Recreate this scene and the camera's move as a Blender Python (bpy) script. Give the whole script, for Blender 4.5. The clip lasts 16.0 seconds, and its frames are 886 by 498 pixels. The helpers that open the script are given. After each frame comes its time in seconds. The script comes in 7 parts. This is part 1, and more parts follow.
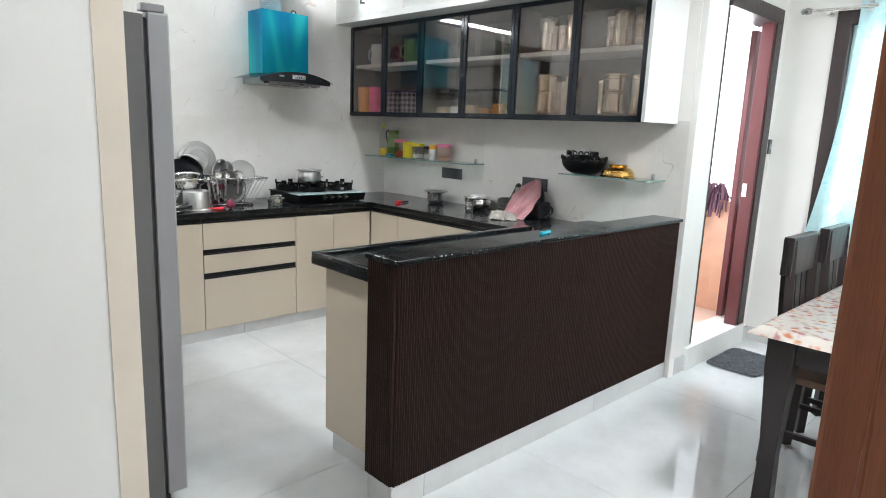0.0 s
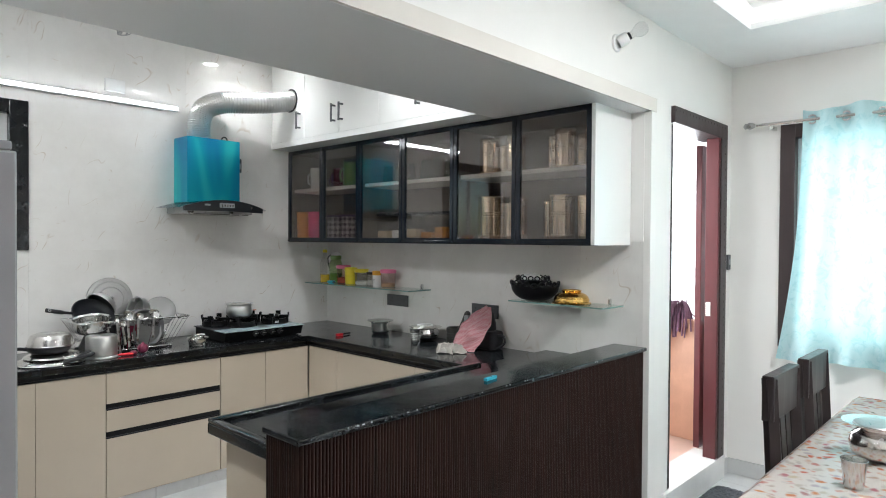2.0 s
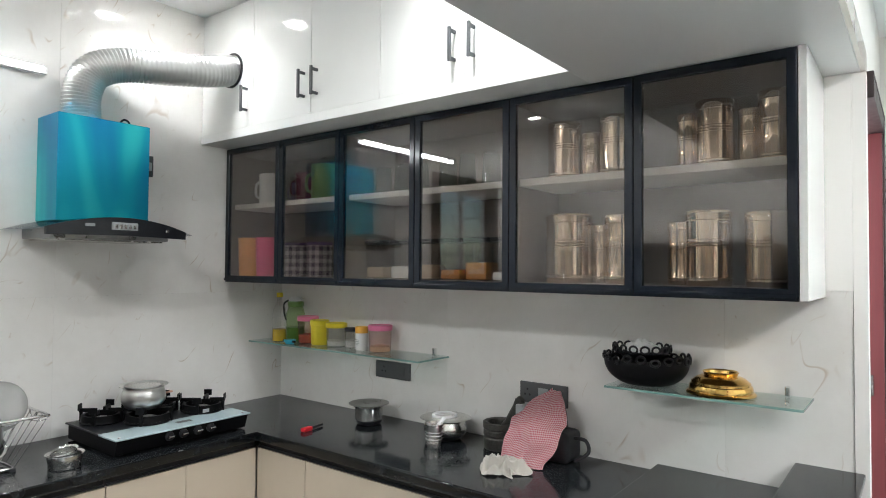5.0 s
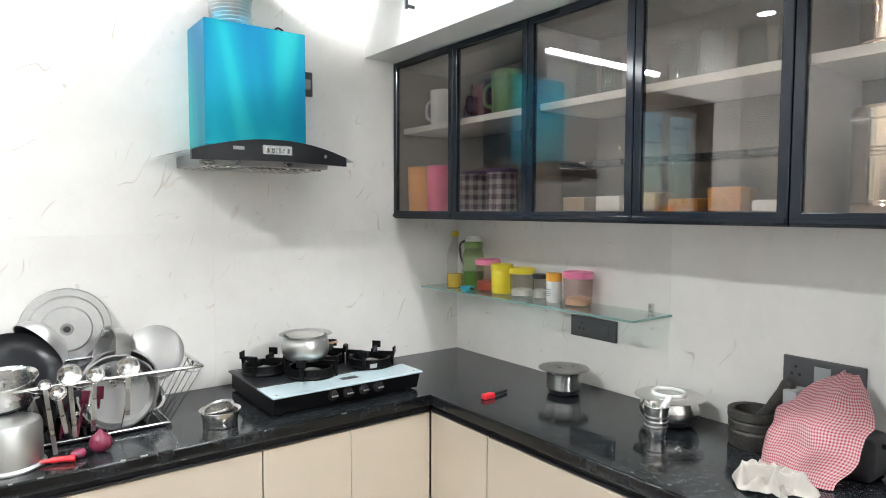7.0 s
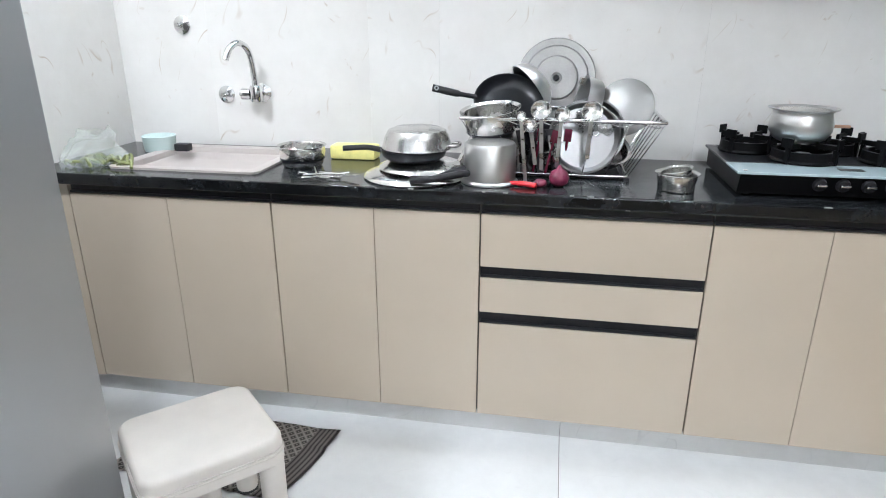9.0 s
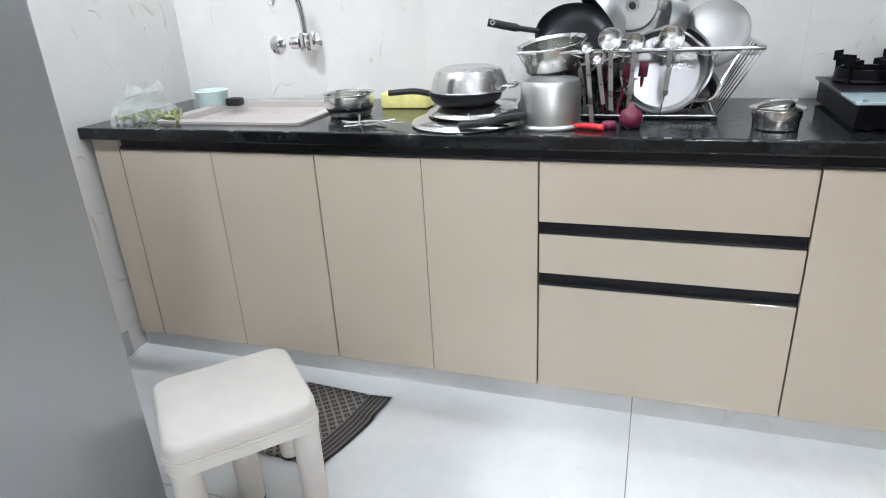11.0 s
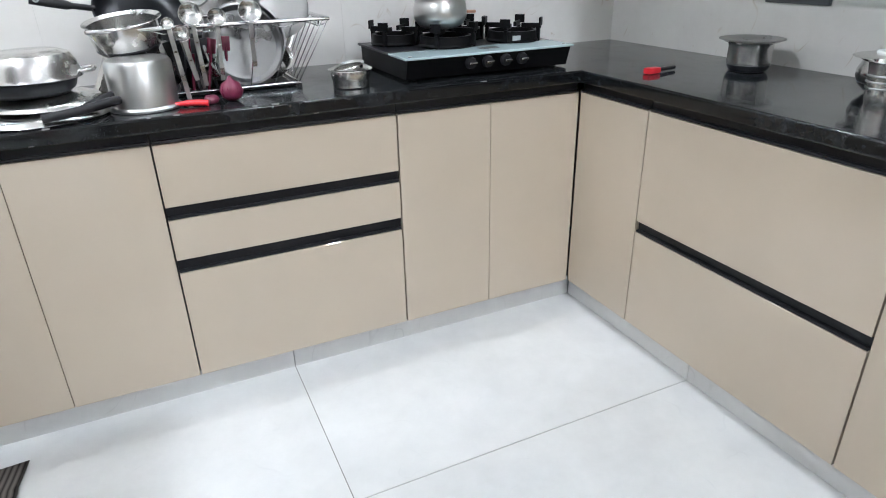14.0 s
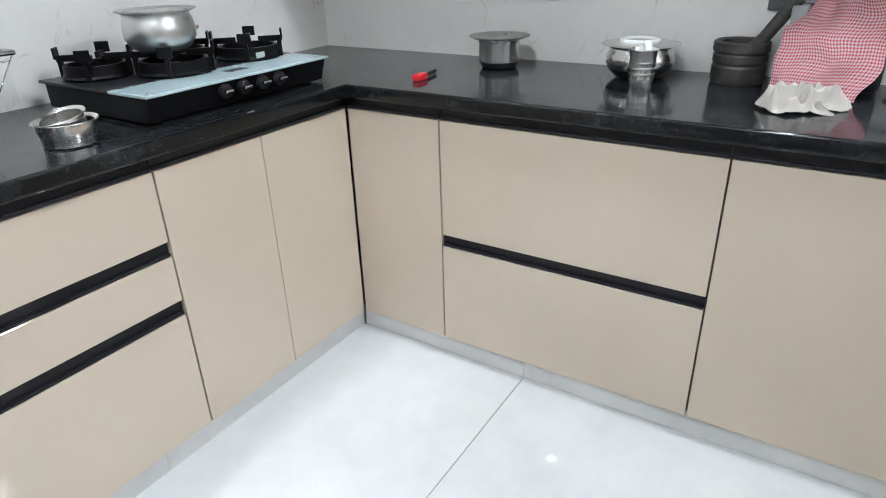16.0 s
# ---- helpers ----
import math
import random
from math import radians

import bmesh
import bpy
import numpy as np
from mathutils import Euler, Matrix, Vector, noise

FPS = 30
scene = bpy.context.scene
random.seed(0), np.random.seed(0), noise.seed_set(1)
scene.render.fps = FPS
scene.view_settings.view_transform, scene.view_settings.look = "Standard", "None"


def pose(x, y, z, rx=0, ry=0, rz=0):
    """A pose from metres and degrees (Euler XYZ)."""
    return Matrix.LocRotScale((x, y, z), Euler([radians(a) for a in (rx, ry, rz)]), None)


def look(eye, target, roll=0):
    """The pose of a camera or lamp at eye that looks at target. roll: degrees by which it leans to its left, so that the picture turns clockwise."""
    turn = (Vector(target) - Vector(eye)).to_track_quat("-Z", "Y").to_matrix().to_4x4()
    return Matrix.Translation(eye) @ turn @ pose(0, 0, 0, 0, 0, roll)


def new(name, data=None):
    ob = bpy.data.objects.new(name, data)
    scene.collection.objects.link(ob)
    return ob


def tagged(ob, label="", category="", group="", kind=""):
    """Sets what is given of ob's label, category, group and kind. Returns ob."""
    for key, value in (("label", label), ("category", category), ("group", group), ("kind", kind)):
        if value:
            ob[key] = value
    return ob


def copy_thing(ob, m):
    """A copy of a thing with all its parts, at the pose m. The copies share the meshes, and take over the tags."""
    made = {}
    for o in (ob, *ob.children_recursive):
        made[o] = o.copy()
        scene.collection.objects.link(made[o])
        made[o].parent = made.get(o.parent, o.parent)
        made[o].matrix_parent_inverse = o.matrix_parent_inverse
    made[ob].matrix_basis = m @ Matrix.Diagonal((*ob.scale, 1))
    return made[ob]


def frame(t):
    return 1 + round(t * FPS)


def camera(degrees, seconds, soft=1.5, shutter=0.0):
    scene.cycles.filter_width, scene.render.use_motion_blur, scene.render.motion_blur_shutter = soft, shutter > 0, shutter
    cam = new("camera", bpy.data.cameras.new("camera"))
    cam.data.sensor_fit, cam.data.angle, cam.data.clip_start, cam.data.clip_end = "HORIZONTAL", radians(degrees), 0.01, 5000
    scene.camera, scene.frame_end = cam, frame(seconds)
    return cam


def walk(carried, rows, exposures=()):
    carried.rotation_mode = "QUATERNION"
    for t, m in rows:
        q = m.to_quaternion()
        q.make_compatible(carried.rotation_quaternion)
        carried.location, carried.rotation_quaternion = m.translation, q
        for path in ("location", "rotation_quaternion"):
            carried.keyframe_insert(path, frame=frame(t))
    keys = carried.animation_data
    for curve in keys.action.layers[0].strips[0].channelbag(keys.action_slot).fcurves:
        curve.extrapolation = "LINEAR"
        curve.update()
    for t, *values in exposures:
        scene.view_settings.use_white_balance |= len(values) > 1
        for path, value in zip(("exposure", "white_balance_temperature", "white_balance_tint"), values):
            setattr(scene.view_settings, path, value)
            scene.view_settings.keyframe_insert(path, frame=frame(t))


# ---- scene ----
cam = camera(70.5, 16.0, 1.0)
PATH = [
    (0, (-3.513, -4.442, 1.439), (-2.15, -3.028, 1.061), 2.3),
    (0.5, (-3.468, -4.351, 1.501), (-2.08, -2.925, 1.298), 1.1),
    (1, (-3.441, -4.332, 1.529), (-2.054, -2.903, 1.345), -0.5),
    (1.5, (-3.302, -4.315, 1.535), (-1.96, -2.842, 1.375), -0.9),
    (2, (-3.131, -4.275, 1.536), (-1.677, -2.903, 1.507), 0.4),
    (2.5, (-2.993, -4.112, 1.531), (-1.536, -2.741, 1.536), 2.1),
    (3, (-2.871, -3.895, 1.572), (-1.37, -2.575, 1.632), 0.6),
    (3.5, (-2.694, -3.678, 1.561), (-1.23, -2.317, 1.632), 0.2),
    (4, (-2.518, -3.451, 1.57), (-1.06, -2.085, 1.651), 1.3),
    (4.2, (-2.5, -3.323, 1.575), (-0.986, -2.021, 1.679), 2.1),
    (6.3, (-1.996, -2.561, 1.628), (-0.38, -1.383, 1.665), -0.3),
    (6.5, (-1.987, -2.499, 1.582), (-0.421, -1.255, 1.597), 0.0),
    (7, (-1.941, -2.462, 1.548), (-0.742, -0.866, 1.426), 0.2),
    (7.5, (-1.92, -2.444, 1.436), (-1.094, -0.651, 1.118), -1.8),
    (8, (-1.86, -2.487, 1.417), (-1.268, -0.636, 0.945), -0.3),
    (8.5, (-1.839, -2.457, 1.374), (-1.615, -0.572, 0.743), -0.5),
    (9, (-1.68, -2.379, 1.322), (-2.02, -0.526, 0.651), -0.0),
    (9.2, (-1.649, -2.358, 1.319), (-2.114, -0.536, 0.636), -1.1),
    (11.5, (-1.614, -2.181, 1.204), (-2.221, -0.468, 0.37), -3.7),
    (12, (-1.634, -2.239, 1.208), (-2.097, -0.536, 0.267), -3.3),
    (12.5, (-1.679, -2.259, 1.234), (-2.006, -0.501, 0.338), -6.6),
    (13, (-1.745, -2.283, 1.213), (-1.614, -0.513, 0.291), -3.8),
    (13.5, (-1.806, -2.305, 1.215), (-1.289, -0.602, 0.302), -1.6),
    (14, (-1.881, -2.282, 1.207), (-1.122, -0.637, 0.358), -1.3),
    (14.5, (-1.961, -2.241, 1.205), (-0.984, -0.736, 0.32), -0.8),
    (15, (-2.057, -2.18, 1.215), (-0.844, -0.865, 0.322), -1.6),
    (15.5, (-2.035, -2.034, 1.204), (-0.675, -0.899, 0.276), -0.7),
    (16, (-1.994, -1.814, 1.22), (-0.484, -0.838, 0.343), -1.7),
]
EXPOSURES = [(0.0, 0.10, 6220, 9), (0.6, -0.12, 6220, 10), (1.5, -0.24, 6230, 10), (2.5, -0.22, 6300, 9), (4.2, -0.22, 6340, 9), (6.3, 0.70, 6360, 10), (7.0, 0.74, 6340, 10), (8.0, 0.58, 6080, 11), (9.0, 0.42, 5960, 11), (11.5, 0.34, 5930, 11), (14.0, 0.34, 5970, 11), (15.0, 0.34, 5960, 10), (16.0, 0.50, 5940, 10)]
walk(cam, [(t, look(eye, target, roll)) for t, eye, target, roll in PATH], EXPOSURES)

# ---- world and large lights ----
world = bpy.data.worlds.new("daylight")
scene.world = world
world.use_nodes = True
wn = world.node_tree.nodes
sky = wn.new("ShaderNodeTexSky")
sky.sky_type, sky.sun_disc = "NISHITA", False
sky.sun_elevation, sky.sun_rotation = radians(48), radians(120)
wn["Background"].inputs["Strength"].default_value = 0.15
world.node_tree.links.new(sky.outputs[0], wn["Background"].inputs["Color"])


def lamp(name, kind, m, power, color=(1, 1, 1), size=0.2, size_y=None, angle=None, spread=180):
    d = bpy.data.lights.new(name, kind)
    d.energy, d.color = power, color
    if kind == "AREA":
        d.shape = "RECTANGLE" if size_y else "DISK"
        d.size, d.spread = size, radians(spread)
        if size_y:
            d.size_y = size_y
    if kind == "SUN":
        d.angle = angle
    ob = new(name, d)
    ob.matrix_world = m
    return ob


lamp("sun", "SUN", look((0, 0, 5), (-0.55, 0.75, 4.0)), 3.4, (1.0, 0.95, 0.87), angle=radians(2.0))
# sky light through the utility door and the dining window
lamp("door_daylight", "AREA", look((0.75, -2.35, 1.4), (0.1, -4.2, 0.9)), 26, (0.96, 0.98, 1.0), 0.7, 1.7)
lamp("dining_window_daylight", "AREA", look((1.34, -3.87, 1.6), (-1, -3.87, 1.4)), 22, (0.93, 0.98, 1.0), 1.4, 1.25)
# lamps of the ceiling; the y=-1.72 pair is unseen and assumed, its last boosted as fill
DOWNLIGHTS = [(-0.85, -0.34), (-3.09, -0.34), (-0.85, -1.72), (-3.09, -1.72)]
for (dx, dy), watts, beam_angle in zip(DOWNLIGHTS, (3.5, 4.0, 6.5, 34), (125, 130, 125, 180)):
    lamp("downlight_lamp", "AREA", look((dx, dy, 2.863), (dx, dy, 0)), watts, (0.97, 0.99, 1.0), 0.11, spread=beam_angle)
lamp("tube_lamp", "AREA", look((-1.815, -0.062, 2.41), (-1.815, -1.0, 2.05)), 3.5, (0.95, 0.98, 1.0), 1.0, 0.03)
# fill light added out of view in the dining tray
lamp("tray_fill", "AREA", look((-0.9, -4.55, 2.79), (-0.9, -4.55, 0)), 78, (0.97, 0.99, 1.0), 0.4, 0.4)
HALL_LIGHTS = [(-3.13, -3.58), (-3.13, -5.33)]
for hx, hy in HALL_LIGHTS:
    lamp("hall_lamp", "AREA", look((hx, hy, 2.668), (hx, hy, 0)), 4.5, (0.97, 0.99, 1.0), 0.11)

# ---- materials ----


def shader(name):
    m = bpy.data.materials.new(name)
    m.use_nodes = True
    nt = m.node_tree
    return m, nt, nt.nodes["Principled BSDF"]


def node(nt, kind, **inputs):
    n = nt.nodes.new(kind)
    for k, v in inputs.items():
        n.inputs[k.replace("_", " ")].default_value = v
    return n


def ramp(nt, fac, stops):
    r = nt.nodes.new("ShaderNodeValToRGB")
    el = r.color_ramp.elements
    while len(el) < len(stops):
        el.new(0.5)
    for e, (p, c) in zip(el, stops):
        e.position = p
        e.color = (*c, 1) if len(c) == 3 else c
    nt.links.new(fac, r.inputs[0])
    return r.outputs[0]


def mix(nt, fac, a, b, blend="MIX"):
    n = nt.nodes.new("ShaderNodeMix")
    n.data_type, n.blend_type = "RGBA", blend
    for sock, v in ((n.inputs[0], fac), (n.inputs[6], a), (n.inputs[7], b)):
        if isinstance(v, (int, float)):
            sock.default_value = v
        elif isinstance(v, tuple):
            sock.default_value = (*v, 1)
        else:
            nt.links.new(v, sock)
    return n.outputs[2]


def coords(nt, scale=(1, 1, 1), kind="Object"):
    tc = nt.nodes.new("ShaderNodeTexCoord")
    mp = node(nt, "ShaderNodeMapping", Scale=scale)
    nt.links.new(tc.outputs[kind], mp.inputs[0])
    return mp.outputs[0]


def noisy(nt, vec, scale, detail=4.0, rough=0.55, dist=0.0):
    n = node(nt, "ShaderNodeTexNoise", Scale=scale, Detail=detail, Roughness=rough, Distortion=dist)
    nt.links.new(vec, n.inputs["Vector"])
    return n.outputs[0]


def bump(nt, b, height, strength, distance):
    n = node(nt, "ShaderNodeBump", Strength=strength, Distance=distance)
    nt.links.new(height, n.inputs["Height"])
    nt.links.new(n.outputs[0], b.inputs["Normal"])


def plain(name, color, rough=0.5, metal=0.0, vary=0.08, scale=6.0, bumpy=0.0, fine=180.0, rvary=0.12, stretch=(1, 1, 1), kind="Object", coat=0.0):
    """A surface with cloudy tone, fine grain in gloss and an optional relief."""
    m, nt, b = shader(name)
    vec = coords(nt, stretch, kind)
    big = noisy(nt, vec, scale)
    small = noisy(nt, vec, fine, 2.0)
    lo = tuple(max(0.0, c * (1 - vary)) for c in color)
    hi = tuple(min(1.0, c * (1 + vary)) for c in color)
    col = ramp(nt, big, [(0.3, lo), (0.7, hi)])
    col = mix(nt, 0.5 * min(1, vary * 3), col, ramp(nt, small, [(0.35, lo), (0.65, hi)]))
    nt.links.new(col, b.inputs["Base Color"])
    r = ramp(nt, big, [(0.3, (max(0.02, rough * (1 - rvary)),) * 3), (0.7, (min(1, rough * (1 + rvary)),) * 3)])
    nt.links.new(r, b.inputs["Roughness"])
    b.inputs["Metallic"].default_value = metal
    b.inputs["Coat Weight"].default_value = coat
    if bumpy:
        bump(nt, b, small, bumpy, 0.002)
    return m


def slanted(nt, vec, axis, keep):
    """Coordinates drawn out along an axis."""
    d = Vector(axis).normalized()
    dot = nt.nodes.new("ShaderNodeVectorMath")
    dot.operation = "DOT_PRODUCT"
    nt.links.new(vec, dot.inputs[0])
    dot.inputs[1].default_value = d
    back = nt.nodes.new("ShaderNodeVectorMath")
    back.operation = "SCALE"
    back.inputs[0].default_value = d * (keep - 1)
    nt.links.new(dot.outputs["Value"], back.inputs["Scale"])
    add = nt.nodes.new("ShaderNodeVectorMath")
    nt.links.new(vec, add.inputs[0])
    nt.links.new(back.outputs[0], add.inputs[1])
    return add.outputs[0]


def product(nt, a, b):
    f = nt.nodes.new("ShaderNodeMath")
    f.operation = "MULTIPLY"
    nt.links.new(a, f.inputs[0])
    nt.links.new(b, f.inputs[1])
    return f.outputs[0]


def marble_tile(name, base, cloud, vein, rough, vein_amount=0.6, scale=1.0, kind="Object", gaps=None):
    m, nt, b = shader(name)
    vec = coords(nt, (scale,) * 3, kind)
    if kind == "Object":
        info = nt.nodes.new("ShaderNodeObjectInfo")
        shift = nt.nodes.new("ShaderNodeVectorMath")
        shift.operation = "MULTIPLY_ADD"
        nt.links.new(info.outputs["Random"], shift.inputs[0])
        shift.inputs[1].default_value = (7.0, 11.0, 5.0)
        nt.links.new(vec, shift.inputs[2])
        vec = shift.outputs[0]
    clouds = noisy(nt, vec, 3.0, 8.0, 0.68)
    col = ramp(nt, clouds, [(0.32, cloud), (0.66, base)])
    grain = slanted(nt, vec, (0.42, -0.42, 0.80), 0.14)
    for size, level, patch_size in ((6.5, 0.5, 5.0), (11.0, 0.47, 7.0)):
        line = noisy(nt, grain, size, 1.0, 0.5, 0.0)
        streak = ramp(nt, line, [(level - 0.008, (0, 0, 0)), (level - 0.0015, (1, 1, 1)), (level + 0.0015, (1, 1, 1)), (level + 0.013, (0, 0, 0))])
        patch = ramp(nt, noisy(nt, vec, patch_size, 2.0), [(0.58, (0, 0, 0)), (0.70, (vein_amount,) * 3)])
        col = mix(nt, product(nt, streak, patch), col, vein)
    fleck = ramp(nt, noisy(nt, vec, 17.0, 3.0, 0.55, 0.8), [(0.69, (0, 0, 0)), (0.76, (0.6 * vein_amount,) * 3)])
    col = mix(nt, fleck, col, vein)
    nt.links.new(col, b.inputs["Base Color"])
    rr = ramp(nt, noisy(nt, vec, 9.0, 4.0), [(0.35, (rough * 0.8,) * 3), (0.7, (rough * 1.35,) * 3)])
    nt.links.new(rr, b.inputs["Roughness"])
    bump(nt, b, noisy(nt, vec, 14.0, 2.0), 0.05, 0.002)
    return m


WALL_TILE = marble_tile("polished_wall_tile", (0.82, 0.805, 0.775), (0.745, 0.725, 0.69), (0.44, 0.32, 0.21), 0.06, 0.62, kind="Object")
FLOOR_TILE = marble_tile("polished_floor_tile", (0.725, 0.735, 0.732), (0.62, 0.63, 0.628), (0.54, 0.55, 0.56), 0.03, 0.25)
PLINTH_TILE = marble_tile("plinth_tile", (0.66, 0.66, 0.65), (0.57, 0.57, 0.56), (0.40, 0.40, 0.40), 0.2, 0.4)
GROUT = plain("grout", (0.22, 0.22, 0.21), 0.85, vary=0.15)
PAINT = plain("wall_paint", (0.83, 0.81, 0.775), 0.55, vary=0.03, scale=1.5, bumpy=0.08, fine=240)
BEAM_STRIP = plain("ivory_polished_strip", (0.76, 0.715, 0.655), 0.07, vary=0.04, scale=3)
CREAM = plain("cream_tile_trim", (0.74, 0.65, 0.545), 0.22, vary=0.06, scale=3)
CEILING = plain("ceiling_paint", (0.87, 0.87, 0.86), 0.6, vary=0.02, bumpy=0.05)
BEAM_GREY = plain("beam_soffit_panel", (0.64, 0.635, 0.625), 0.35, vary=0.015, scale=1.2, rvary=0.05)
LAMINATE = plain("beige_acrylic_laminate", (0.52, 0.446, 0.354), 0.035, vary=0.035, scale=2.5, fine=90, rvary=0.3)
CARCASS = plain("dark_gap", (0.06, 0.05, 0.045), 0.7)
PROFILE = plain("black_profile", (0.012, 0.012, 0.014), 0.38, vary=0.3)
WHITE_LAM = plain("white_gloss_laminate", (0.78, 0.78, 0.755), 0.10, vary=0.02, scale=2)
BLACK_FRAME = plain("black_aluminium_frame", (0.008, 0.011, 0.017), 0.12, vary=0.1)
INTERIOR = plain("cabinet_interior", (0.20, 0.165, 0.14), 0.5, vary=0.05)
SHELF_WHITE = plain("white_shelf_board", (0.72, 0.69, 0.64), 0.4, vary=0.04)
STEEL = plain("polished_steel", (0.66, 0.65, 0.63), 0.22, 1.0, vary=0.06, scale=14, rvary=0.35)
STEEL_DARK = plain("worn_steel", (0.36, 0.355, 0.345), 0.36, 1.0, vary=0.18, scale=18, rvary=0.4)
CANISTER = plain("canister_steel", (0.70, 0.57, 0.44), 0.11, 1.0, vary=0.06, scale=10)
ALUMINIUM = plain("brushed_aluminium", (0.62, 0.62, 0.61), 0.34, 1.0, vary=0.07, scale=10, fine=260, bumpy=0.03)
CHROME = plain("chrome", (0.74, 0.74, 0.74), 0.16, 1.0, vary=0.03)
GOLD = plain("golden_metal", (0.78, 0.50, 0.16), 0.16, 1.0, vary=0.06)
BLACK_PLASTIC = plain("black_plastic", (0.018, 0.018, 0.020), 0.42, vary=0.2)
BLACK_IRON = plain("black_enamel", (0.0055, 0.0055, 0.006), 0.42, vary=0.3, bumpy=0.1)
NONSTICK = plain("black_nonstick", (0.014, 0.015, 0.018), 0.32, vary=0.3)
GREY_PLASTIC = plain("grey_switch_plate", (0.075, 0.078, 0.082), 0.4, vary=0.1)
GREY_LIGHT = plain("light_grey_module", (0.33, 0.34, 0.34), 0.4, vary=0.05)
FRIDGE_SIDE = plain("fridge_side_grey", (0.125, 0.12, 0.118), 0.42, 0.3, vary=0.06)
FRIDGE_EDGE = plain("fridge_door_edge_grey", (0.27, 0.26, 0.272), 0.45, 0.2, vary=0.05)
FRIDGE_FRONT = plain("fridge_steel", (0.38, 0.39, 0.395), 0.34, 0.6, vary=0.04, scale=2, fine=320, stretch=(1, 1, 0.04))
STOOL_PLASTIC = plain("ivory_plastic", (0.70, 0.655, 0.60), 0.42, vary=0.05, scale=9, bumpy=0.05)
RUBBER = plain("dark_rubber", (0.05, 0.05, 0.05), 0.8)
TEAK = plain("red_brown_wood", (0.27, 0.085, 0.035), 0.3, vary=0.28, scale=3, fine=60, stretch=(9, 9, 0.5))
DOOR_RED = plain("maroon_door", (0.105, 0.022, 0.025), 0.35, vary=0.15, scale=3, stretch=(6, 6, 0.6))
DOOR_FRAME = plain("dark_stained_frame", (0.035, 0.022, 0.022), 0.4, vary=0.25, scale=4, stretch=(6, 6, 0.6))
DARK_WOOD = plain("dark_stained_wood", (0.022, 0.016, 0.016), 0.32, vary=0.3, scale=5, stretch=(8, 8, 1))
TERRACOTTA = plain("terracotta_tile", (0.60, 0.34, 0.23), 0.4, vary=0.14, scale=5)
PINK_FLOOR = plain("pink_stone_floor", (0.60, 0.42, 0.34), 0.35, vary=0.1)
WHITE_STONE = plain("white_marble_sill", (0.78, 0.77, 0.75), 0.2, vary=0.05)
WINDOW_WHITE = plain("white_window_frame", (0.66, 0.67, 0.66), 0.35, vary=0.05)
SINK_STONE = plain("beige_quartz_sink", (0.43, 0.39, 0.365), 0.42, vary=0.08, fine=420)
ONION = plain("red_onion", (0.17, 0.022, 0.055), 0.3, vary=0.3, scale=20, stretch=(6, 6, 1))
RED_PLASTIC = plain("red_plastic", (0.65, 0.02, 0.03), 0.35)
TEAL_PLASTIC = plain("teal_plastic", (0.04, 0.42, 0.55), 0.35)
PINK_PLASTIC = plain("pink_plastic", (0.78, 0.20, 0.36), 0.4)
YELLOW_PLASTIC = plain("yellow_plastic", (0.80, 0.66, 0.03), 0.38)
ORANGE_PLASTIC = plain("orange_plastic", (0.80, 0.35, 0.06), 0.4)
HOTPINK = plain("rose_plastic", (0.75, 0.08, 0.22), 0.4)
PURPLE = plain("purple_plastic", (0.10, 0.05, 0.16), 0.4)
GREEN_PLASTIC = plain("green_plastic", (0.16, 0.28, 0.07), 0.3)
MAROON = plain("maroon_ceramic", (0.12, 0.016, 0.035), 0.25)
WHITE_CERAMIC = plain("white_ceramic", (0.72, 0.72, 0.70), 0.25)
WHITE_PLASTIC = plain("white_plastic", (0.80, 0.80, 0.79), 0.35, vary=0.03)
SALT = plain("white_powder", (0.85, 0.84, 0.82), 0.9)
SPICE = plain("red_spice", (0.42, 0.09, 0.05), 0.9, vary=0.4, scale=60)
GRAIN = plain("orange_lentils", (0.60, 0.26, 0.05), 0.8, vary=0.4, scale=90)
FLOUR = plain("tan_flour", (0.62, 0.48, 0.32), 0.9, vary=0.12)
OIL = plain("cooking_oil", (0.75, 0.52, 0.05), 0.15)
STONE = plain("black_grinding_stone", (0.042, 0.040, 0.034), 0.55, vary=0.5, scale=16, bumpy=0.3, fine=90)
SPONGE = plain("yellow_sponge", (0.82, 0.76, 0.28), 0.8, vary=0.12, scale=30, bumpy=0.4)
WHITE_CLOTH = plain("off_white_cloth", (0.40, 0.372, 0.33), 0.95, vary=0.08, scale=9, bumpy=0.3, fine=500)
BULB_GLASS = plain("milky_bulb", (0.82, 0.82, 0.80), 0.2)
MOP = plain("purple_mop_strands", (0.16, 0.08, 0.12), 0.9, vary=0.4, scale=30)
PAPER = plain("printed_box", (0.60, 0.05, 0.04), 0.5)
PEEL = plain("vegetable_peel", (0.20, 0.22, 0.08), 0.6, vary=0.4, scale=30)


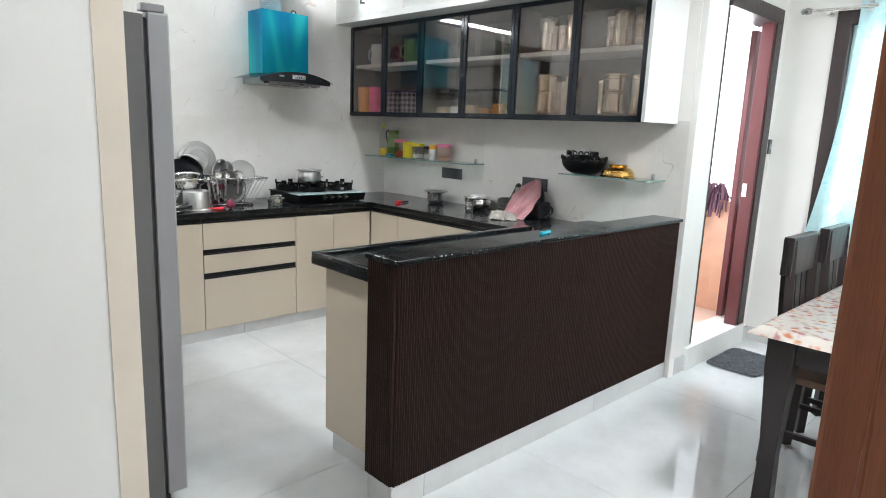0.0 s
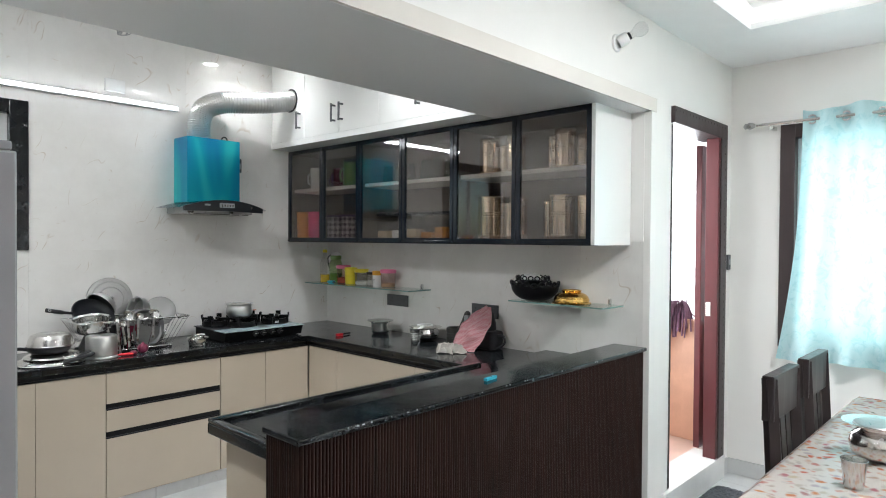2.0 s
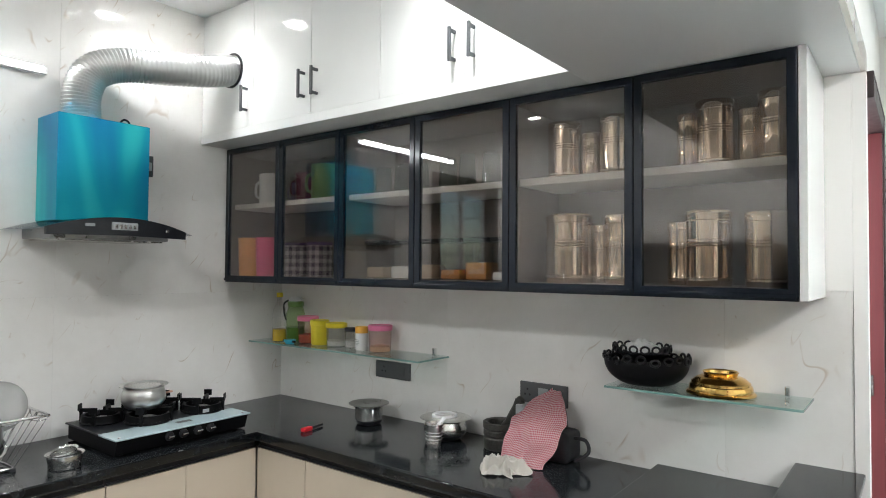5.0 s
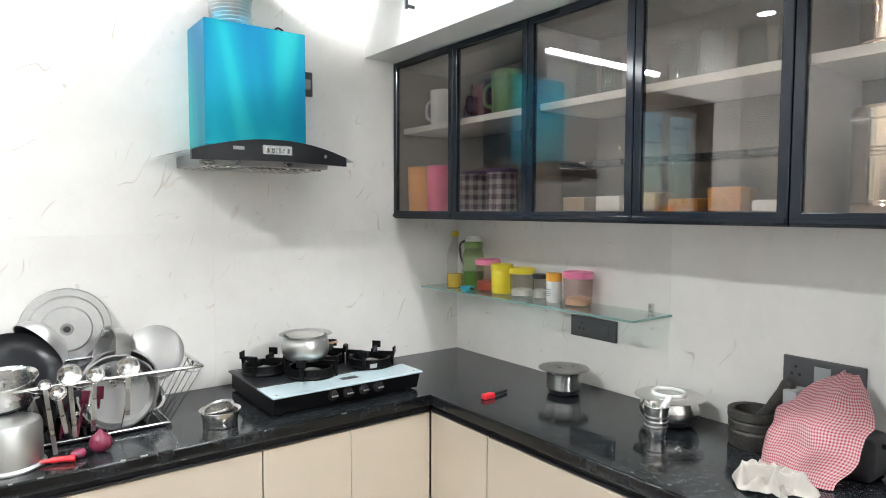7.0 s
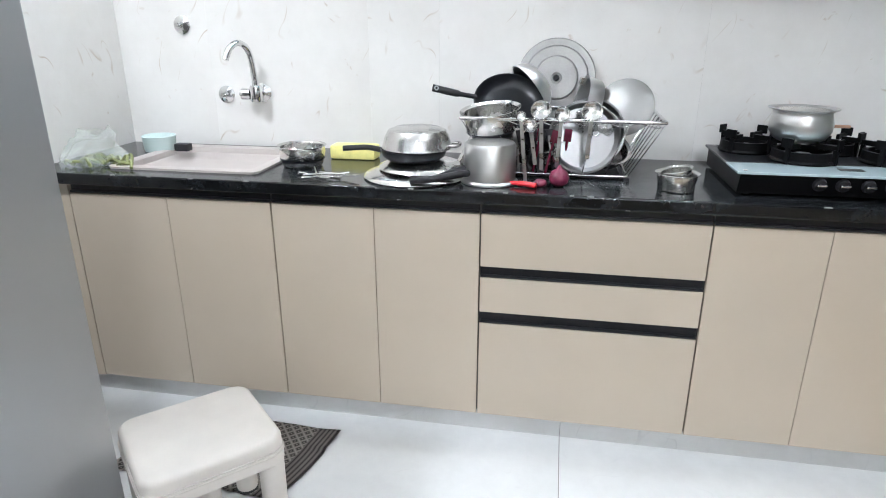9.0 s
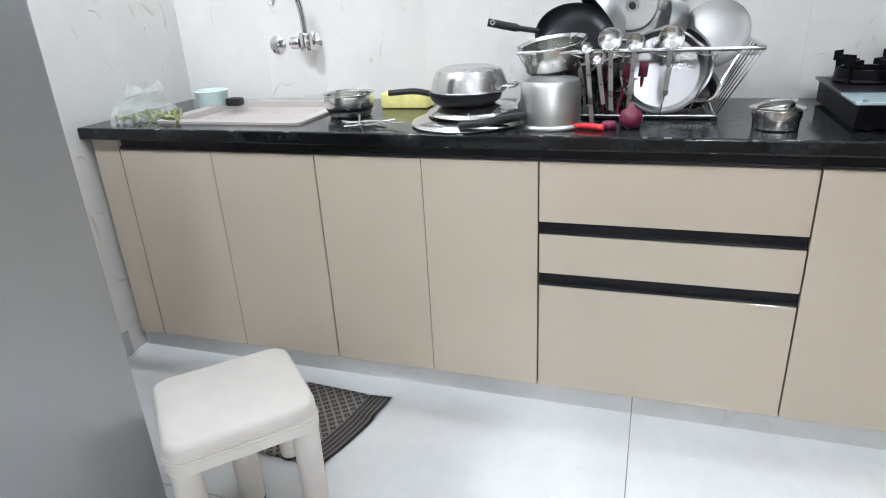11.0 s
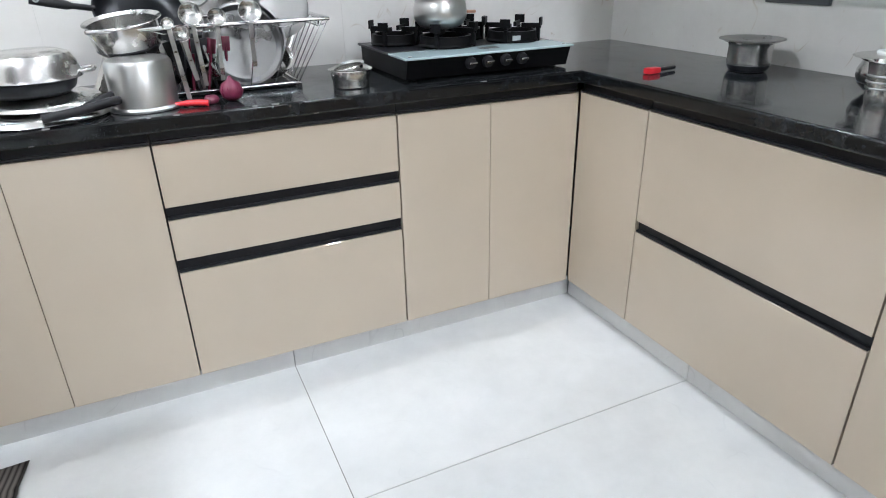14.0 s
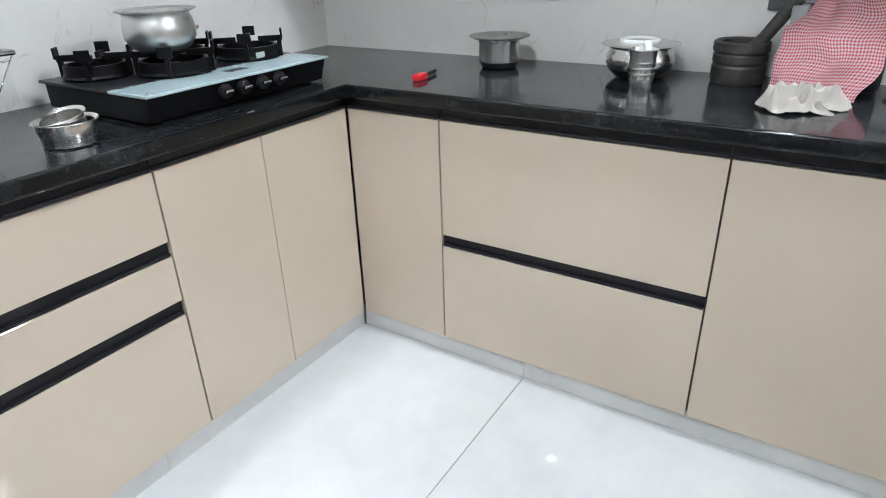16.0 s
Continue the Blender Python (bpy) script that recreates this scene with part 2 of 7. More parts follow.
def granite(name, flake_color):
    m, nt, b = shader(name)
    vec = coords(nt)
    v = node(nt, "ShaderNodeTexVoronoi", Scale=230.0)
    nt.links.new(vec, v.inputs["Vector"])
    speck = ramp(nt, v.outputs["Distance"], [(0.10, (1, 1, 1)), (0.22, (0, 0, 0))])
    where = ramp(nt, noisy(nt, vec, 46.0, 3.0), [(0.54, (0, 0, 0)), (0.62, (1, 1, 1))])
    f = nt.nodes.new("ShaderNodeMath")
    f.operation = "MULTIPLY"
    nt.links.new(speck, f.inputs[0])
    nt.links.new(where, f.inputs[1])
    dust = ramp(nt, noisy(nt, vec, 7.0, 6.0, 0.7), [(0.48, (0.004, 0.0045, 0.005)), (0.60, (0.014, 0.016, 0.018)), (0.74, (0.060, 0.066, 0.074))])
    flake = ramp(nt, noisy(nt, vec, 80.0, 3.0, 0.6), [(0.51, (0, 0, 0)), (0.68, (1, 1, 1))])
    col = mix(nt, flake, dust, flake_color)
    col = mix(nt, f.outputs[0], col, (0.17, 0.18, 0.185))
    nt.links.new(col, b.inputs["Base Color"])
    r = ramp(nt, noisy(nt, vec, 5.0, 6.0, 0.7), [(0.36, (0.05, 0.05, 0.05)), (0.72, (0.24, 0.24, 0.24))])
    nt.links.new(r, b.inputs["Roughness"])
    b.inputs["Specular IOR Level"].default_value = 0.36
    return m


GRANITE = granite("black_granite", (0.055, 0.062, 0.068))
GRANITE_BAR = granite("dusty_bar_granite", (0.020, 0.024, 0.027))
GRANITE_NOSING = granite("polished_granite_nosing", (0.008, 0.009, 0.010))
for m_, level in ((LAMINATE, 0.5), (BLACK_IRON, 0.12), (PROFILE, 0.25), (BLACK_FRAME, 0.32), (NONSTICK, 0.35), (BLACK_PLASTIC, 0.35), (DARK_WOOD, 0.35)):
    m_.node_tree.nodes["Principled BSDF"].inputs["Specular IOR Level"].default_value = level
CHIP = plain("pale_chip", (0.20, 0.195, 0.185), 0.7, vary=0.4, scale=60)
GRANITE_EDGE = plain("chipped_granite_edge", (0.05, 0.052, 0.055), 0.3, vary=0.7, scale=45, fine=160)


def wenge():
    m, nt, b = shader("fluted_wenge")
    vec = coords(nt, (30, 30, 1.2))
    col = ramp(nt, noisy(nt, vec, 3.0, 5.0), [(0.3, (0.009, 0.004, 0.003)), (0.7, (0.032, 0.013, 0.009))])
    nt.links.new(col, b.inputs["Base Color"])
    b.inputs["Roughness"].default_value = 0.5
    b.inputs["Specular IOR Level"].default_value = 0.22
    return m


WENGE = wenge()


def blue_steel():
    m, nt, b = shader("blue_metallic_film")
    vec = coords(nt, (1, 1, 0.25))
    # Broad blue-to-teal reflection streaks of the metal, painted into its base colour.
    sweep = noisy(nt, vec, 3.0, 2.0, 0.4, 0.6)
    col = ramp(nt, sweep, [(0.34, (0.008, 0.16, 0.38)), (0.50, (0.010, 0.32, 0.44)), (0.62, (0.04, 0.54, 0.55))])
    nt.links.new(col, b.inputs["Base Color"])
    b.inputs["Metallic"].default_value = 0.75
    b.inputs["Roughness"].default_value = 0.30
    b.inputs["Anisotropic"].default_value = 0.6
    return m


BLUE_STEEL = blue_steel()


def sheer(name, tint, gloss=0.03, ior=1.5):
    """Clear or tinted pane: tinted see-through with Fresnel gloss."""
    m = bpy.data.materials.new(name)
    m.use_nodes = True
    nt = m.node_tree
    nt.nodes.remove(nt.nodes["Principled BSDF"])
    t = nt.nodes.new("ShaderNodeBsdfTransparent")
    t.inputs[0].default_value = (*tint, 1)
    g = nt.nodes.new("ShaderNodeBsdfGlossy")
    g.inputs["Roughness"].default_value = gloss
    lw = nt.nodes.new("ShaderNodeLayerWeight")
    lw.inputs[0].default_value = 0.5
    pw = nt.nodes.new("ShaderNodeMath")
    pw.operation = "POWER"
    nt.links.new(lw.outputs["Facing"], pw.inputs[0])
    pw.inputs[1].default_value = 4.0
    fr = nt.nodes.new("ShaderNodeMath")
    fr.operation = "MULTIPLY_ADD"
    f0 = ((ior - 1) / (ior + 1)) ** 2
    fr.inputs[1].default_value, fr.inputs[2].default_value = 0.8, f0
    nt.links.new(pw.outputs[0], fr.inputs[0])
    mx = nt.nodes.new("ShaderNodeMixShader")
    nt.links.new(fr.outputs[0], mx.inputs[0])
    nt.links.new(t.outputs[0], mx.inputs[1])
    nt.links.new(g.outputs[0], mx.inputs[2])
    nt.links.new(mx.outputs[0], nt.nodes["Material Output"].inputs[0])
    return m


SMOKED = sheer("smoked_glass", (0.87, 0.85, 0.83), 0.012, 1.80)
CLEAR = sheer("clear_glass", (0.90, 0.95, 0.93), 0.02, 1.5)
SHELF_GLASS = sheer("greenish_glass", (0.90, 0.965, 0.945), 0.02, 1.5)
EDGE_GLASS = plain("green_glass_edge", (0.22, 0.38, 0.34), 0.1)
JAR_CLEAR = sheer("jar_plastic", (0.93, 0.925, 0.91), 0.10, 1.6)
JAR_PINK = sheer("pinkish_jar", (0.96, 0.89, 0.87), 0.1, 1.45)
JAR_GREEN = sheer("green_bottle", (0.74, 0.84, 0.62), 0.06, 1.45)
def film(name, color, clear):
    """Thin crumpled plastic: mostly clear, partly milky."""
    m = bpy.data.materials.new(name)
    m.use_nodes = True
    nt = m.node_tree
    b = nt.nodes["Principled BSDF"]
    b.inputs["Base Color"].default_value = (*color, 1)
    b.inputs["Roughness"].default_value = 0.25
    t = nt.nodes.new("ShaderNodeBsdfTransparent")
    mx = nt.nodes.new("ShaderNodeMixShader")
    mx.inputs[0].default_value = clear
    nt.links.new(b.outputs[0], mx.inputs[1])
    nt.links.new(t.outputs[0], mx.inputs[2])
    nt.links.new(mx.outputs[0], nt.nodes["Material Output"].inputs[0])
    return m


BAG_FILM = film("milky_plastic_film", (0.80, 0.86, 0.80), 0.70)
HOOD_GLASS = sheer("grey_hood_glass", (0.50, 0.53, 0.55), 0.03, 1.6)
BULB_CLEAR = sheer("bulb_clear", (0.93, 0.93, 0.93), 0.02, 1.4)


def glow(name, color, strength):
    m, nt, b = shader(name)
    b.inputs["Base Color"].default_value = (*color, 1)
    b.inputs["Emission Color"].default_value = (*color, 1)
    b.inputs["Emission Strength"].default_value = strength
    return m


TUBE_GLOW = glow("lit_tube", (0.93, 0.97, 1.0), 9.0)
DOWN_GLOW = glow("lit_downlight", (1.0, 0.99, 0.97), 90.0)
LAMP_GLOW = glow("lit_diffuser", (1.0, 0.99, 0.96), 9.0)
COVE_GLOW = glow("lit_cove", (1.0, 0.99, 0.97), 1.3)
DAY_GLOW = glow("hazy_daylight", (0.96, 0.98, 1.0), 2.6)


def curtain_cloth():
    m, nt, b = shader("pale_turquoise_curtain")
    vec = coords(nt)
    motif = ramp(nt, noisy(nt, vec, 16.0, 4.0, 0.7, 0.8), [(0.50, (0.58, 0.78, 0.80)), (0.64, (0.44, 0.69, 0.72))])
    nt.links.new(motif, b.inputs["Base Color"])
    b.inputs["Roughness"].default_value = 0.9
    tr = nt.nodes.new("ShaderNodeBsdfTranslucent")
    nt.links.new(motif, tr.inputs[0])
    mx = nt.nodes.new("ShaderNodeMixShader")
    mx.inputs[0].default_value = 0.4
    nt.links.new(b.outputs[0], mx.inputs[1])
    nt.links.new(tr.outputs[0], mx.inputs[2])
    nt.links.new(mx.outputs[0], nt.nodes["Material Output"].inputs[0])
    return m


CURTAIN = curtain_cloth()


def checked(name, a, b_, pitch, rough=0.9):
    """Woven check laid along the cloth's own grid."""
    m, nt, b = shader(name)
    tc = nt.nodes.new("ShaderNodeTexCoord")
    sep = nt.nodes.new("ShaderNodeSeparateXYZ")
    nt.links.new(tc.outputs["UV"], sep.inputs[0])
    outs = []
    for i in (0, 1):
        s = nt.nodes.new("ShaderNodeMath")
        s.operation = "PINGPONG"
        nt.links.new(sep.outputs[i], s.inputs[0])
        s.inputs[1].default_value = pitch
        c = nt.nodes.new("ShaderNodeMath")
        c.operation = "GREATER_THAN"
        nt.links.new(s.outputs[0], c.inputs[0])
        c.inputs[1].default_value = pitch * 0.5
        outs.append(c.outputs[0])
    add = nt.nodes.new("ShaderNodeMath")
    add.operation = "ADD"
    nt.links.new(outs[0], add.inputs[0])
    nt.links.new(outs[1], add.inputs[1])
    half = nt.nodes.new("ShaderNodeMath")
    half.operation = "MULTIPLY"
    half.inputs[1].default_value = 0.5
    nt.links.new(add.outputs[0], half.inputs[0])
    nt.links.new(mix(nt, half.outputs[0], a, b_), b.inputs["Base Color"])
    b.inputs["Roughness"].default_value = rough
    bump(nt, b, noisy(nt, tc.outputs["UV"], 400.0, 1.0), 0.3, 0.002)
    return m


GINGHAM = checked("red_white_check", (0.82, 0.66, 0.66), (0.60, 0.10, 0.14), 0.0048)
CHECK_PURPLE = checked("purple_white_check", (0.62, 0.55, 0.58), (0.05, 0.02, 0.07), 0.02, 0.4)


def rug_weave():
    m, nt, b = shader("black_white_weave")
    vec = coords(nt, (1, 1, 1), "UV")
    sep = nt.nodes.new("ShaderNodeSeparateXYZ")
    nt.links.new(vec, sep.inputs[0])
    rot = node(nt, "ShaderNodeMapping", Rotation=(0, 0, radians(45)))
    nt.links.new(vec, rot.inputs[0])
    rsep = nt.nodes.new("ShaderNodeSeparateXYZ")
    nt.links.new(rot.outputs[0], rsep.inputs[0])
    d = []
    for i in (0, 1):
        q = nt.nodes.new("ShaderNodeMath")
        q.operation = "PINGPONG"
        nt.links.new(rsep.outputs[i], q.inputs[0])
        q.inputs[1].default_value = 0.012
        d.append(q.outputs[0])
    lo = nt.nodes.new("ShaderNodeMath")
    lo.operation = "MINIMUM"
    nt.links.new(d[0], lo.inputs[0])
    nt.links.new(d[1], lo.inputs[1])
    beige, dark = (0.52, 0.48, 0.43), (0.035, 0.031, 0.03)
    col = ramp(nt, lo.outputs[0], [(0.0036, beige), (0.0042, dark), (0.0095, dark), (0.0103, beige)])
    st = nt.nodes.new("ShaderNodeMath")
    st.operation = "PINGPONG"
    nt.links.new(sep.outputs[0], st.inputs[0])
    st.inputs[1].default_value = 0.008
    stripe = ramp(nt, st.outputs[0], [(0.003, (0.035, 0.031, 0.03)), (0.0045, (0.30, 0.27, 0.25))])
    edge = nt.nodes.new("ShaderNodeMath")
    edge.operation = "GREATER_THAN"
    nt.links.new(sep.outputs[0], edge.inputs[0])
    edge.inputs[1].default_value = 0.52
    col = mix(nt, edge.outputs[0], col, stripe)
    nt.links.new(col, b.inputs["Base Color"])
    b.inputs["Roughness"].default_value = 0.95
    bump(nt, b, noisy(nt, vec, 300.0, 2.0), 0.5, 0.003)
    return m


RUG = rug_weave()
SHAG = plain("grey_shag", (0.16, 0.168, 0.185), 0.95, vary=0.6, scale=40, bumpy=0.8, fine=140)


def floral():
    m, nt, b = shader("floral_oilcloth")
    vec = coords(nt)
    v = node(nt, "ShaderNodeTexVoronoi", Scale=30.0)
    nt.links.new(mix(nt, 0.06, vec, vec), v.inputs["Vector"])
    warp = node(nt, "ShaderNodeTexNoise", Scale=9.0, Detail=3.0)
    nt.links.new(vec, warp.inputs["Vector"])
    nt.links.new(mix(nt, 0.10, vec, warp.outputs[1]), v.inputs["Vector"])
    kind = nt.nodes.new("ShaderNodeSeparateColor")
    nt.links.new(v.outputs["Color"], kind.inputs[0])
    petals = ramp(nt, kind.outputs[0], [(0.0, (0.66, 0.56, 0.40)), (0.22, (0.52, 0.48, 0.50)), (0.40, (0.66, 0.13, 0.07)), (0.58, (0.70, 0.30, 0.10)), (0.72, (0.72, 0.50, 0.40)), (0.86, (0.30, 0.26, 0.20)), (1.0, (0.62, 0.20, 0.24))])
    shape = ramp(nt, v.outputs["Distance"], [(0.26, (0.9, 0.9, 0.9)), (0.56, (0, 0, 0))])
    nt.links.new(mix(nt, shape, (0.78, 0.72, 0.66), petals), b.inputs["Base Color"])
    b.inputs["Roughness"].default_value = 0.14
    return m


FLORAL = floral()

# ---- building helpers ----
ORIGIN = {}


def thing(name, label, category, at=(0, 0, 0), rz=0.0, group="", kind=""):
    ob = new(name)
    ob.empty_display_size = 0.05
    ob.matrix_world = pose(*at, 0, 0, rz)
    ORIGIN[ob] = ob.matrix_world.copy()
    return tagged(ob, label, category, group, kind)


def finish(ob, bm, material, smooth=None):
    bmesh.ops.recalc_face_normals(bm, faces=bm.faces)
    if smooth is not None:
        for f in bm.faces:
            f.smooth = True
        for e in bm.edges:
            if len(e.link_faces) == 2 and e.calc_face_angle(0) > radians(smooth):
                e.smooth = False
    bm.to_mesh(ob.data)
    bm.free()
    ob.data.materials.append(material)


def part(name, bm, material, parent, label="", smooth=None, world=True):
    """One mesh under a thing or part; bm in world metres, or in the thing's own with world=False."""
    ob = new(name, bpy.data.meshes.new(name))
    m = ORIGIN[parent]
    if world:
        bm.transform(m.inverted())
    finish(ob, bm, material, smooth)
    ob.parent = parent
    ORIGIN[ob] = m
    return tagged(ob, label)


def solid(name, bm, material, label, category, group="", kind="", smooth=None, at=None):
    """A thing of one mesh; its origin at the middle of its base."""
    ob = new(name, bpy.data.meshes.new(name))
    if at is None:
        xs = [v.co for v in bm.verts]
        lo = Vector((min(c.x for c in xs), min(c.y for c in xs), min(c.z for c in xs)))
        hi = Vector((max(c.x for c in xs), max(c.y for c in xs), max(c.z for c in xs)))
        at = Vector(((lo.x + hi.x) / 2, (lo.y + hi.y) / 2, lo.z))
        bm.transform(Matrix.Translation(-at))
    ob.location = at
    finish(ob, bm, material, smooth)
    ORIGIN[ob] = Matrix.Translation(at)
    return tagged(ob, label, category, group, kind)


def box(x0, x1, y0, y1, z0, z1, bevel=0.0, bm=None, seg=2):
    own = bmesh.new()
    bmesh.ops.create_cube(own, size=1.0, matrix=Matrix.LocRotScale(((x0 + x1) / 2, (y0 + y1) / 2, (z0 + z1) / 2), None, (abs(x1 - x0), abs(y1 - y0), abs(z1 - z0))))
    if bevel:
        bmesh.ops.bevel(own, geom=own.edges[:], offset=bevel, segments=seg, profile=0.6, affect="EDGES")
    return merge(bm, own)


def merge(bm, own, m=None):
    if m is not None:
        own.transform(m)
    if bm is None:
        return own
    tmp = bpy.data.meshes.new("tmp")
    own.to_mesh(tmp)
    own.free()
    bm.from_mesh(tmp)
    bpy.data.meshes.remove(tmp)
    return bm


def lathe(profile, n=40, m=None, bm=None):
    """Turned shape from (radius, height) pairs."""
    own = bmesh.new()
    rings = []
    for r, z in profile:
        if r < 1e-5:
            rings.append([own.verts.new((0, 0, z))])
        else:
            rings.append([own.verts.new((r * math.cos(2 * math.pi * k / n), r * math.sin(2 * math.pi * k / n), z)) for k in range(n)])
    for a, b in zip(rings, rings[1:]):
        for k in range(n):
            q = [a[k % len(a)], a[(k + 1) % len(a)], b[(k + 1) % len(b)], b[k % len(b)]]
            q = list(dict.fromkeys(q))
            if len(q) > 2:
                own.faces.new(q)
    return merge(bm, own, m)


def sweep(points, radius, n=10, bm=None, m=None, caps=True):
    """Round bar along points; radius a number or one per point."""
    own = bmesh.new()
    pts = [Vector(p) for p in points]
    rings = []
    up = Vector((0, 0, 1))
    last = None
    for i, p in enumerate(pts):
        d = (pts[min(i + 1, len(pts) - 1)] - pts[max(i - 1, 0)]).normalized()
        if last is None:
            side = d.cross(up if abs(d.z) < 0.9 else Vector((1, 0, 0))).normalized()
        else:
            side = (last - d * last.dot(d)).normalized()
        last = side
        other = d.cross(side)
        r = radius[i] if isinstance(radius, (list, tuple)) else radius
        rings.append([own.verts.new(p + (side * math.cos(2 * math.pi * k / n) + other * math.sin(2 * math.pi * k / n)) * r) for k in range(n)])
    for a, b in zip(rings, rings[1:]):
        for k in range(n):
            own.faces.new((a[k], a[(k + 1) % n], b[(k + 1) % n], b[k]))
    if caps:
        own.faces.new(rings[0][::-1])
        own.faces.new(rings[-1])
    return merge(bm, own, m)


def curve(points, steps=8):
    """Smooth points through the given ones."""
    p = [Vector(q) for q in points]
    p = [2 * p[0] - p[1]] + p + [2 * p[-1] - p[-2]]
    out = []
    for i in range(1, len(p) - 2):
        for k in range(steps):
            t = k / steps
            a, b, c, d = p[i - 1 : i + 3]
            out.append(0.5 * (2 * b + (c - a) * t + (2 * a - 5 * b + 4 * c - d) * t * t + (3 * b - a - 3 * c + d) * t ** 3))
    return out + [p[-2]]


def sheet(nu, nv, fn, thick=0.0, size=(1.0, 1.0)):
    """Cloth-like grid from fn(u, v), with UV in metres."""
    bm = bmesh.new()
    uv = bm.loops.layers.uv.new("UVMap")
    grid = [[bm.verts.new(fn(i / nu, j / nv)) for j in range(nv + 1)] for i in range(nu + 1)]
    for i in range(nu):
        for j in range(nv):
            f = bm.faces.new((grid[i][j], grid[i + 1][j], grid[i + 1][j + 1], grid[i][j + 1]))
            f.smooth = True
            for loop, (a, b) in zip(f.loops, ((i, j), (i + 1, j), (i + 1, j + 1), (i, j + 1))):
                loop[uv].uv = (a / nu * size[0], b / nv * size[1])
    if thick:
        bmesh.ops.solidify(bm, geom=bm.faces[:], thickness=thick)
    return bm


def slab(name, x0, x1, y0, y1, z0, z1, material, label, category="wall", kind="structure", bevel=0.0):
    return solid(name, box(x0, x1, y0, y1, z0, z1, bevel), material, label, category, kind=kind)


def wall_with_hole(name, axis, at, thick, a0, a1, z0, z1, hole, material, label):
    """Wall in the plane axis = at, going back by thick, with one opening (a0, a1, z0, z1)."""
    h0, h1, hz0, hz1 = hole
    bm = bmesh.new()
    for p0, p1, q0, q1 in ((a0, h0, z0, z1), (h1, a1, z0, z1), (h0, h1, z0, hz0), (h0, h1, hz1, z1)):
        if p1 - p0 > 1e-4 and q1 - q0 > 1e-4:
            if axis == "y":
                box(p0, p1, at, at + thick, q0, q1, bm=bm)
            else:
                box(at, at + thick, p0, p1, q0, q1, bm=bm)
    bmesh.ops.remove_doubles(bm, verts=bm.verts, dist=1e-5)
    return solid(name, bm, material, label, "wall", kind="structure")

# ---- the large structure ----
LEFT, BEAM_Z, KITCHEN_TOP, DINING_TOP = -3.45, 2.217, 2.88, 2.685
floor = slab("floor", -5.3, 1.36, -6.8, 0.1, -0.06, -0.002, GROUT, "grey grout bed under polished white floor tiles", "floor")
wall_north = wall_with_hole("wall_north", "y", 0.012, 0.16, -3.6, 0.2, 0, 2.98, (-3.05, -2.13, 1.458, 2.325), PAINT, "kitchen wall behind the marble-look cladding")
wall_east = slab("wall_east", 0.012, 0.19, -2.8, 0.012, 0, 2.98, PAINT, "kitchen side wall behind the marble-look cladding")
wall_west = slab("wall_west", -3.6, LEFT, -2.25, 0.012, 0, 2.98, PAINT, "kitchen wall by the sink behind marble-look cladding")
wall_stub = slab("wall_south", -5.3, -3.07, -2.80, -2.25, 0, 2.98, PAINT, "plain white painted wall beside the kitchen opening")
slab("trim", -3.07, -3.0, -2.803, -2.25, 0, BEAM_Z, CREAM, "cream tile edge closing the end of the wall", "trim")
slab("ceiling", -3.6, 0.2, -2.0, 0.1, KITCHEN_TOP, 2.95, CEILING, "white painted kitchen ceiling", "ceiling")
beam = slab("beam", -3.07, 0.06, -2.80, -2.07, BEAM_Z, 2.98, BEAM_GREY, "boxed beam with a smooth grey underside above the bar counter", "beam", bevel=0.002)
slab("beam_trim", -3.07, 0.06, -2.813, -2.80, BEAM_Z + 0.001, 2.29, BEAM_STRIP, "narrow ivory glossy tile strip along the beam edge", "trim")
slab("beam_wall", -3.07, 0.06, -2.808, -2.80, 2.291, 2.75, PAINT, "white painted wall face above the beam strip", "wall")
# wall with the utility door
wall_door = wall_with_hole("wall_door", "y", -2.80, 0.105, 0.06, 1.36, 0, 2.98, (0.285, 1.07, 0.14, 2.26), PAINT, "white painted dining wall around the utility door")
slab("wall_return", -0.006, 0.0118, -2.7755, -2.7025, 1.535, BEAM_Z - 0.001, PAINT, "white painted wall end above the marble-look cladding")
slab("pilaster", -0.003, 0.0595, -2.8135, -2.776, 0.0, BEAM_Z - 0.001, PAINT, "narrow white painted wall end beside the bar counter", "pilaster")
wall_window = wall_with_hole("wall_window", "x", 1.21, 0.15, -6.8, -2.80, 0, 2.98, (-4.6, -3.18, 0.95, 2.20), PAINT, "white painted dining wall around the curtained window")
wall_back = slab("wall_back", -5.3, 1.36, -6.8, -6.65, 0, 2.98, PAINT, "plain white painted wall at the far end of the dining room")
wall_hall = slab("wall_hall", -5.3, -5.15, -6.65, -2.80, 0, 2.98, PAINT, "plain white painted hall wall")
slab("wall_jamb", -2.70, -2.58, -6.65, -4.36, 0, DINING_TOP, PAINT, "white painted wall ending at the wooden door post")


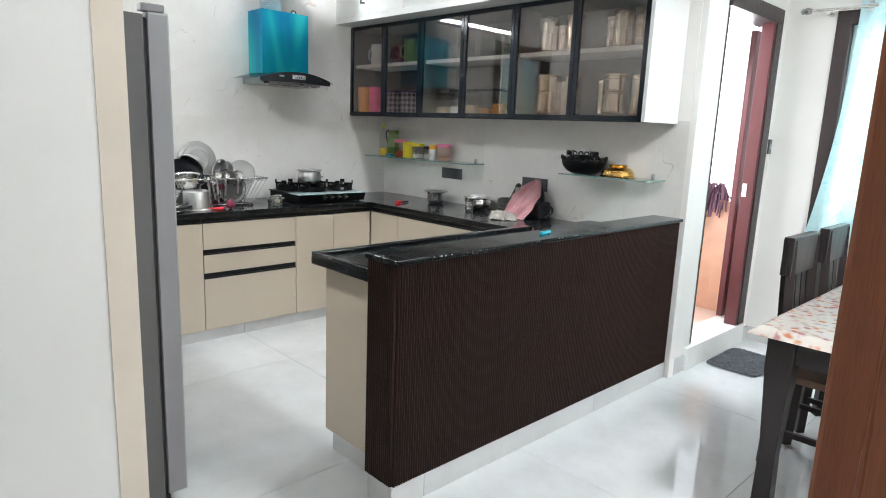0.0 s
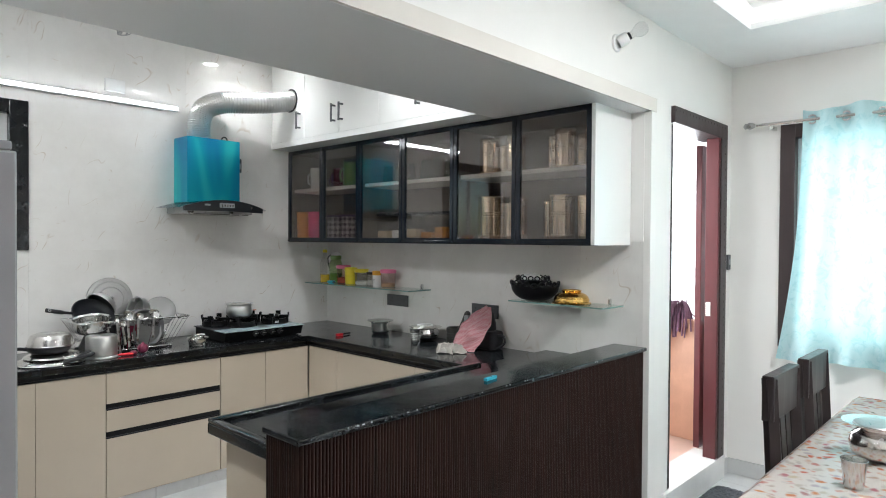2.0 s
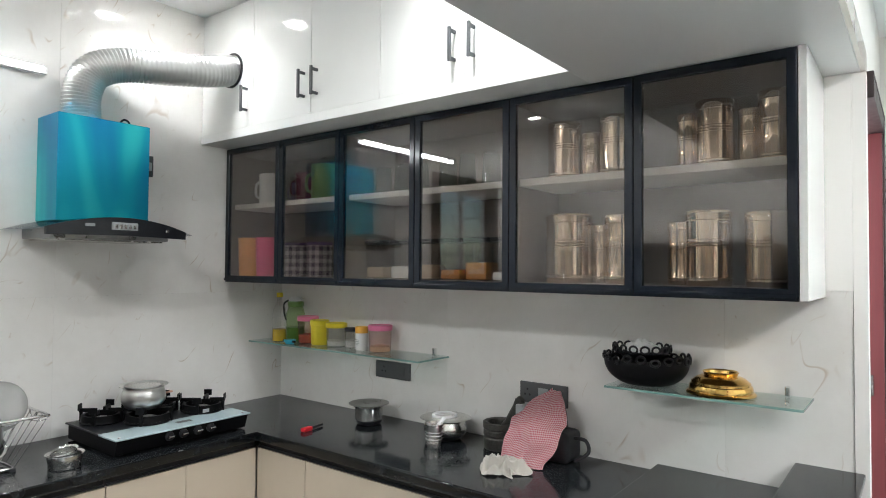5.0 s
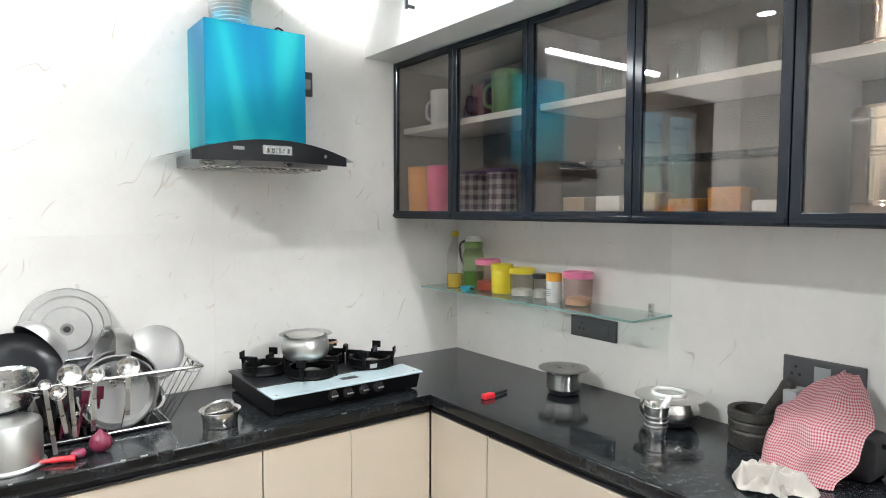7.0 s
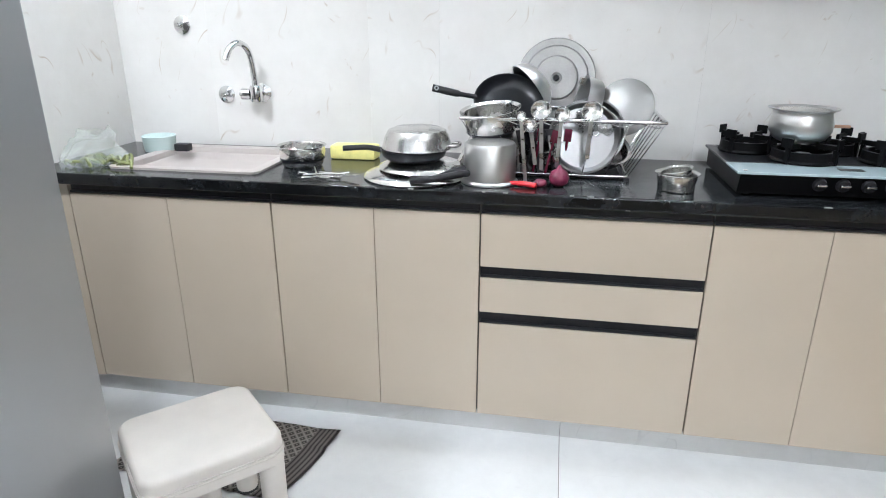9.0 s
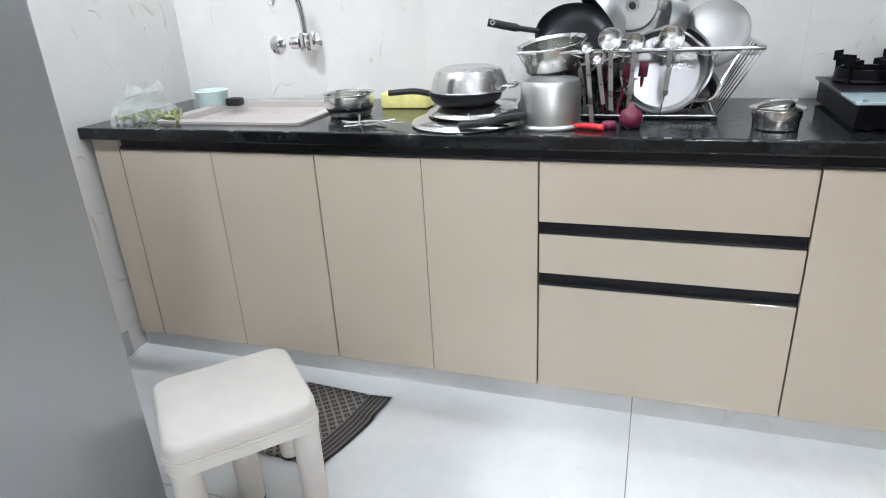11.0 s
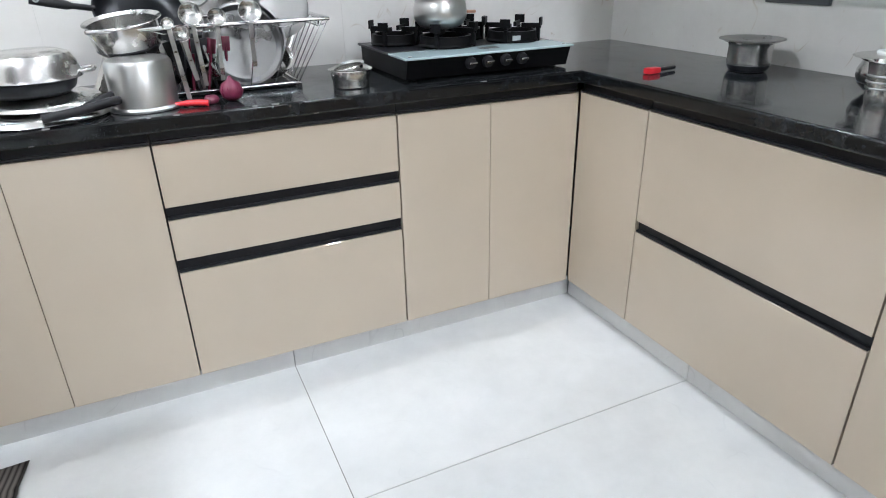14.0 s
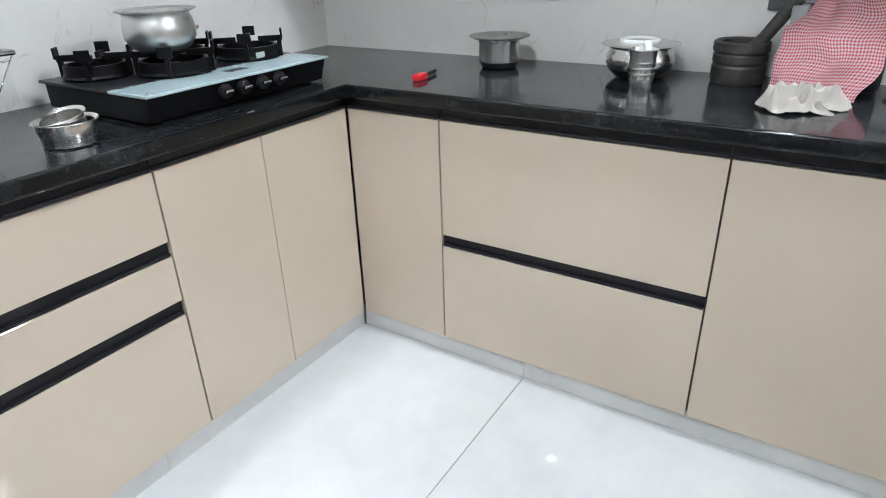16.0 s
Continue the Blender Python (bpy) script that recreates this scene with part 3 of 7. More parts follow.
def dining_ceiling():
    bm = bmesh.new()
    for x0, x1, y0, y1 in ((-5.3, -2.4, -6.8, -2.8), (0.48, 1.36, -6.8, -2.8), (-2.4, 0.48, -3.14, -2.8), (-2.4, 0.48, -6.8, -6.0)):
        box(x0, x1, y0, y1, DINING_TOP, DINING_TOP + 0.03, bm=bm)
    box(-2.5, 0.6, -6.1, -3.04, DINING_TOP + 0.14, DINING_TOP + 0.17, bm=bm)
    for x0, x1, y0, y1 in ((-2.43, -2.4, -6.0, -3.14), (0.48, 0.51, -6.0, -3.14), (-2.43, 0.51, -3.14, -3.11), (-2.43, 0.51, -6.03, -6.0)):
        box(x0, x1, y0, y1, DINING_TOP + 0.03, DINING_TOP + 0.14, bm=bm)
    return solid("dining_ceiling", bm, CEILING, "white dining ceiling with a recessed tray", "ceiling", kind="structure")


dining_ceiling()
# lit strips round the tray
cove = thing("cove_light", "bright white light strip round the recessed ceiling tray", "light", (-0.96, -4.57, DINING_TOP + 0.03))
for x0, x1, y0, y1 in ((0.46, 0.479, -6.0, -3.14), (-2.399, -2.38, -6.0, -3.14), (-2.38, 0.46, -3.16, -3.141), (-2.38, 0.46, -5.999, -5.98)):
    part("light_strip", box(x0, x1, y0, y1, DINING_TOP + 0.032, DINING_TOP + 0.10), COVE_GLOW, cove)
# unseen lit panel, added to go with the tray's fill light
tray = thing("ceiling_light", "square white lit panel added unseen in the ceiling tray as fill", "light", (-0.9, -4.55, DINING_TOP + 0.10))
part("diffuser", box(-1.1, -0.7, -4.75, -4.35, DINING_TOP + 0.115, DINING_TOP + 0.139, 0.004), LAMP_GLOW, tray)
for hx, hy in ((0.1, -3.5),):
    dl = thing("ceiling_light", "round white lit recessed ceiling lamp", "light", (hx, hy, DINING_TOP + 0.12))
    part("diffuser", lathe([(0, 0.0), (0.07, 0.0), (0.075, 0.015), (0.075, 0.0195)], 28), LAMP_GLOW, dl, world=False)

for hx, hy in HALL_LIGHTS:
    dl = thing("downlight", "round white recessed hall downlight, lit", "light", (hx, hy, DINING_TOP - 0.014), group="hall downlights")
    part("ring", lathe([(0.055, 0.0), (0.075, 0.0), (0.078, 0.006), (0.078, 0.0135), (0.055, 0.0135), (0.055, 0.0)], 32), WHITE_PLASTIC, dl, world=False, smooth=40)
    part("diffuser", lathe([(0.0, 0.004), (0.0545, 0.004), (0.0545, 0.013), (0.0, 0.013)], 32), DOWN_GLOW, dl, world=False)

# base tiles
for x0, x1, y0, y1 in ((0.06, 0.27, -2.812, -2.80), (1.198, 1.21, -6.6, -2.81), (1.12, 1.198, -2.812, -2.80), (-5.1, -3.07, -2.812, -2.80)):
    slab("baseboard", x0, x1, y0, y1, 0.0, 0.10, PLINTH_TILE, "grey stone-look base tile along the wall", "baseboard", bevel=0.002)
slab("baseboard", LEFT, LEFT + 0.012, -2.2, -0.61, 0.0, 0.10, PLINTH_TILE, "grey stone-look base tile along the wall", "baseboard", bevel=0.002)

# ---- windows and the utility door ----


def kitchen_window():
    w = thing("window_1", "sliding window with a black granite surround above the sink", "window", (-2.59, 0.0, 1.458), kind="structure")
    for x0, x1, z0, z1 in ((-2.225, -2.13, 1.458, 2.325), (-3.05, -2.955, 1.458, 2.325), (-2.955, -2.225, 1.458, 1.54), (-2.955, -2.225, 2.245, 2.325)):
        part("surround", box(x0, x1, -0.012, 0.10, z0, z1, 0.003), GRANITE_NOSING, w, "black granite surround")
    for k, (x0, x1, yy) in enumerate(((-2.60, -2.225, 0.04), (-2.955, -2.58, 0.065))):
        fr = bmesh.new()
        for a0, a1, b0, b1 in ((x0, x0 + 0.04, 1.54, 2.245), (x1 - 0.04, x1, 1.54, 2.245), (x0 + 0.04, x1 - 0.04, 1.54, 1.585), (x0 + 0.04, x1 - 0.04, 2.20, 2.245)):
            box(a0, a1, yy, yy + 0.022, b0, b1, 0.002, bm=fr)
        sash = part("window_frame", fr, WINDOW_WHITE, w, "white aluminium sliding sash")
        pane = part("pane", box(x0 + 0.04, x1 - 0.04, yy + 0.009, yy + 0.013, 1.585, 2.20), CLEAR, sash)
        pane.visible_shadow = False
    for z in (1.70, 1.86, 2.02, 2.14):
        part("grille_bar", sweep([(-3.0, 0.14, z), (-2.2, 0.14, z)], 0.006, 8), WINDOW_WHITE, w)
    for x in (-2.9, -2.66, -2.42):
        part("grille_bar", sweep([(x, 0.14, 1.5), (x, 0.14, 2.3)], 0.006, 8), WINDOW_WHITE, w)
    return w


kitchen_window()


def dining_window():
    w = thing("window_2", "dining window with a dark stained frame behind a curtain", "window", (1.21, -3.85, 0.88), kind="structure")
    for y0, y1, z0, z1 in ((-3.19, -3.105, 0.88, 2.27), (-4.68, -4.59, 0.88, 2.27), (-4.59, -3.19, 0.88, 0.965), (-4.59, -3.19, 2.185, 2.27)):
        part("window_frame", box(1.185, 1.30, y0, y1, z0, z1, 0.004), DOOR_FRAME, w, "dark stained wooden frame")
    sash = bmesh.new()
    for y in (-3.216, -3.88, -4.564):
        box(1.245, 1.275, y - 0.025, y + 0.025, 0.966, 2.184, 0.003, bm=sash)
    for z in (0.987, 2.163):
        box(1.247, 1.273, -4.588, -3.192, z - 0.02, z + 0.02, 0.003, bm=sash)
    s = part("sash", sash, WINDOW_WHITE, w, "pale grey sliding sash")
    for y0, y1 in ((-3.856, -3.24), (-4.54, -3.905)):
        pn = part("pane", box(1.258, 1.262, y0, y1, 1.007, 2.143), CLEAR, s)
        pn.visible_shadow = False


dining_window()


def curtain_set():
    rod = thing("curtain_rod", "thin brushed metal curtain rod with round finial", "curtain rod", (1.14, -2.95, 2.25), group="curtain fittings")
    part("rod", sweep([(1.13, -2.98, 2.275), (1.13, -4.9, 2.275)], 0.009, 12), STEEL, rod)
    part("finial", lathe([(0, 0), (0.012, 0.002), (0.02, 0.02), (0.024, 0.035), (0.016, 0.05), (0.02, 0.06), (0.0, 0.075)], 20, Matrix.Translation((1.13, -2.975, 2.275)) @ pose(0, 0, 0, -90, 0, 0)), STEEL_DARK, rod, "dark turned finial", 40)
    for y in (-3.07, -4.75):
        part("bracket", box(1.125, 1.21, y - 0.01, y + 0.01, 2.24, 2.262, 0.002), STEEL, rod)

    def fold(u, v):
        y = -3.245 - 1.32 * u
        y += 0.13 * (v ** 2.2) * max(0.0, 1 - u * 3.2)
        spread = math.sin(u * 2 * math.pi * 7.5)
        return Vector((1.125 - 0.01 * v + 0.040 * spread * (0.75 + 0.35 * v) + 0.01 * noise.noise((u * 9, v * 3, 2)), y, 2.335 - 1.52 * v - 0.012 * math.sin(u * 21)))

    c = thing("curtain", "pale turquoise eyelet curtain with a faint leaf print", "curtain", (1.14, -3.9, 0.8), group="curtain fittings")
    part("cloth", sheet(120, 30, fold, 0.0, (1.6, 1.5)), CURTAIN, c, smooth=60)
    for k in range(8):
        u = (k + 0.25) / 7.5
        if u < 1:
            p = fold(u, 0.035)
            part("eyelet", lathe([(0.020, -0.003), (0.030, -0.003), (0.030, 0.003), (0.020, 0.003), (0.020, -0.003)], 20, Matrix.Translation((p.x - 0.004, p.y, 2.278)) @ pose(0, 0, 0, 0, 90, 0)), CHROME, c, "chrome eyelet")


curtain_set()


def utility_door():
    d = thing("door_1", "open maroon wooden door in a dark carved frame leading to the utility", "door", (0.7, -2.8, 0.14), kind="structure")
    part("header", box(0.268, 1.088, -2.822, -2.66, 2.195, 2.288, 0.004), DOOR_FRAME, d, "dark frame header with carved beading")
    part("post", box(0.985, 1.088, -2.822, -2.728, 0.1475, 2.194, 0.004), DOOR_FRAME, d, "dark carved frame post")
    part("post", box(0.268, 0.300, -2.80, -2.66, 0.1475, 2.194, 0.004), DOOR_FRAME, d, "dark frame post")
    for k in range(17):
        part("bead", lathe([(0.008, 0), (0.006, 0.0014), (0, 0.002)], 8, Matrix.Translation((0.29 + k * 0.047, -2.822, 2.265)) @ pose(0, 0, 0, 90, 0, 0)), DOOR_FRAME, d)
    for k in range(40):
        part("bead", lathe([(0.008, 0), (0.006, 0.0014), (0, 0.002)], 8, Matrix.Translation((1.052, -2.822, 0.2 + k * 0.05)) @ pose(0, 0, 0, 90, 0, 0)), DOOR_FRAME, d)
    part("lining", box(0.955, 0.9845, -2.815, -2.735, 0.1475, 2.194, 0.003), DOOR_RED, d, "maroon inner lining")
    leaf = bmesh.new()
    box(1.10, 1.28, -2.655, -2.615, 0.15, 2.18, 0.004, bm=leaf)
    lf = part("leaf", leaf, DOOR_RED, d, "maroon door leaf folded back")
    part("latch_plate", box(0.951, 0.9548, -2.775, -2.745, 1.06, 1.15, 0.001), STEEL, lf, "steel latch plate")
    slab("sill", 0.20, 1.10, -2.825, -2.62, 0.0, 0.1465, WHITE_STONE, "white marble step below the utility door", "sill", bevel=0.004)


utility_door()
slab("utility_floor", 0.19, 1.9, -2.62, -0.4, 0.06, 0.128, PINK_FLOOR, "pinkish stone floor of the open utility", "floor")


def parapet():
    p = thing("parapet", "low terracotta tiled parapet with a white capping", "parapet", (1.37, -1.6, 0.128), kind="structure")
    part("core", box(1.318, 1.43, -2.69, -0.4, 0.1285, 0.955), WHITE_STONE, p)
    y, k = -2.69, 0
    while y < -0.45:
        part("tile", box(1.30 - (0.012 if k % 3 == 1 else 0.0), 1.317, y, y + 0.116, 0.13, 0.955 + (0.03 if k % 3 == 1 else 0.0), 0.002), TERRACOTTA, p)
        y += 0.12
        k += 1
    part("capping", box(1.318, 1.44, -2.69, -0.4, 0.956, 0.975, 0.004), WHITE_STONE, p)


parapet()
slab("utility_wall", 0.19, 1.9, -0.4, -0.3, 0.06, 2.6, WHITE_STONE, "white wall closing the utility", "wall")


def mop_head():
    rnd = random.Random(5)
    bm = bmesh.new()
    for k in range(110):
        x, y = 1.36 + rnd.uniform(-0.05, 0.05), -2.36 + rnd.uniform(-0.09, 0.09)
        h = 0.976 + rnd.uniform(0.03, 0.13)
        a = rnd.uniform(0, 6.28)
        q = [(x, y, 0.977), (x + 0.02 * math.cos(a), y + 0.02 * math.sin(a), h), (x + 0.07 * math.cos(a) - 0.03, y + 0.07 * math.sin(a), h - 0.03), (x + 0.10 * math.cos(a) - 0.05, y + 0.09 * math.sin(a), max(0.979, h - 0.12) if math.cos(a) > 0 else h - 0.16)]
        sweep(curve(q, 3), 0.006, 5, bm=bm)
    solid("mop_head", bm, MOP, "dark purple string mop head drying on the parapet", "mop", smooth=60)


mop_head()
slab("backdrop", 3.4, 3.42, -4.8, 0.6, -1.5, 4.5, DAY_GLOW, "hazy white daylight beyond the utility", "backdrop")
slab("backdrop", -4.4, -0.9, 1.9, 1.92, -0.5, 4.5, DAY_GLOW, "hazy white daylight beyond the kitchen window", "backdrop")

# teak door post at the hall opening
jamb = thing("door_post", "reddish brown varnished wooden door post at the hall opening", "door post", (-2.64, -4.33, 0.0))
part("post", box(-2.72, -2.56, -4.37, -4.26, 0.0, 2.2, 0.006), TEAK, jamb)
part("rebate", box(-2.75, -2.72, -4.37, -4.31, 0.0, 2.2, 0.004), TEAK, jamb)

# bulb holder and switch plates
hold = thing("bulb_holder", "white angled wall bulb holder with a clear bulb", "lamp", (-0.385, -2.808, 2.48))
part("base", lathe([(0.0, 0), (0.042, 0.0), (0.042, 0.008), (0.036, 0.014), (0.0, 0.014)], 28, Matrix.Translation((-0.385, -2.808, 2.48)) @ pose(0, 0, 0, 90, 0, 0)), WHITE_PLASTIC, hold, smooth=40)
HM = Matrix.Translation((-0.385, -2.822, 2.48)) @ pose(0, 0, 0, 62, 0, 25)
part("socket", lathe([(0.026, 0), (0.030, 0.02), (0.028, 0.045), (0.024, 0.05), (0.0, 0.05)], 24, HM), WHITE_PLASTIC, hold, smooth=40)
part("collar", lathe([(0.0, 0.05), (0.018, 0.05), (0.018, 0.062), (0.0, 0.062)], 20, HM), BLACK_PLASTIC, hold, "black collar")
part("bulb", lathe([(0.014, 0.062), (0.018, 0.075), (0.032, 0.10), (0.034, 0.12), (0.026, 0.14), (0.0, 0.15)], 24, HM), BULB_CLEAR, hold, "clear glass bulb", 60)
sw = thing("wall_switch", "small grey switch plate beside the utility door", "switch", (1.175, -2.806, 1.40))
part("plate", box(1.15, 1.20, -2.812, -2.80, 1.352, 1.452, 0.003), GREY_PLASTIC, sw)
part("rocker", box(1.163, 1.187, -2.816, -2.812, 1.385, 1.42, 0.002), GREY_LIGHT, sw)

# ---- ceiling fittings of the kitchen ----
# back pair seen; front pair (y=-1.72) added out of view
for dx, dy in DOWNLIGHTS:
    dl = thing("downlight", "round white recessed downlight, lit", "light", (dx, dy, KITCHEN_TOP - 0.014), group="kitchen downlights")
    part("ring", lathe([(0.055, 0.0), (0.075, 0.0), (0.078, 0.006), (0.078, 0.0135), (0.055, 0.0135), (0.055, 0.0)], 32), WHITE_PLASTIC, dl, world=False, smooth=40)
    part("diffuser", lathe([(0.0, 0.004), (0.0545, 0.004), (0.0545, 0.013), (0.0, 0.013)], 32), DOWN_GLOW, dl, world=False)
wire = thing("loose_wires", "grey cable ends hanging from a ceiling hole", "cable", (-1.69, -0.22, 2.74))
rnd = random.Random(2)
for k in range(5):
    a = rnd.uniform(0, 6.3)
    part("cable", sweep(curve([(-1.69, -0.22, 2.879), (-1.69 + 0.02 * math.cos(a), -0.22 + 0.02 * math.sin(a), 2.83), (-1.69 + 0.05 * math.cos(a + 1), -0.22 + 0.05 * math.sin(a + 1), 2.79), (-1.69 + 0.02 * math.cos(a + 2.5), -0.22 + 0.03 * math.sin(a + 2), 2.775), (-1.69 + 0.035 * math.cos(a + 4), -0.22 + 0.02 * math.sin(a + 4), 2.80)], 5), 0.003, 6), GREY_LIGHT, wire, smooth=60)
tube = thing("tube_light", "slim white lit batten tube light on the tiled wall", "light", (-1.815, -0.03, 2.39))
part("batten", box(-2.31, -1.26, -0.035, -0.002, 2.395, 2.425, 0.004), WHITE_PLASTIC, tube)
part("tube", sweep([(-2.29, -0.046, 2.41), (-1.28, -0.046, 2.41)], 0.011, 14), TUBE_GLOW, tube, "glowing white tube")
part("junction_box", box(-1.72, -1.60, -0.022, -0.002, 2.46, 2.54, 0.003), WHITE_PLASTIC, tube, "white junction plate")

# ---- kitchen cabinets ----
FRONT_Y, FRONT_X, TOP = -0.565, -0.573, 0.86
F0, F1 = 0.08, 0.785


def front(name, parent, a0, a1, z0, z1, side, g0=0.002, g1=0.002, bevel=0.0012):
    """A flat laminate front on the north (n), east (e) or bar (s) run."""
    if side == "n":
        bm = box(a0 + g0, a1 - g1, FRONT_Y, FRONT_Y + 0.018, z0, z1, bevel, seg=1)
    elif side == "e":
        bm = box(FRONT_X, FRONT_X + 0.018, a0 + g0, a1 - g1, z0, z1, bevel, seg=1)
    else:
        bm = box(a0 + g0, a1 - g1, -2.213, -2.195, z0, z1, bevel, seg=1)
    return part(name, bm, LAMINATE, parent)


def rail(parent, a0, a1, z0, z1, side):
    """Recessed black finger-pull profile with a rounded lower lip."""
    bm = bmesh.new()
    if side == "n":
        box(a0, a1, FRONT_Y + 0.012, FRONT_Y + 0.03, z0, z1, bm=bm)
        box(a0, a1, FRONT_Y + 0.001, FRONT_Y + 0.014, z0, z0 + 0.008, 0.003, bm=bm)
    elif side == "e":
        box(FRONT_X + 0.012, FRONT_X + 0.03, a0, a1, z0, z1, bm=bm)
        box(FRONT_X + 0.001, FRONT_X + 0.014, a0, a1, z0, z0 + 0.008, 0.003, bm=bm)
    else:
        box(a0, a1, -2.225, -2.207, z0, z1, bm=bm)
    return part("finger_pull", bm, PROFILE, parent, "black recessed finger pull")


def base_unit(name, label, side, a0, a1, fronts, rails, doors="door"):
    mid = (a0 + a1) / 2
    at = {"n": (mid, -0.29, F0), "e": (-0.29, mid, F0), "s": (mid, -2.38, F0)}[side]
    c = thing(name, label, "cabinet", at, group="base cabinets")
    if side == "n":
        body = box(a0 + 0.001, a1 - 0.001, FRONT_Y + 0.022, -0.02, F0, 0.818)
    elif side == "e":
        body = box(FRONT_X + 0.022, -0.02, a0 + 0.001, a1 - 0.001, F0, 0.818)
    else:
        body = box(a0 + 0.001, a1 - 0.001, -2.61, -2.217, F0, 0.818)
    part("body", body, CARCASS, c)
    for f0, f1, z0, z1 in fronts:
        front(doors, c, f0, f1, z0, z1, side, 0.0022 if f0 == a0 else 0.0009, 0.0022 if f1 > a1 - 0.01 else 0.0009)
    for r0, r1, z0, z1 in rails:
        rail(c, r0 + 0.003, r1 - 0.003, z0, z1, side)
    return c


TOPRAIL = (0.787, 0.819)
base_unit("base_cabinet", "beige gloss two-door sink cabinet with a black finger pull", "n", -3.311, -2.577, [(-3.311, -2.946, F0, F1), (-2.946, -2.577, F0, F1)], [(-3.311, -2.577, *TOPRAIL)])
base_unit("base_cabinet", "beige gloss two-door base cabinet under the drying rack", "n", -2.577, -1.897, [(-2.577, -2.234, F0, F1), (-2.234, -1.897, F0, F1)], [(-2.577, -1.897, *TOPRAIL)])
base_unit("drawer_cabinet", "beige gloss three-drawer cabinet with black finger pulls", "n", -1.897, -1.228, [(-1.897, -1.228, 0.615, F1), (-1.897, -1.228, 0.46, 0.578), (-1.897, -1.228, F0, 0.42)], [(-1.897, -1.228, *TOPRAIL), (-1.897, -1.228, 0.579, 0.614), (-1.897, -1.228, 0.421, 0.459)], "drawer")
base_unit("corner_cabinet", "beige gloss corner cabinet with a folding door below the stove", "n", -1.228, FRONT_X - 0.004, [(-1.228, -0.912, F0, F1), (-0.912, FRONT_X - 0.001, F0, F1)], [(-1.228, FRONT_X, *TOPRAIL)])
base_unit("corner_cabinet", "narrow beige gloss corner door beside the deep drawers", "e", -0.893, FRONT_Y, [(-0.893, FRONT_Y - 0.003, F0, F1)], [(-0.893, FRONT_Y, *TOPRAIL)])
base_unit("drawer_cabinet", "beige gloss two-drawer pan cabinet with a black finger pull", "e", -1.641, -0.893, [(-1.641, -0.893, 0.442, F1), (-1.641, -0.893, F0, 0.404)], [(-1.641, -0.893, *TOPRAIL), (-1.641, -0.893, 0.405, 0.441)], "drawer")
base_unit("corner_cabinet", "beige gloss corner cabinet by the bar counter", "e", -2.19, -1.641, [(-2.19, -1.641, F0, F1)], [(-2.19, -1.641, *TOPRAIL)])
base_unit("base_cabinet", "beige gloss base cabinet under the bar counter", "s", -2.02, -1.30, [(-2.02, -1.66, F0, F1), (-1.66, -1.30, F0, F1)], [(-2.02, -1.30, *TOPRAIL)])
base_unit("base_cabinet", "beige gloss base cabinet under the bar counter", "s", -1.30, FRONT_X, [(-1.30, -0.94, F0, F1), (-0.94, FRONT_X, F0, F1)], [(-1.30, FRONT_X, *TOPRAIL)])
solid("filler_panel", box(-3.42, -3.313, FRONT_Y + 0.001, FRONT_Y + 0.02, 0.075, 0.818, 0.001), LAMINATE, "narrow beige laminate filler beside the wall", "panel")
solid("end_panel", box(-2.042, -2.022, -2.612, -2.195, 0.085, 0.846, 0.0015), LAMINATE, "beige gloss end panel of the bar cabinets", "panel")
for args in ((-3.44, FRONT_X + 0.03, FRONT_Y + 0.03, FRONT_Y + 0.042), ):
    x0, x1, y0, y1 = args
    cuts = [x0, -2.815, -1.615, x1]
    pl = thing("plinth", "grey stone-look plinth tiles under the base cabinets", "plinth", (-2.0, -0.53, 0), kind="structure")
    for a, b in zip(cuts, cuts[1:]):
        part("tile", box(a + 0.001, b - 0.001, y0, y1, 0.0, F0 - 0.002, 0.001, seg=1), PLINTH_TILE, pl)
pl = thing("plinth", "grey stone-look plinth tiles under the drawers", "plinth", (-0.54, -1.3, 0), kind="structure")
for a, b in ((-2.225, -1.16), (-1.16, -0.537)):
    part("tile", box(FRONT_X + 0.03, FRONT_X + 0.042, a + 0.001, b - 0.001, 0.0, F0 - 0.002, 0.001, seg=1), PLINTH_TILE, pl)
pl = thing("plinth", "grey stone-look plinth tiles round the bar counter", "plinth", (-1.1, -2.6, 0), kind="structure")
for x0, x1, y0, y1 in ((-2.018, FRONT_X + 0.03, -2.245, -2.233), (-2.038, -2.020, -2.612, -2.247)):
    part("tile", box(x0, x1, y0, y1, 0.0, 0.082, 0.001, seg=1), PLINTH_TILE, pl)
for x0, x1 in ((-2.138, -1.972), (-1.970, -0.772), (-0.770, -0.014)):
    part("tile", box(x0, x1, -2.788, -2.64, 0.0, 0.098, 0.001, seg=1), PLINTH_TILE, pl)

# bar wall with fluted cladding
bar = thing("bar_wall", "raised bar wall clad in dark fluted wenge panels", "bar counter", (-1.07, -2.71, 0.1))
part("core", box(-2.128, -0.014, -2.776, -2.62, 0.1, 0.9575), CARCASS, bar)


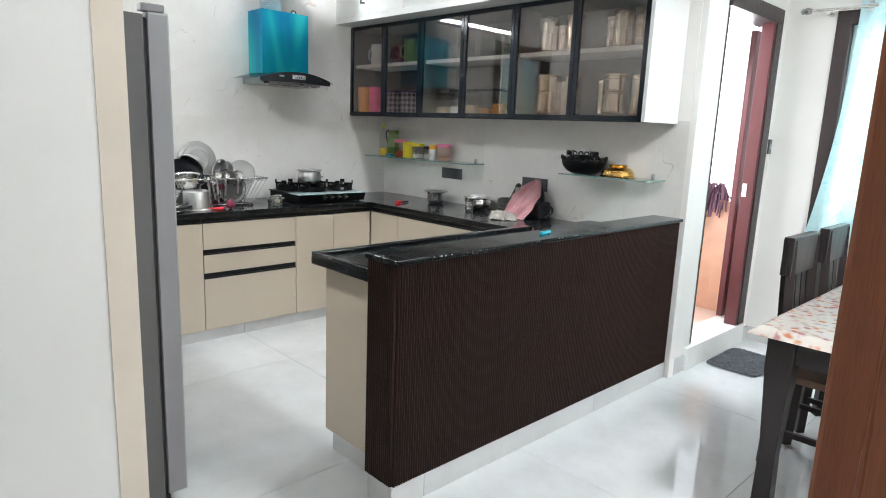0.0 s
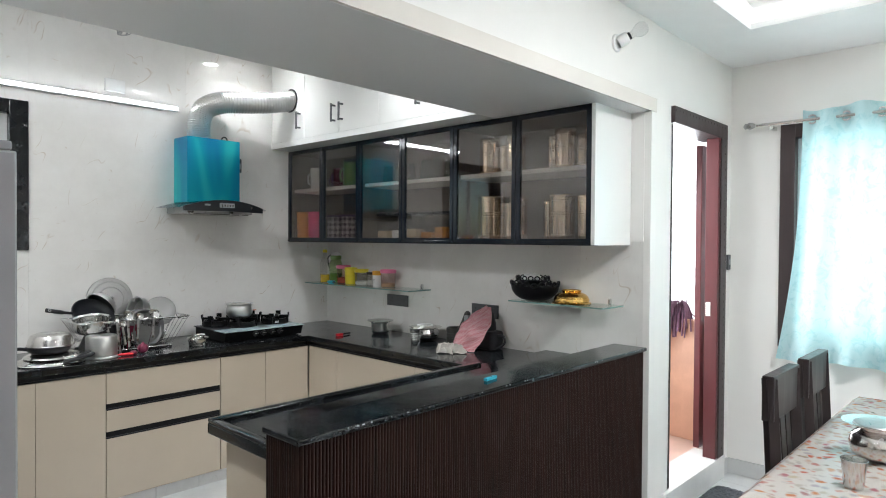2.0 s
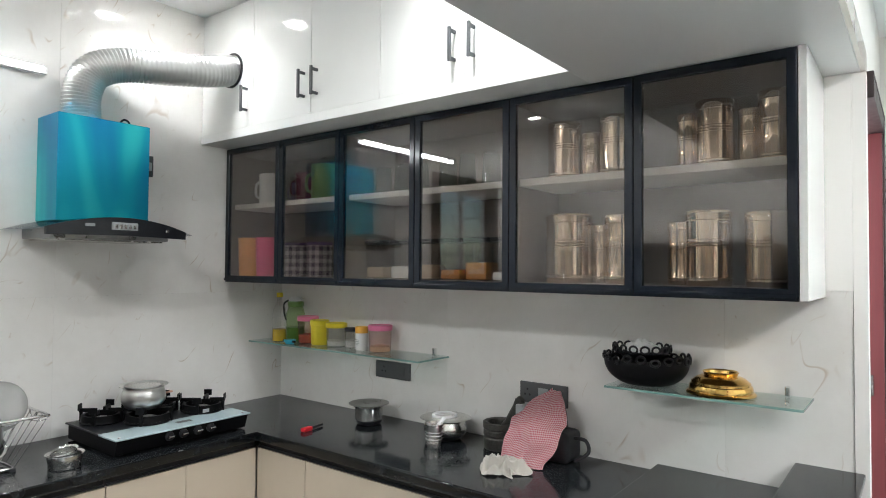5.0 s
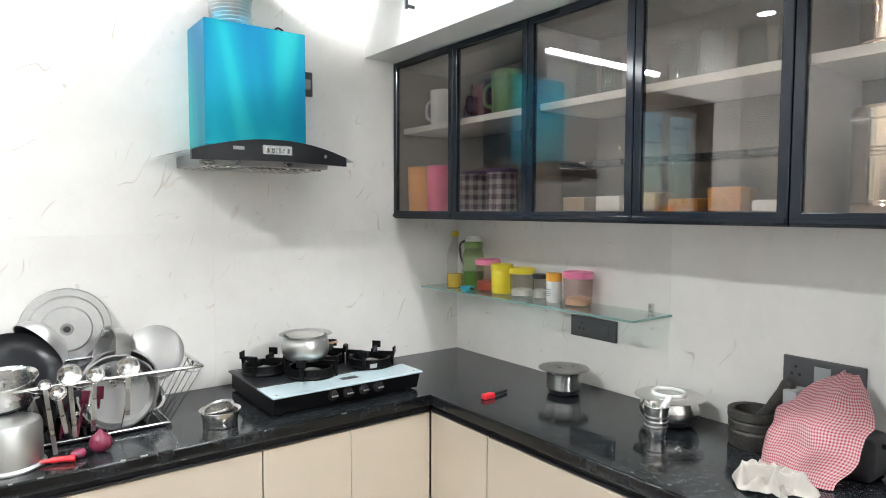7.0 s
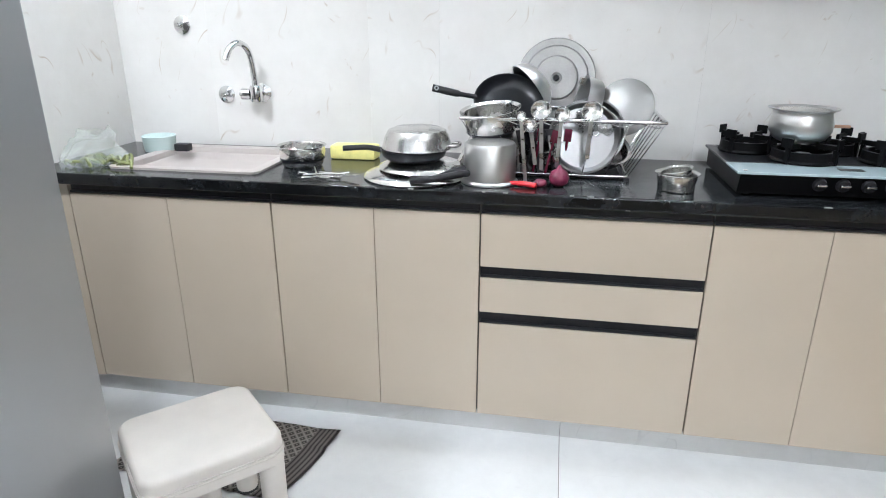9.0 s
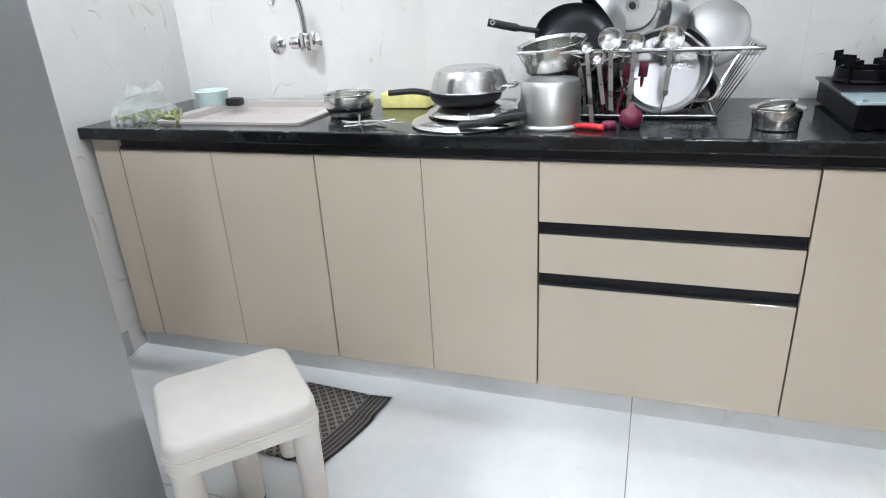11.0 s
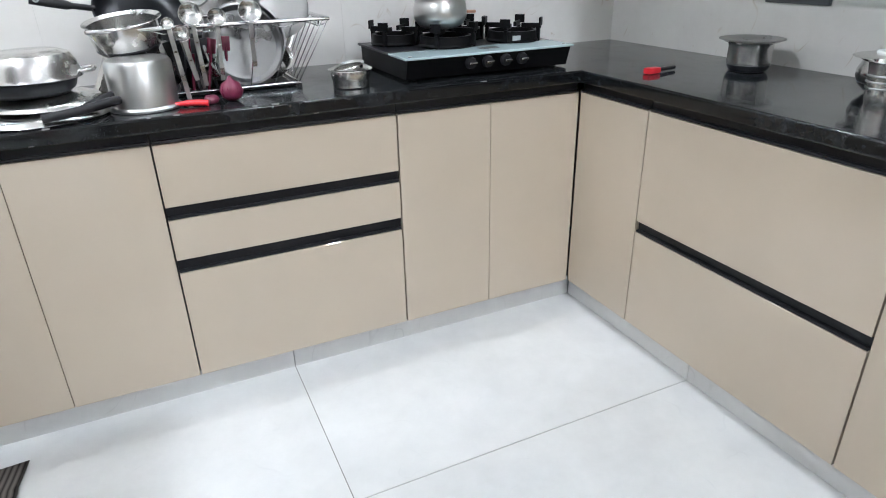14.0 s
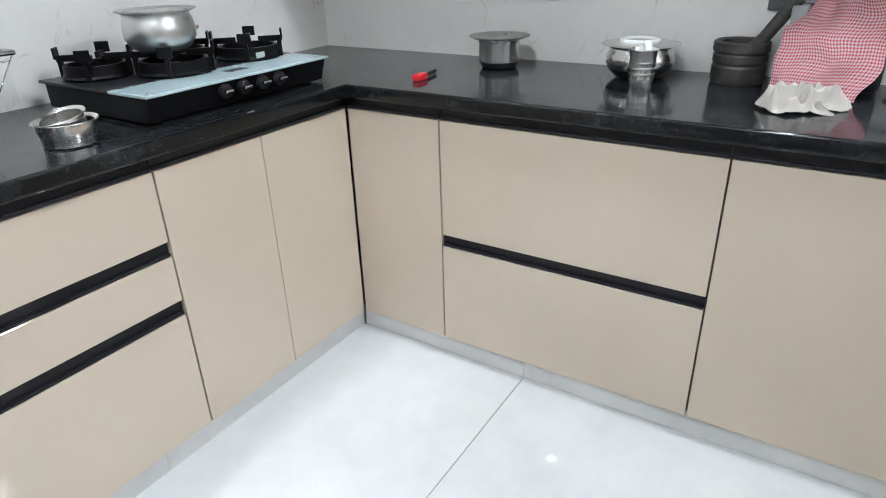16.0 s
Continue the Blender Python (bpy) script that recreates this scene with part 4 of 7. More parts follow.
def flutes(p0, p1, along):
    """Upright half-round ribs from p0 to p1 along x or y."""
    bm = bmesh.new()
    n = max(1, round((p1 - p0) / 0.0125))
    w = (p1 - p0) / n
    z0, z1 = 0.10, 0.957
    prof = [(0.0, 0.0), (0.12, 0.006), (0.3, 0.0088), (0.5, 0.0098), (0.7, 0.0088), (0.88, 0.006)]
    line = [(p0 + (k + a) * w, d) for k in range(n) for a, d in prof] + [(p1, 0.0)]
    verts = []
    for a, d in line:
        if along == "x":
            q = ((a, -2.780 - d, z0), (a, -2.780 - d, z1))
        else:
            q = ((-2.132 - d, a, z0), (-2.132 - d, a, z1))
        verts.append([bm.verts.new(c) for c in q])
    for a, b in zip(verts, verts[1:]):
        bm.faces.new((a[0], b[0], b[1], a[1]))
    if along == "x":
        box(p0, p1, -2.7805, -2.777, z0, z1, bm=bm)
    else:
        box(-2.1325, -2.129, p0, p1, z0, z1, bm=bm)
    return bm


for a, b in ((-2.13, -1.571), (-1.569, -0.973), (-0.971, -0.378), (-0.376, -0.014)):
    part("panel", flutes(a, b, "x"), WENGE, bar, "dark fluted panel", 50)
part("panel", flutes(-2.778, -2.62, "y"), WENGE, bar, "dark fluted panel", 50)


counter = thing("countertop", "polished black granite worktop round three sides", "countertop", (-1.7, -0.3, 0.82))
ct = bmesh.new()
box(-3.44, -3.20, -0.581, -0.002, 0.822, TOP, bm=ct)
box(-3.20, -2.65, -0.581, -0.50, 0.822, TOP, bm=ct)
box(-3.20, -2.65, -0.06, -0.002, 0.822, TOP, bm=ct)
box(-2.65, -0.002, -0.581, -0.002, 0.822, TOP, bm=ct)
box(-0.583, -0.002, -2.168, -0.581, 0.822, TOP, bm=ct)
bmesh.ops.remove_doubles(ct, verts=ct.verts, dist=1e-4)
part("top", ct, GRANITE, counter)
part("bar_slab", box(-2.085, -0.002, -2.613, -2.168, 0.848, 0.886, 0.003), GRANITE_BAR, counter)
for pts in ([(-3.44, -0.582, 0.842), (-0.584, -0.582, 0.842)], [(-0.584, -0.582, 0.842), (-0.584, -2.166, 0.842)], [(-0.584, -2.168, 0.867), (-2.087, -2.168, 0.867)], [(-2.087, -2.168, 0.867), (-2.087, -2.612, 0.867)]):
    (ax, ay, az), (bx, by, bz) = pts
    part("nosing", box(min(ax, bx) - 0.009, max(ax, bx) + 0.009, min(ay, by) - 0.009, max(ay, by) + 0.009, az - 0.021, az + 0.0183, 0.007, seg=3), GRANITE_NOSING, counter, "rounded black granite front edge", 40)
lip = bmesh.new()
box(-2.094, -0.63, -2.196, -2.158, 0.884, 0.901, 0.005, bm=lip)
box(-2.096, -2.062, -2.612, -2.175, 0.884, 0.8995, 0.005, bm=lip)
part("water_lip", lip, GRANITE_NOSING, counter, "raised water lip along the edge", 60)
chip = random.Random(29)
for k in range(13):
    x, z = chip.uniform(-3.2, -0.7), chip.choice((0.8235, 0.8585))
    part("edge_chip", box(x, x + chip.uniform(0.004, 0.022), -0.5922, -0.5865, z, z + chip.uniform(0.0015, 0.004), 0.0007), CHIP, counter, "pale chipped spot")
barcap = thing("bar_top", "raised black granite bar top with chipped edges", "countertop", (-1.07, -2.71, 0.9585))
part("top", box(-2.150, -0.004, -2.803, -2.612, 0.9585, 0.978, 0.006), GRANITE_BAR, barcap)
rnd = random.Random(11)
for k in range(26):
    x = rnd.uniform(-2.13, -0.05)
    w = rnd.uniform(0.002, 0.010)
    part("chip", box(x, x + w, -2.8036, -2.8025 + rnd.uniform(0.0005, 0.002), 0.9715 + rnd.uniform(0, 0.003), 0.9768, 0.0004, seg=1), GREY_LIGHT, barcap)

# ---- black glass wall cabinets and white lofts ----


def frame_ring(x0, x1, y0, y1, z0, z1, w):
    """A mitred door frame facing -x with softened edges."""
    bm = bmesh.new()
    loops = []
    for x, inset in ((x1, 0.0), (x0 + 0.002, 0.0), (x0, 0.002), (x0, w - 0.002), (x0 + 0.002, w), (x1, w)):
        loops.append([bm.verts.new((x, y, z)) for y, z in ((y0 + inset, z0 + inset), (y1 - inset, z0 + inset), (y1 - inset, z1 - inset), (y0 + inset, z1 - inset))])
    for p, q in zip(loops, loops[1:] + loops[:1]):
        for k in range(4):
            bm.faces.new((p[k], p[(k + 1) % 4], q[(k + 1) % 4], q[k]))
    return bm


def glass_cabinet(y0, y1, label, last=False):
    c = thing("wall_cabinet", label, "cabinet", (-0.19, (y0 + y1) / 2, 1.518), group="glass wall cabinets")
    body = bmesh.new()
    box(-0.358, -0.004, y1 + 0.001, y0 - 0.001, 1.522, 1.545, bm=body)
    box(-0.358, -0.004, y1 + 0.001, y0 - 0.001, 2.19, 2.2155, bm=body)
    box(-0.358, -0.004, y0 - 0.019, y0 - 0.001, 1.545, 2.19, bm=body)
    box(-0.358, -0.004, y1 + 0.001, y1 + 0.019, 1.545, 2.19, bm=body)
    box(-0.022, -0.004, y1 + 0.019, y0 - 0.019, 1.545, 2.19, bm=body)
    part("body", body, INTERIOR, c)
    part("shelf", box(-0.335, -0.023, y1 + 0.02, y0 - 0.02, 1.897, 1.922, 0.001), SHELF_WHITE, c, "white shelf board")
    part("light_pelmet", box(-0.375, -0.30, y1 + 0.002, y0 - 0.002, 1.512, 1.5215, 0.001), BLACK_FRAME, c)
    mid = {0.0: -0.442, -0.868: -1.31, -1.757: -2.217}[y0]
    for a, b in ((y0, mid), (mid, y1)):
        a, b = a - 0.0015, b + 0.0015
        w = 0.027
        fr = frame_ring(-0.380, -0.3595, b, a, 1.519, 2.215, w)
        d = part("door", fr, BLACK_FRAME, c, "black aluminium framed glass door")
        part("pane", box(-0.3735, -0.3695, b + w - 0.004, a - w + 0.004, 1.519 + w - 0.004, 2.215 - w + 0.004), SMOKED, d, "smoked mirror-tinted glass pane")
        part("edge_pull", box(-0.3875, -0.3805, b + 0.004, a - 0.004, 1.5195, 1.533, 0.002), BLACK_FRAME, d)
    return c


glass_cabinet(0.0, -0.868, "black framed glass wall cabinet holding mugs and tubs")
glass_cabinet(-0.868, -1.757, "black framed glass wall cabinet holding storage jars")
glass_cabinet(-1.757, -2.68, "black framed glass wall cabinet full of steel canisters")
sp = thing("side_panel", "glossy white side panel closing the wall cabinets", "panel", (-0.19, -2.69, 1.514))
part("panel", box(-0.362, -0.004, -2.702, -2.681, 1.514, 2.2155, 0.001), WHITE_LAM, sp)
part("edge_band", box(-0.380, -0.3625, -2.702, -2.681, 1.514, 2.2155, 0.001), WHITE_LAM, sp)


def handle(parent, y, z0, z1):
    bm = bmesh.new()
    box(-0.568, -0.558, y - 0.006, y + 0.006, z0, z1, 0.002, bm=bm)
    for z in (z0 + 0.012, z1 - 0.012):
        box(-0.558, -0.5272, y - 0.005, y + 0.005, z - 0.006, z + 0.006, 0.0015, bm=bm)
    part("handle", bm, GREY_PLASTIC, parent, "dark grey bar handle")


def loft(y0, y1, handles, label, hole=None):
    c = thing("loft_cabinet", label, "cabinet", (-0.27, (y0 + y1) / 2, 2.22), group="white loft cabinets")
    part("body", box(-0.505, -0.004, y1 + 0.001, y0 - 0.001, 2.262, 2.879), WHITE_LAM, c)
    d = part("door", box(-0.527, -0.508, y1 + 0.0015, y0 - 0.0015, 2.262, 2.876, 0.0012, seg=1), WHITE_LAM, c)
    for y in handles:
        handle(d, y, 2.33, 2.455)


loft(-0.002, -0.432, (-0.385,), "white gloss loft cabinet with the hood duct entering it")
loft(-0.432, -0.842, (-0.80,), "white gloss loft cabinet with a dark bar handle")
loft(-0.842, -1.252, (-0.884,), "white gloss loft cabinet with a dark bar handle")
loft(-1.252, -1.662, (-1.62,), "white gloss loft cabinet with a dark bar handle")
loft(-1.662, -2.068, (-1.704,), "white gloss loft cabinet with a dark bar handle")
solid("loft_board", box(-0.532, -0.004, -2.068, -0.002, 2.2185, 2.260, 0.0015), WHITE_LAM, "white board under the loft cabinets", "panel")

# ---- fridge ----


def fridge():
    f = thing("refrigerator", "tall grey steel side-by-side refrigerator", "refrigerator", (-3.05, -1.75, 0.0))
    part("body", box(-3.42, -2.757, -2.216, -1.29, 0.03, 1.765, 0.006), FRIDGE_SIDE, f, "dark grey painted cabinet")
    part("gasket", box(-2.757, -2.745, -2.205, -1.30, 0.05, 1.755), RUBBER, f)
    for y0, y1, n in ((-2.216, -1.757, 0), (-1.751, -1.29, 1)):
        d = part("door", box(-2.745, -2.675, y0, y1, 0.045, 1.775, 0.007, seg=3), FRIDGE_FRONT, f, "brushed grey steel door")
        part("door_edge", box(-2.744, -2.681, y0 - 0.0015, y0 + 0.004, 0.052, 1.768, 0.001) if n == 0 else box(-2.744, -2.681, y1 - 0.004, y1 + 0.0015, 0.052, 1.768, 0.001), FRIDGE_EDGE, d, "matte grey door edge")
    for y in (-2.19, -1.315):
        part("hinge_cover", box(-2.762, -2.686, y - 0.024, y + 0.020, 1.7755, 1.802, 0.007, seg=3), FRIDGE_EDGE, f, "grey hinge cover", 40)
    for x, y in ((-2.80, -2.15), (-2.80, -1.35), (-3.36, -2.15), (-3.36, -1.35)):
        part("foot", lathe([(0.018, 0), (0.02, 0.01), (0.014, 0.0295), (0, 0.0295)], 14, Matrix.Translation((x, y, 0))), BLACK_PLASTIC, f)
    part("base_grille", box(-2.76, -2.735, -2.2, -1.305, 0.012, 0.044), BLACK_PLASTIC, f)


fridge()

# ---- range hood ----


def range_hood():
    h = thing("range_hood", "blue metallic chimney hood with a curved black glass visor", "range hood", (-1.094, -0.1, 1.70))
    cx = -1.094
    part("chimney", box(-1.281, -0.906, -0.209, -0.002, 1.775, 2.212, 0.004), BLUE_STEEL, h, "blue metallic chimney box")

    def visor(u, v):
        s = 2 * u - 1
        yf = -0.355 - 0.03 * (1 - s * s)
        return Vector((cx + 0.315 * s, -0.004 + (yf + 0.004) * v, 1.735 + 0.060 * (1 - s * s) - 0.006 * v))

    part("visor", sheet(40, 12, visor, 0.006), HOOD_GLASS, h, "curved grey glass visor", 60)
    fascia = bmesh.new()
    n = 32
    rows = []
    for k in range(n + 1):
        s = -0.88 + 1.76 * k / n
        p = visor((s + 1) / 2, 1.0)
        lo = min(p.z - 0.006, 1.716 - 0.006 * abs(s))
        rows.append([fascia.verts.new((p.x, p.y - 0.003, p.z - 0.001)), fascia.verts.new((p.x, p.y - 0.003, lo)), fascia.verts.new((p.x, p.y + 0.016, lo)), fascia.verts.new((p.x, p.y + 0.016, p.z - 0.001))])
    for a, b in zip(rows, rows[1:]):
        for i in range(4):
            fascia.faces.new((a[i], b[i], b[(i + 1) % 4], a[(i + 1) % 4]))
    fascia.faces.new(rows[0])
    fascia.faces.new(rows[-1][::-1])
    fa = part("fascia", fascia, NONSTICK, h, "glossy black curved control fascia", 40)
    part("button_panel", box(cx - 0.052, cx + 0.052, -0.3915, -0.386, 1.738, 1.768, 0.001), GREY_LIGHT, fa, "pale button panel")
    for k in range(5):
        part("button", box(cx - 0.042 + k * 0.0185, cx - 0.031 + k * 0.0185, -0.3945, -0.3915, 1.743, 1.760, 0.001), CHROME, fa)
    part("lamp_dot", lathe([(0.007, 0), (0.007, 0.003), (0, 0.003)], 14, Matrix.Translation((cx + 0.185, -0.3765, 1.742)) @ pose(0, 0, 0, 90, 0, 0)), CHROME, fa)
    part("maker_mark", box(cx - 0.15, cx - 0.115, -0.3885, -0.380, 1.748, 1.759), GREY_LIGHT, fa)
    part("motor_body", box(-1.33, -0.86, -0.30, -0.003, 1.70, 1.742, 0.006), STEEL_DARK, h, "steel motor housing")
    for k in range(18):
        part("baffle", box(-1.31 + k * 0.0245, -1.298 + k * 0.0245, -0.285, -0.03, 1.694, 1.7, 0.001, seg=1), STEEL, h)
    part("ring_handle", sweep(curve([(-0.985, -0.10, 2.211), (-0.985, -0.10, 2.235), (-0.968, -0.10, 2.25), (-0.948, -0.10, 2.24), (-0.945, -0.10, 2.211)], 6), 0.0045, 8), BLACK_PLASTIC, h)


range_hood()
pts = curve([(-1.15, -0.10, 2.212), (-1.15, -0.10, 2.33), (-1.11, -0.11, 2.43), (-1.0, -0.14, 2.482), (-0.85, -0.19, 2.497), (-0.68, -0.235, 2.52), (-0.53, -0.263, 2.555)], 26)
duct = thing("duct_pipe", "ribbed silver flexible exhaust duct bending into the loft", "duct", (-1.15, -0.10, 2.212))
part("hose", sweep(pts, [0.074 + 0.0035 * math.sin(i * math.pi * 2 / 3.0) for i in range(len(pts))], 26, caps=False), ALUMINIUM, duct, smooth=70)
part("collar", lathe([(0.074, 0), (0.086, 0), (0.086, 0.006), (0.074, 0.006), (0.074, 0)], 30, Matrix.Translation((-0.5275, -0.263, 2.555)) @ pose(0, 0, 0, 0, -90, 0)), BLACK_PLASTIC, duct, "dark ring where the duct meets the door")
sk = thing("socket", "small grey power socket beside the hood", "socket", (-0.82, -0.01, 2.02))
part("plate", box(-0.86, -0.785, -0.014, -0.002, 2.02, 2.12, 0.003), GREY_PLASTIC, sk)
part("plug", box(-0.84, -0.805, -0.04, -0.014, 2.045, 2.085, 0.004), GREY_LIGHT, sk)

# ---- cookware helpers ----
def bowl_profile(r, h, wall=0.0018, foot=0.6, rim=0.006, bulge=0.0):
    """Open vessel: foot, swelling side, out-turned rim, inside."""
    out = [(0, 0), (r * foot, 0.0), (r * min(foot + 0.12, 0.92), h * 0.06), (r * (0.90 + bulge), h * 0.35), (r * (0.97 + bulge), h * 0.7), (r * 0.97, h * 0.94), (r + rim, h)]
    back = [(r + rim - 0.001, h + 0.0015), (r * 0.97 - wall, h * 0.94), (r * (0.97 + bulge) - wall, h * 0.7), (r * (0.90 + bulge) - wall, h * 0.35), (r * foot, wall + h * 0.05), (0, wall + h * 0.04)]
    return out + back


def pot(name, x, y, z, r, h, material, label, category="pot", rz=0, foot=0.85, rim=0.006, bulge=0.0, group=""):
    t = thing(name, label, category, (x, y, z), rz, group)
    part("body", lathe(bowl_profile(r, h, foot=foot, rim=rim, bulge=bulge), 44), material, t, smooth=35, world=False)
    return t


def dish(r, h=0.012, rim=0.004):
    """Flat lid with stepped rings."""
    return [(0, h * 0.7), (r * 0.12, h * 0.75), (r * 0.14, h), (r * 0.52, h), (r * 0.56, h * 0.72), (r * 0.78, h * 0.66), (r * 0.82, h * 0.35), (r * 0.97, h * 0.3), (r, h * 0.12), (r, 0), (r * 0.9, -0.002), (0, -0.002)]


CT = TOP + 0.0005

# ---- sink corner ----
def sink():
    s = thing("kitchen_sink", "beige quartz drop-in kitchen sink with a shallow drainer tray", "sink", (-2.925, -0.28, 0.827))
    bm = bmesh.new()
    rings = []
    for inset, z, rad in ((-0.012, 0.8605, 0.03), (-0.012, 0.868, 0.03), (0.018, 0.870, 0.035), (0.030, 0.866, 0.04), (0.034, 0.846, 0.045), (0.046, 0.840, 0.05), (0.052, 0.832, 0.05), (0.09, 0.829, 0.05), (0.2, 0.827, 0.006)):
        x0, x1, y0, y1 = -3.19 + inset, -2.66 - inset, -0.49 + inset, -0.07 - inset
        ring = []
        for cx, cy, a0 in ((x1 - rad, y1 - rad, 0), (x0 + rad, y1 - rad, 90), (x0 + rad, y0 + rad, 180), (x1 - rad, y0 + rad, 270)):
            for k in range(7):
                a = radians(a0 + 15 * k)
                ring.append(bm.verts.new((cx + rad * math.cos(a), cy + rad * math.sin(a), z)))
        rings.append(ring)
    for a, b in zip(rings, rings[1:]):
        for k in range(len(a)):
            bm.faces.new((a[k], a[(k + 1) % len(a)], b[(k + 1) % len(a)], b[k]))
    bm.faces.new(rings[-1])
    part("basin", bm, SINK_STONE, s, smooth=50)


sink()
tap = thing("wall_tap", "chrome wall-mounted swan-neck kitchen tap", "tap", (-2.84, -0.05, 1.05))
AT = Matrix.Translation((-2.84, 0, 1.072))
WALL = pose(0, 0, 0, 90, 0, 0)
part("flange", lathe([(0.0, 0.001), (0.034, 0.001), (0.036, 0.006), (0.024, 0.014), (0.014, 0.018), (0.014, 0.04), (0, 0.04)], 28, AT @ WALL), CHROME, tap, smooth=40)
part("body", lathe([(0, 0), (0.021, 0), (0.024, 0.006), (0.024, 0.055), (0.02, 0.062), (0, 0.062)], 26, AT @ Matrix.Translation((0, -0.062, -0.028))), CHROME, tap, smooth=40)
part("lever", lathe([(0, 0), (0.02, 0), (0.022, 0.008), (0.022, 0.035), (0.016, 0.04), (0, 0.04)], 24, AT @ Matrix.Translation((-0.022, -0.062, 0.0)) @ pose(0, 0, 0, 0, -90, 0)), CHROME, tap, smooth=40)
part("spout", sweep(curve([(-2.84, -0.062, 1.10), (-2.842, -0.066, 1.17), (-2.846, -0.085, 1.235), (-2.86, -0.125, 1.262), (-2.876, -0.165, 1.245), (-2.885, -0.188, 1.205)], 8), 0.0115, 14), CHROME, tap, smooth=60)
for x, z, nm in ((-2.996, 1.063, "wall_valve"), (-3.154, 1.325, "wall_valve")):
    v = thing(nm, "round chrome valve flange on the tiled wall", "valve", (x, -0.02, z - 0.03))
    part("flange", lathe([(0.0, 0.001), (0.033, 0.001), (0.034, 0.005), (0.02, 0.012), (0.012, 0.014), (0.012, 0.03), (0, 0.03)], 26, Matrix.Translation((x, 0, z)) @ WALL), CHROME, v, smooth=40)
    part("plug", lathe([(0, 0), (0.008, 0), (0.008, 0.012), (0, 0.012)], 6, Matrix.Translation((x, -0.03, z)) @ WALL), STEEL, v)


def plastic_bag():
    def crumple(u, v):
        a = u * 2 * math.pi
        h = v
        r = 0.10 * (1 - 0.55 * h) * (1 + 0.28 * noise.noise((math.cos(a) * 2.2, math.sin(a) * 2.2, h * 3.1)))
        return Vector((-3.32 + r * 1.15 * math.cos(a) + 0.03 * h, -0.42 + r * math.sin(a), CT + 0.001 + 0.115 * h * (1 + 0.3 * noise.noise((a, h * 5, 4)))))

    b = thing("plastic_bag", "crumpled clear plastic bag with vegetable scraps", "bag", (-3.32, -0.42, CT))
    part("film", sheet(44, 16, crumple), BAG_FILM, b, smooth=70)
    rnd = random.Random(8)
    for k in range(20):
        x, y = -3.30 + rnd.uniform(-0.09, 0.16), -0.44 + rnd.uniform(-0.06, 0.06)
        part("scrap", sweep(curve([(x, y, CT + 0.006), (x + 0.02, y + rnd.uniform(-0.02, 0.02), CT + 0.016 + rnd.uniform(0, 0.015)), (x + 0.045, y + rnd.uniform(-0.03, 0.03), CT + 0.006)], 3), 0.006, 6), PEEL, b, "green and brown peel", 60)


plastic_bag()
cad = thing("soap_tray", "round pale turquoise plastic tub with a black brush", "tray", (-3.22, -0.16, CT))
part("tray", lathe([(0, 0), (0.055, 0), (0.058, 0.005), (0.062, 0.055), (0.064, 0.058), (0.060, 0.060), (0.056, 0.054), (0.052, 0.008), (0, 0.006)], 36, Matrix.Translation((-3.215, -0.165, CT))), plain("pale_turquoise_plastic", (0.56, 0.68, 0.66), 0.4), cad, smooth=40)
part("brush", box(-3.148, -3.09, -0.18, -0.14, CT, CT + 0.03, 0.008), BLACK_PLASTIC, cad, "black scrubbing brush", 40)
bw = pot("steel_bowl", -2.553, -0.335, CT, 0.080, 0.072, STEEL, "round steel bowl with a burnt dark base", "bowl", foot=0.72, rim=0.005, bulge=0.03)
part("burnt_base", lathe([(0.05, 0.0005), (0.0605, 0.003), (0.0765, 0.028), (0.0785, 0.030), (0.0615, 0.002), (0.05, -0.0002)], 40), NONSTICK, bw, "burnt dark underside", 40, False)
solid("sponge_pack", box(-2.50, -2.33, -0.21, -0.13, CT, CT + 0.05, 0.01), SPONGE, "soft yellow folded sponge cloth on the worktop", "sponge", smooth=40)

# loose forks and tongs
rnd = random.Random(21)
for k in range(6):
    x, y, a = -2.40 + rnd.uniform(-0.06, 0.05), -0.49 + rnd.uniform(-0.05, 0.04), rnd.uniform(-70, 40)
    f = thing("fork", "thin steel fork lying in a loose pile", "cutlery", (x, y, CT + 0.004 * k), a, group="loose cutlery")
    bm = sweep([(-0.07, 0, 0.003), (0.0, 0, 0.006), (0.03, 0, 0.004)], [0.004, 0.0025, 0.003], 8)
    for t in (-0.006, -0.002, 0.002, 0.006):
        sweep(curve([(0.03, 0, 0.004), (0.04, t, 0.004), (0.075, t * 1.3, 0.008)], 3), 0.0014, 6, bm=bm)
    part("blade", bm, STEEL, f, smooth=60, world=False)


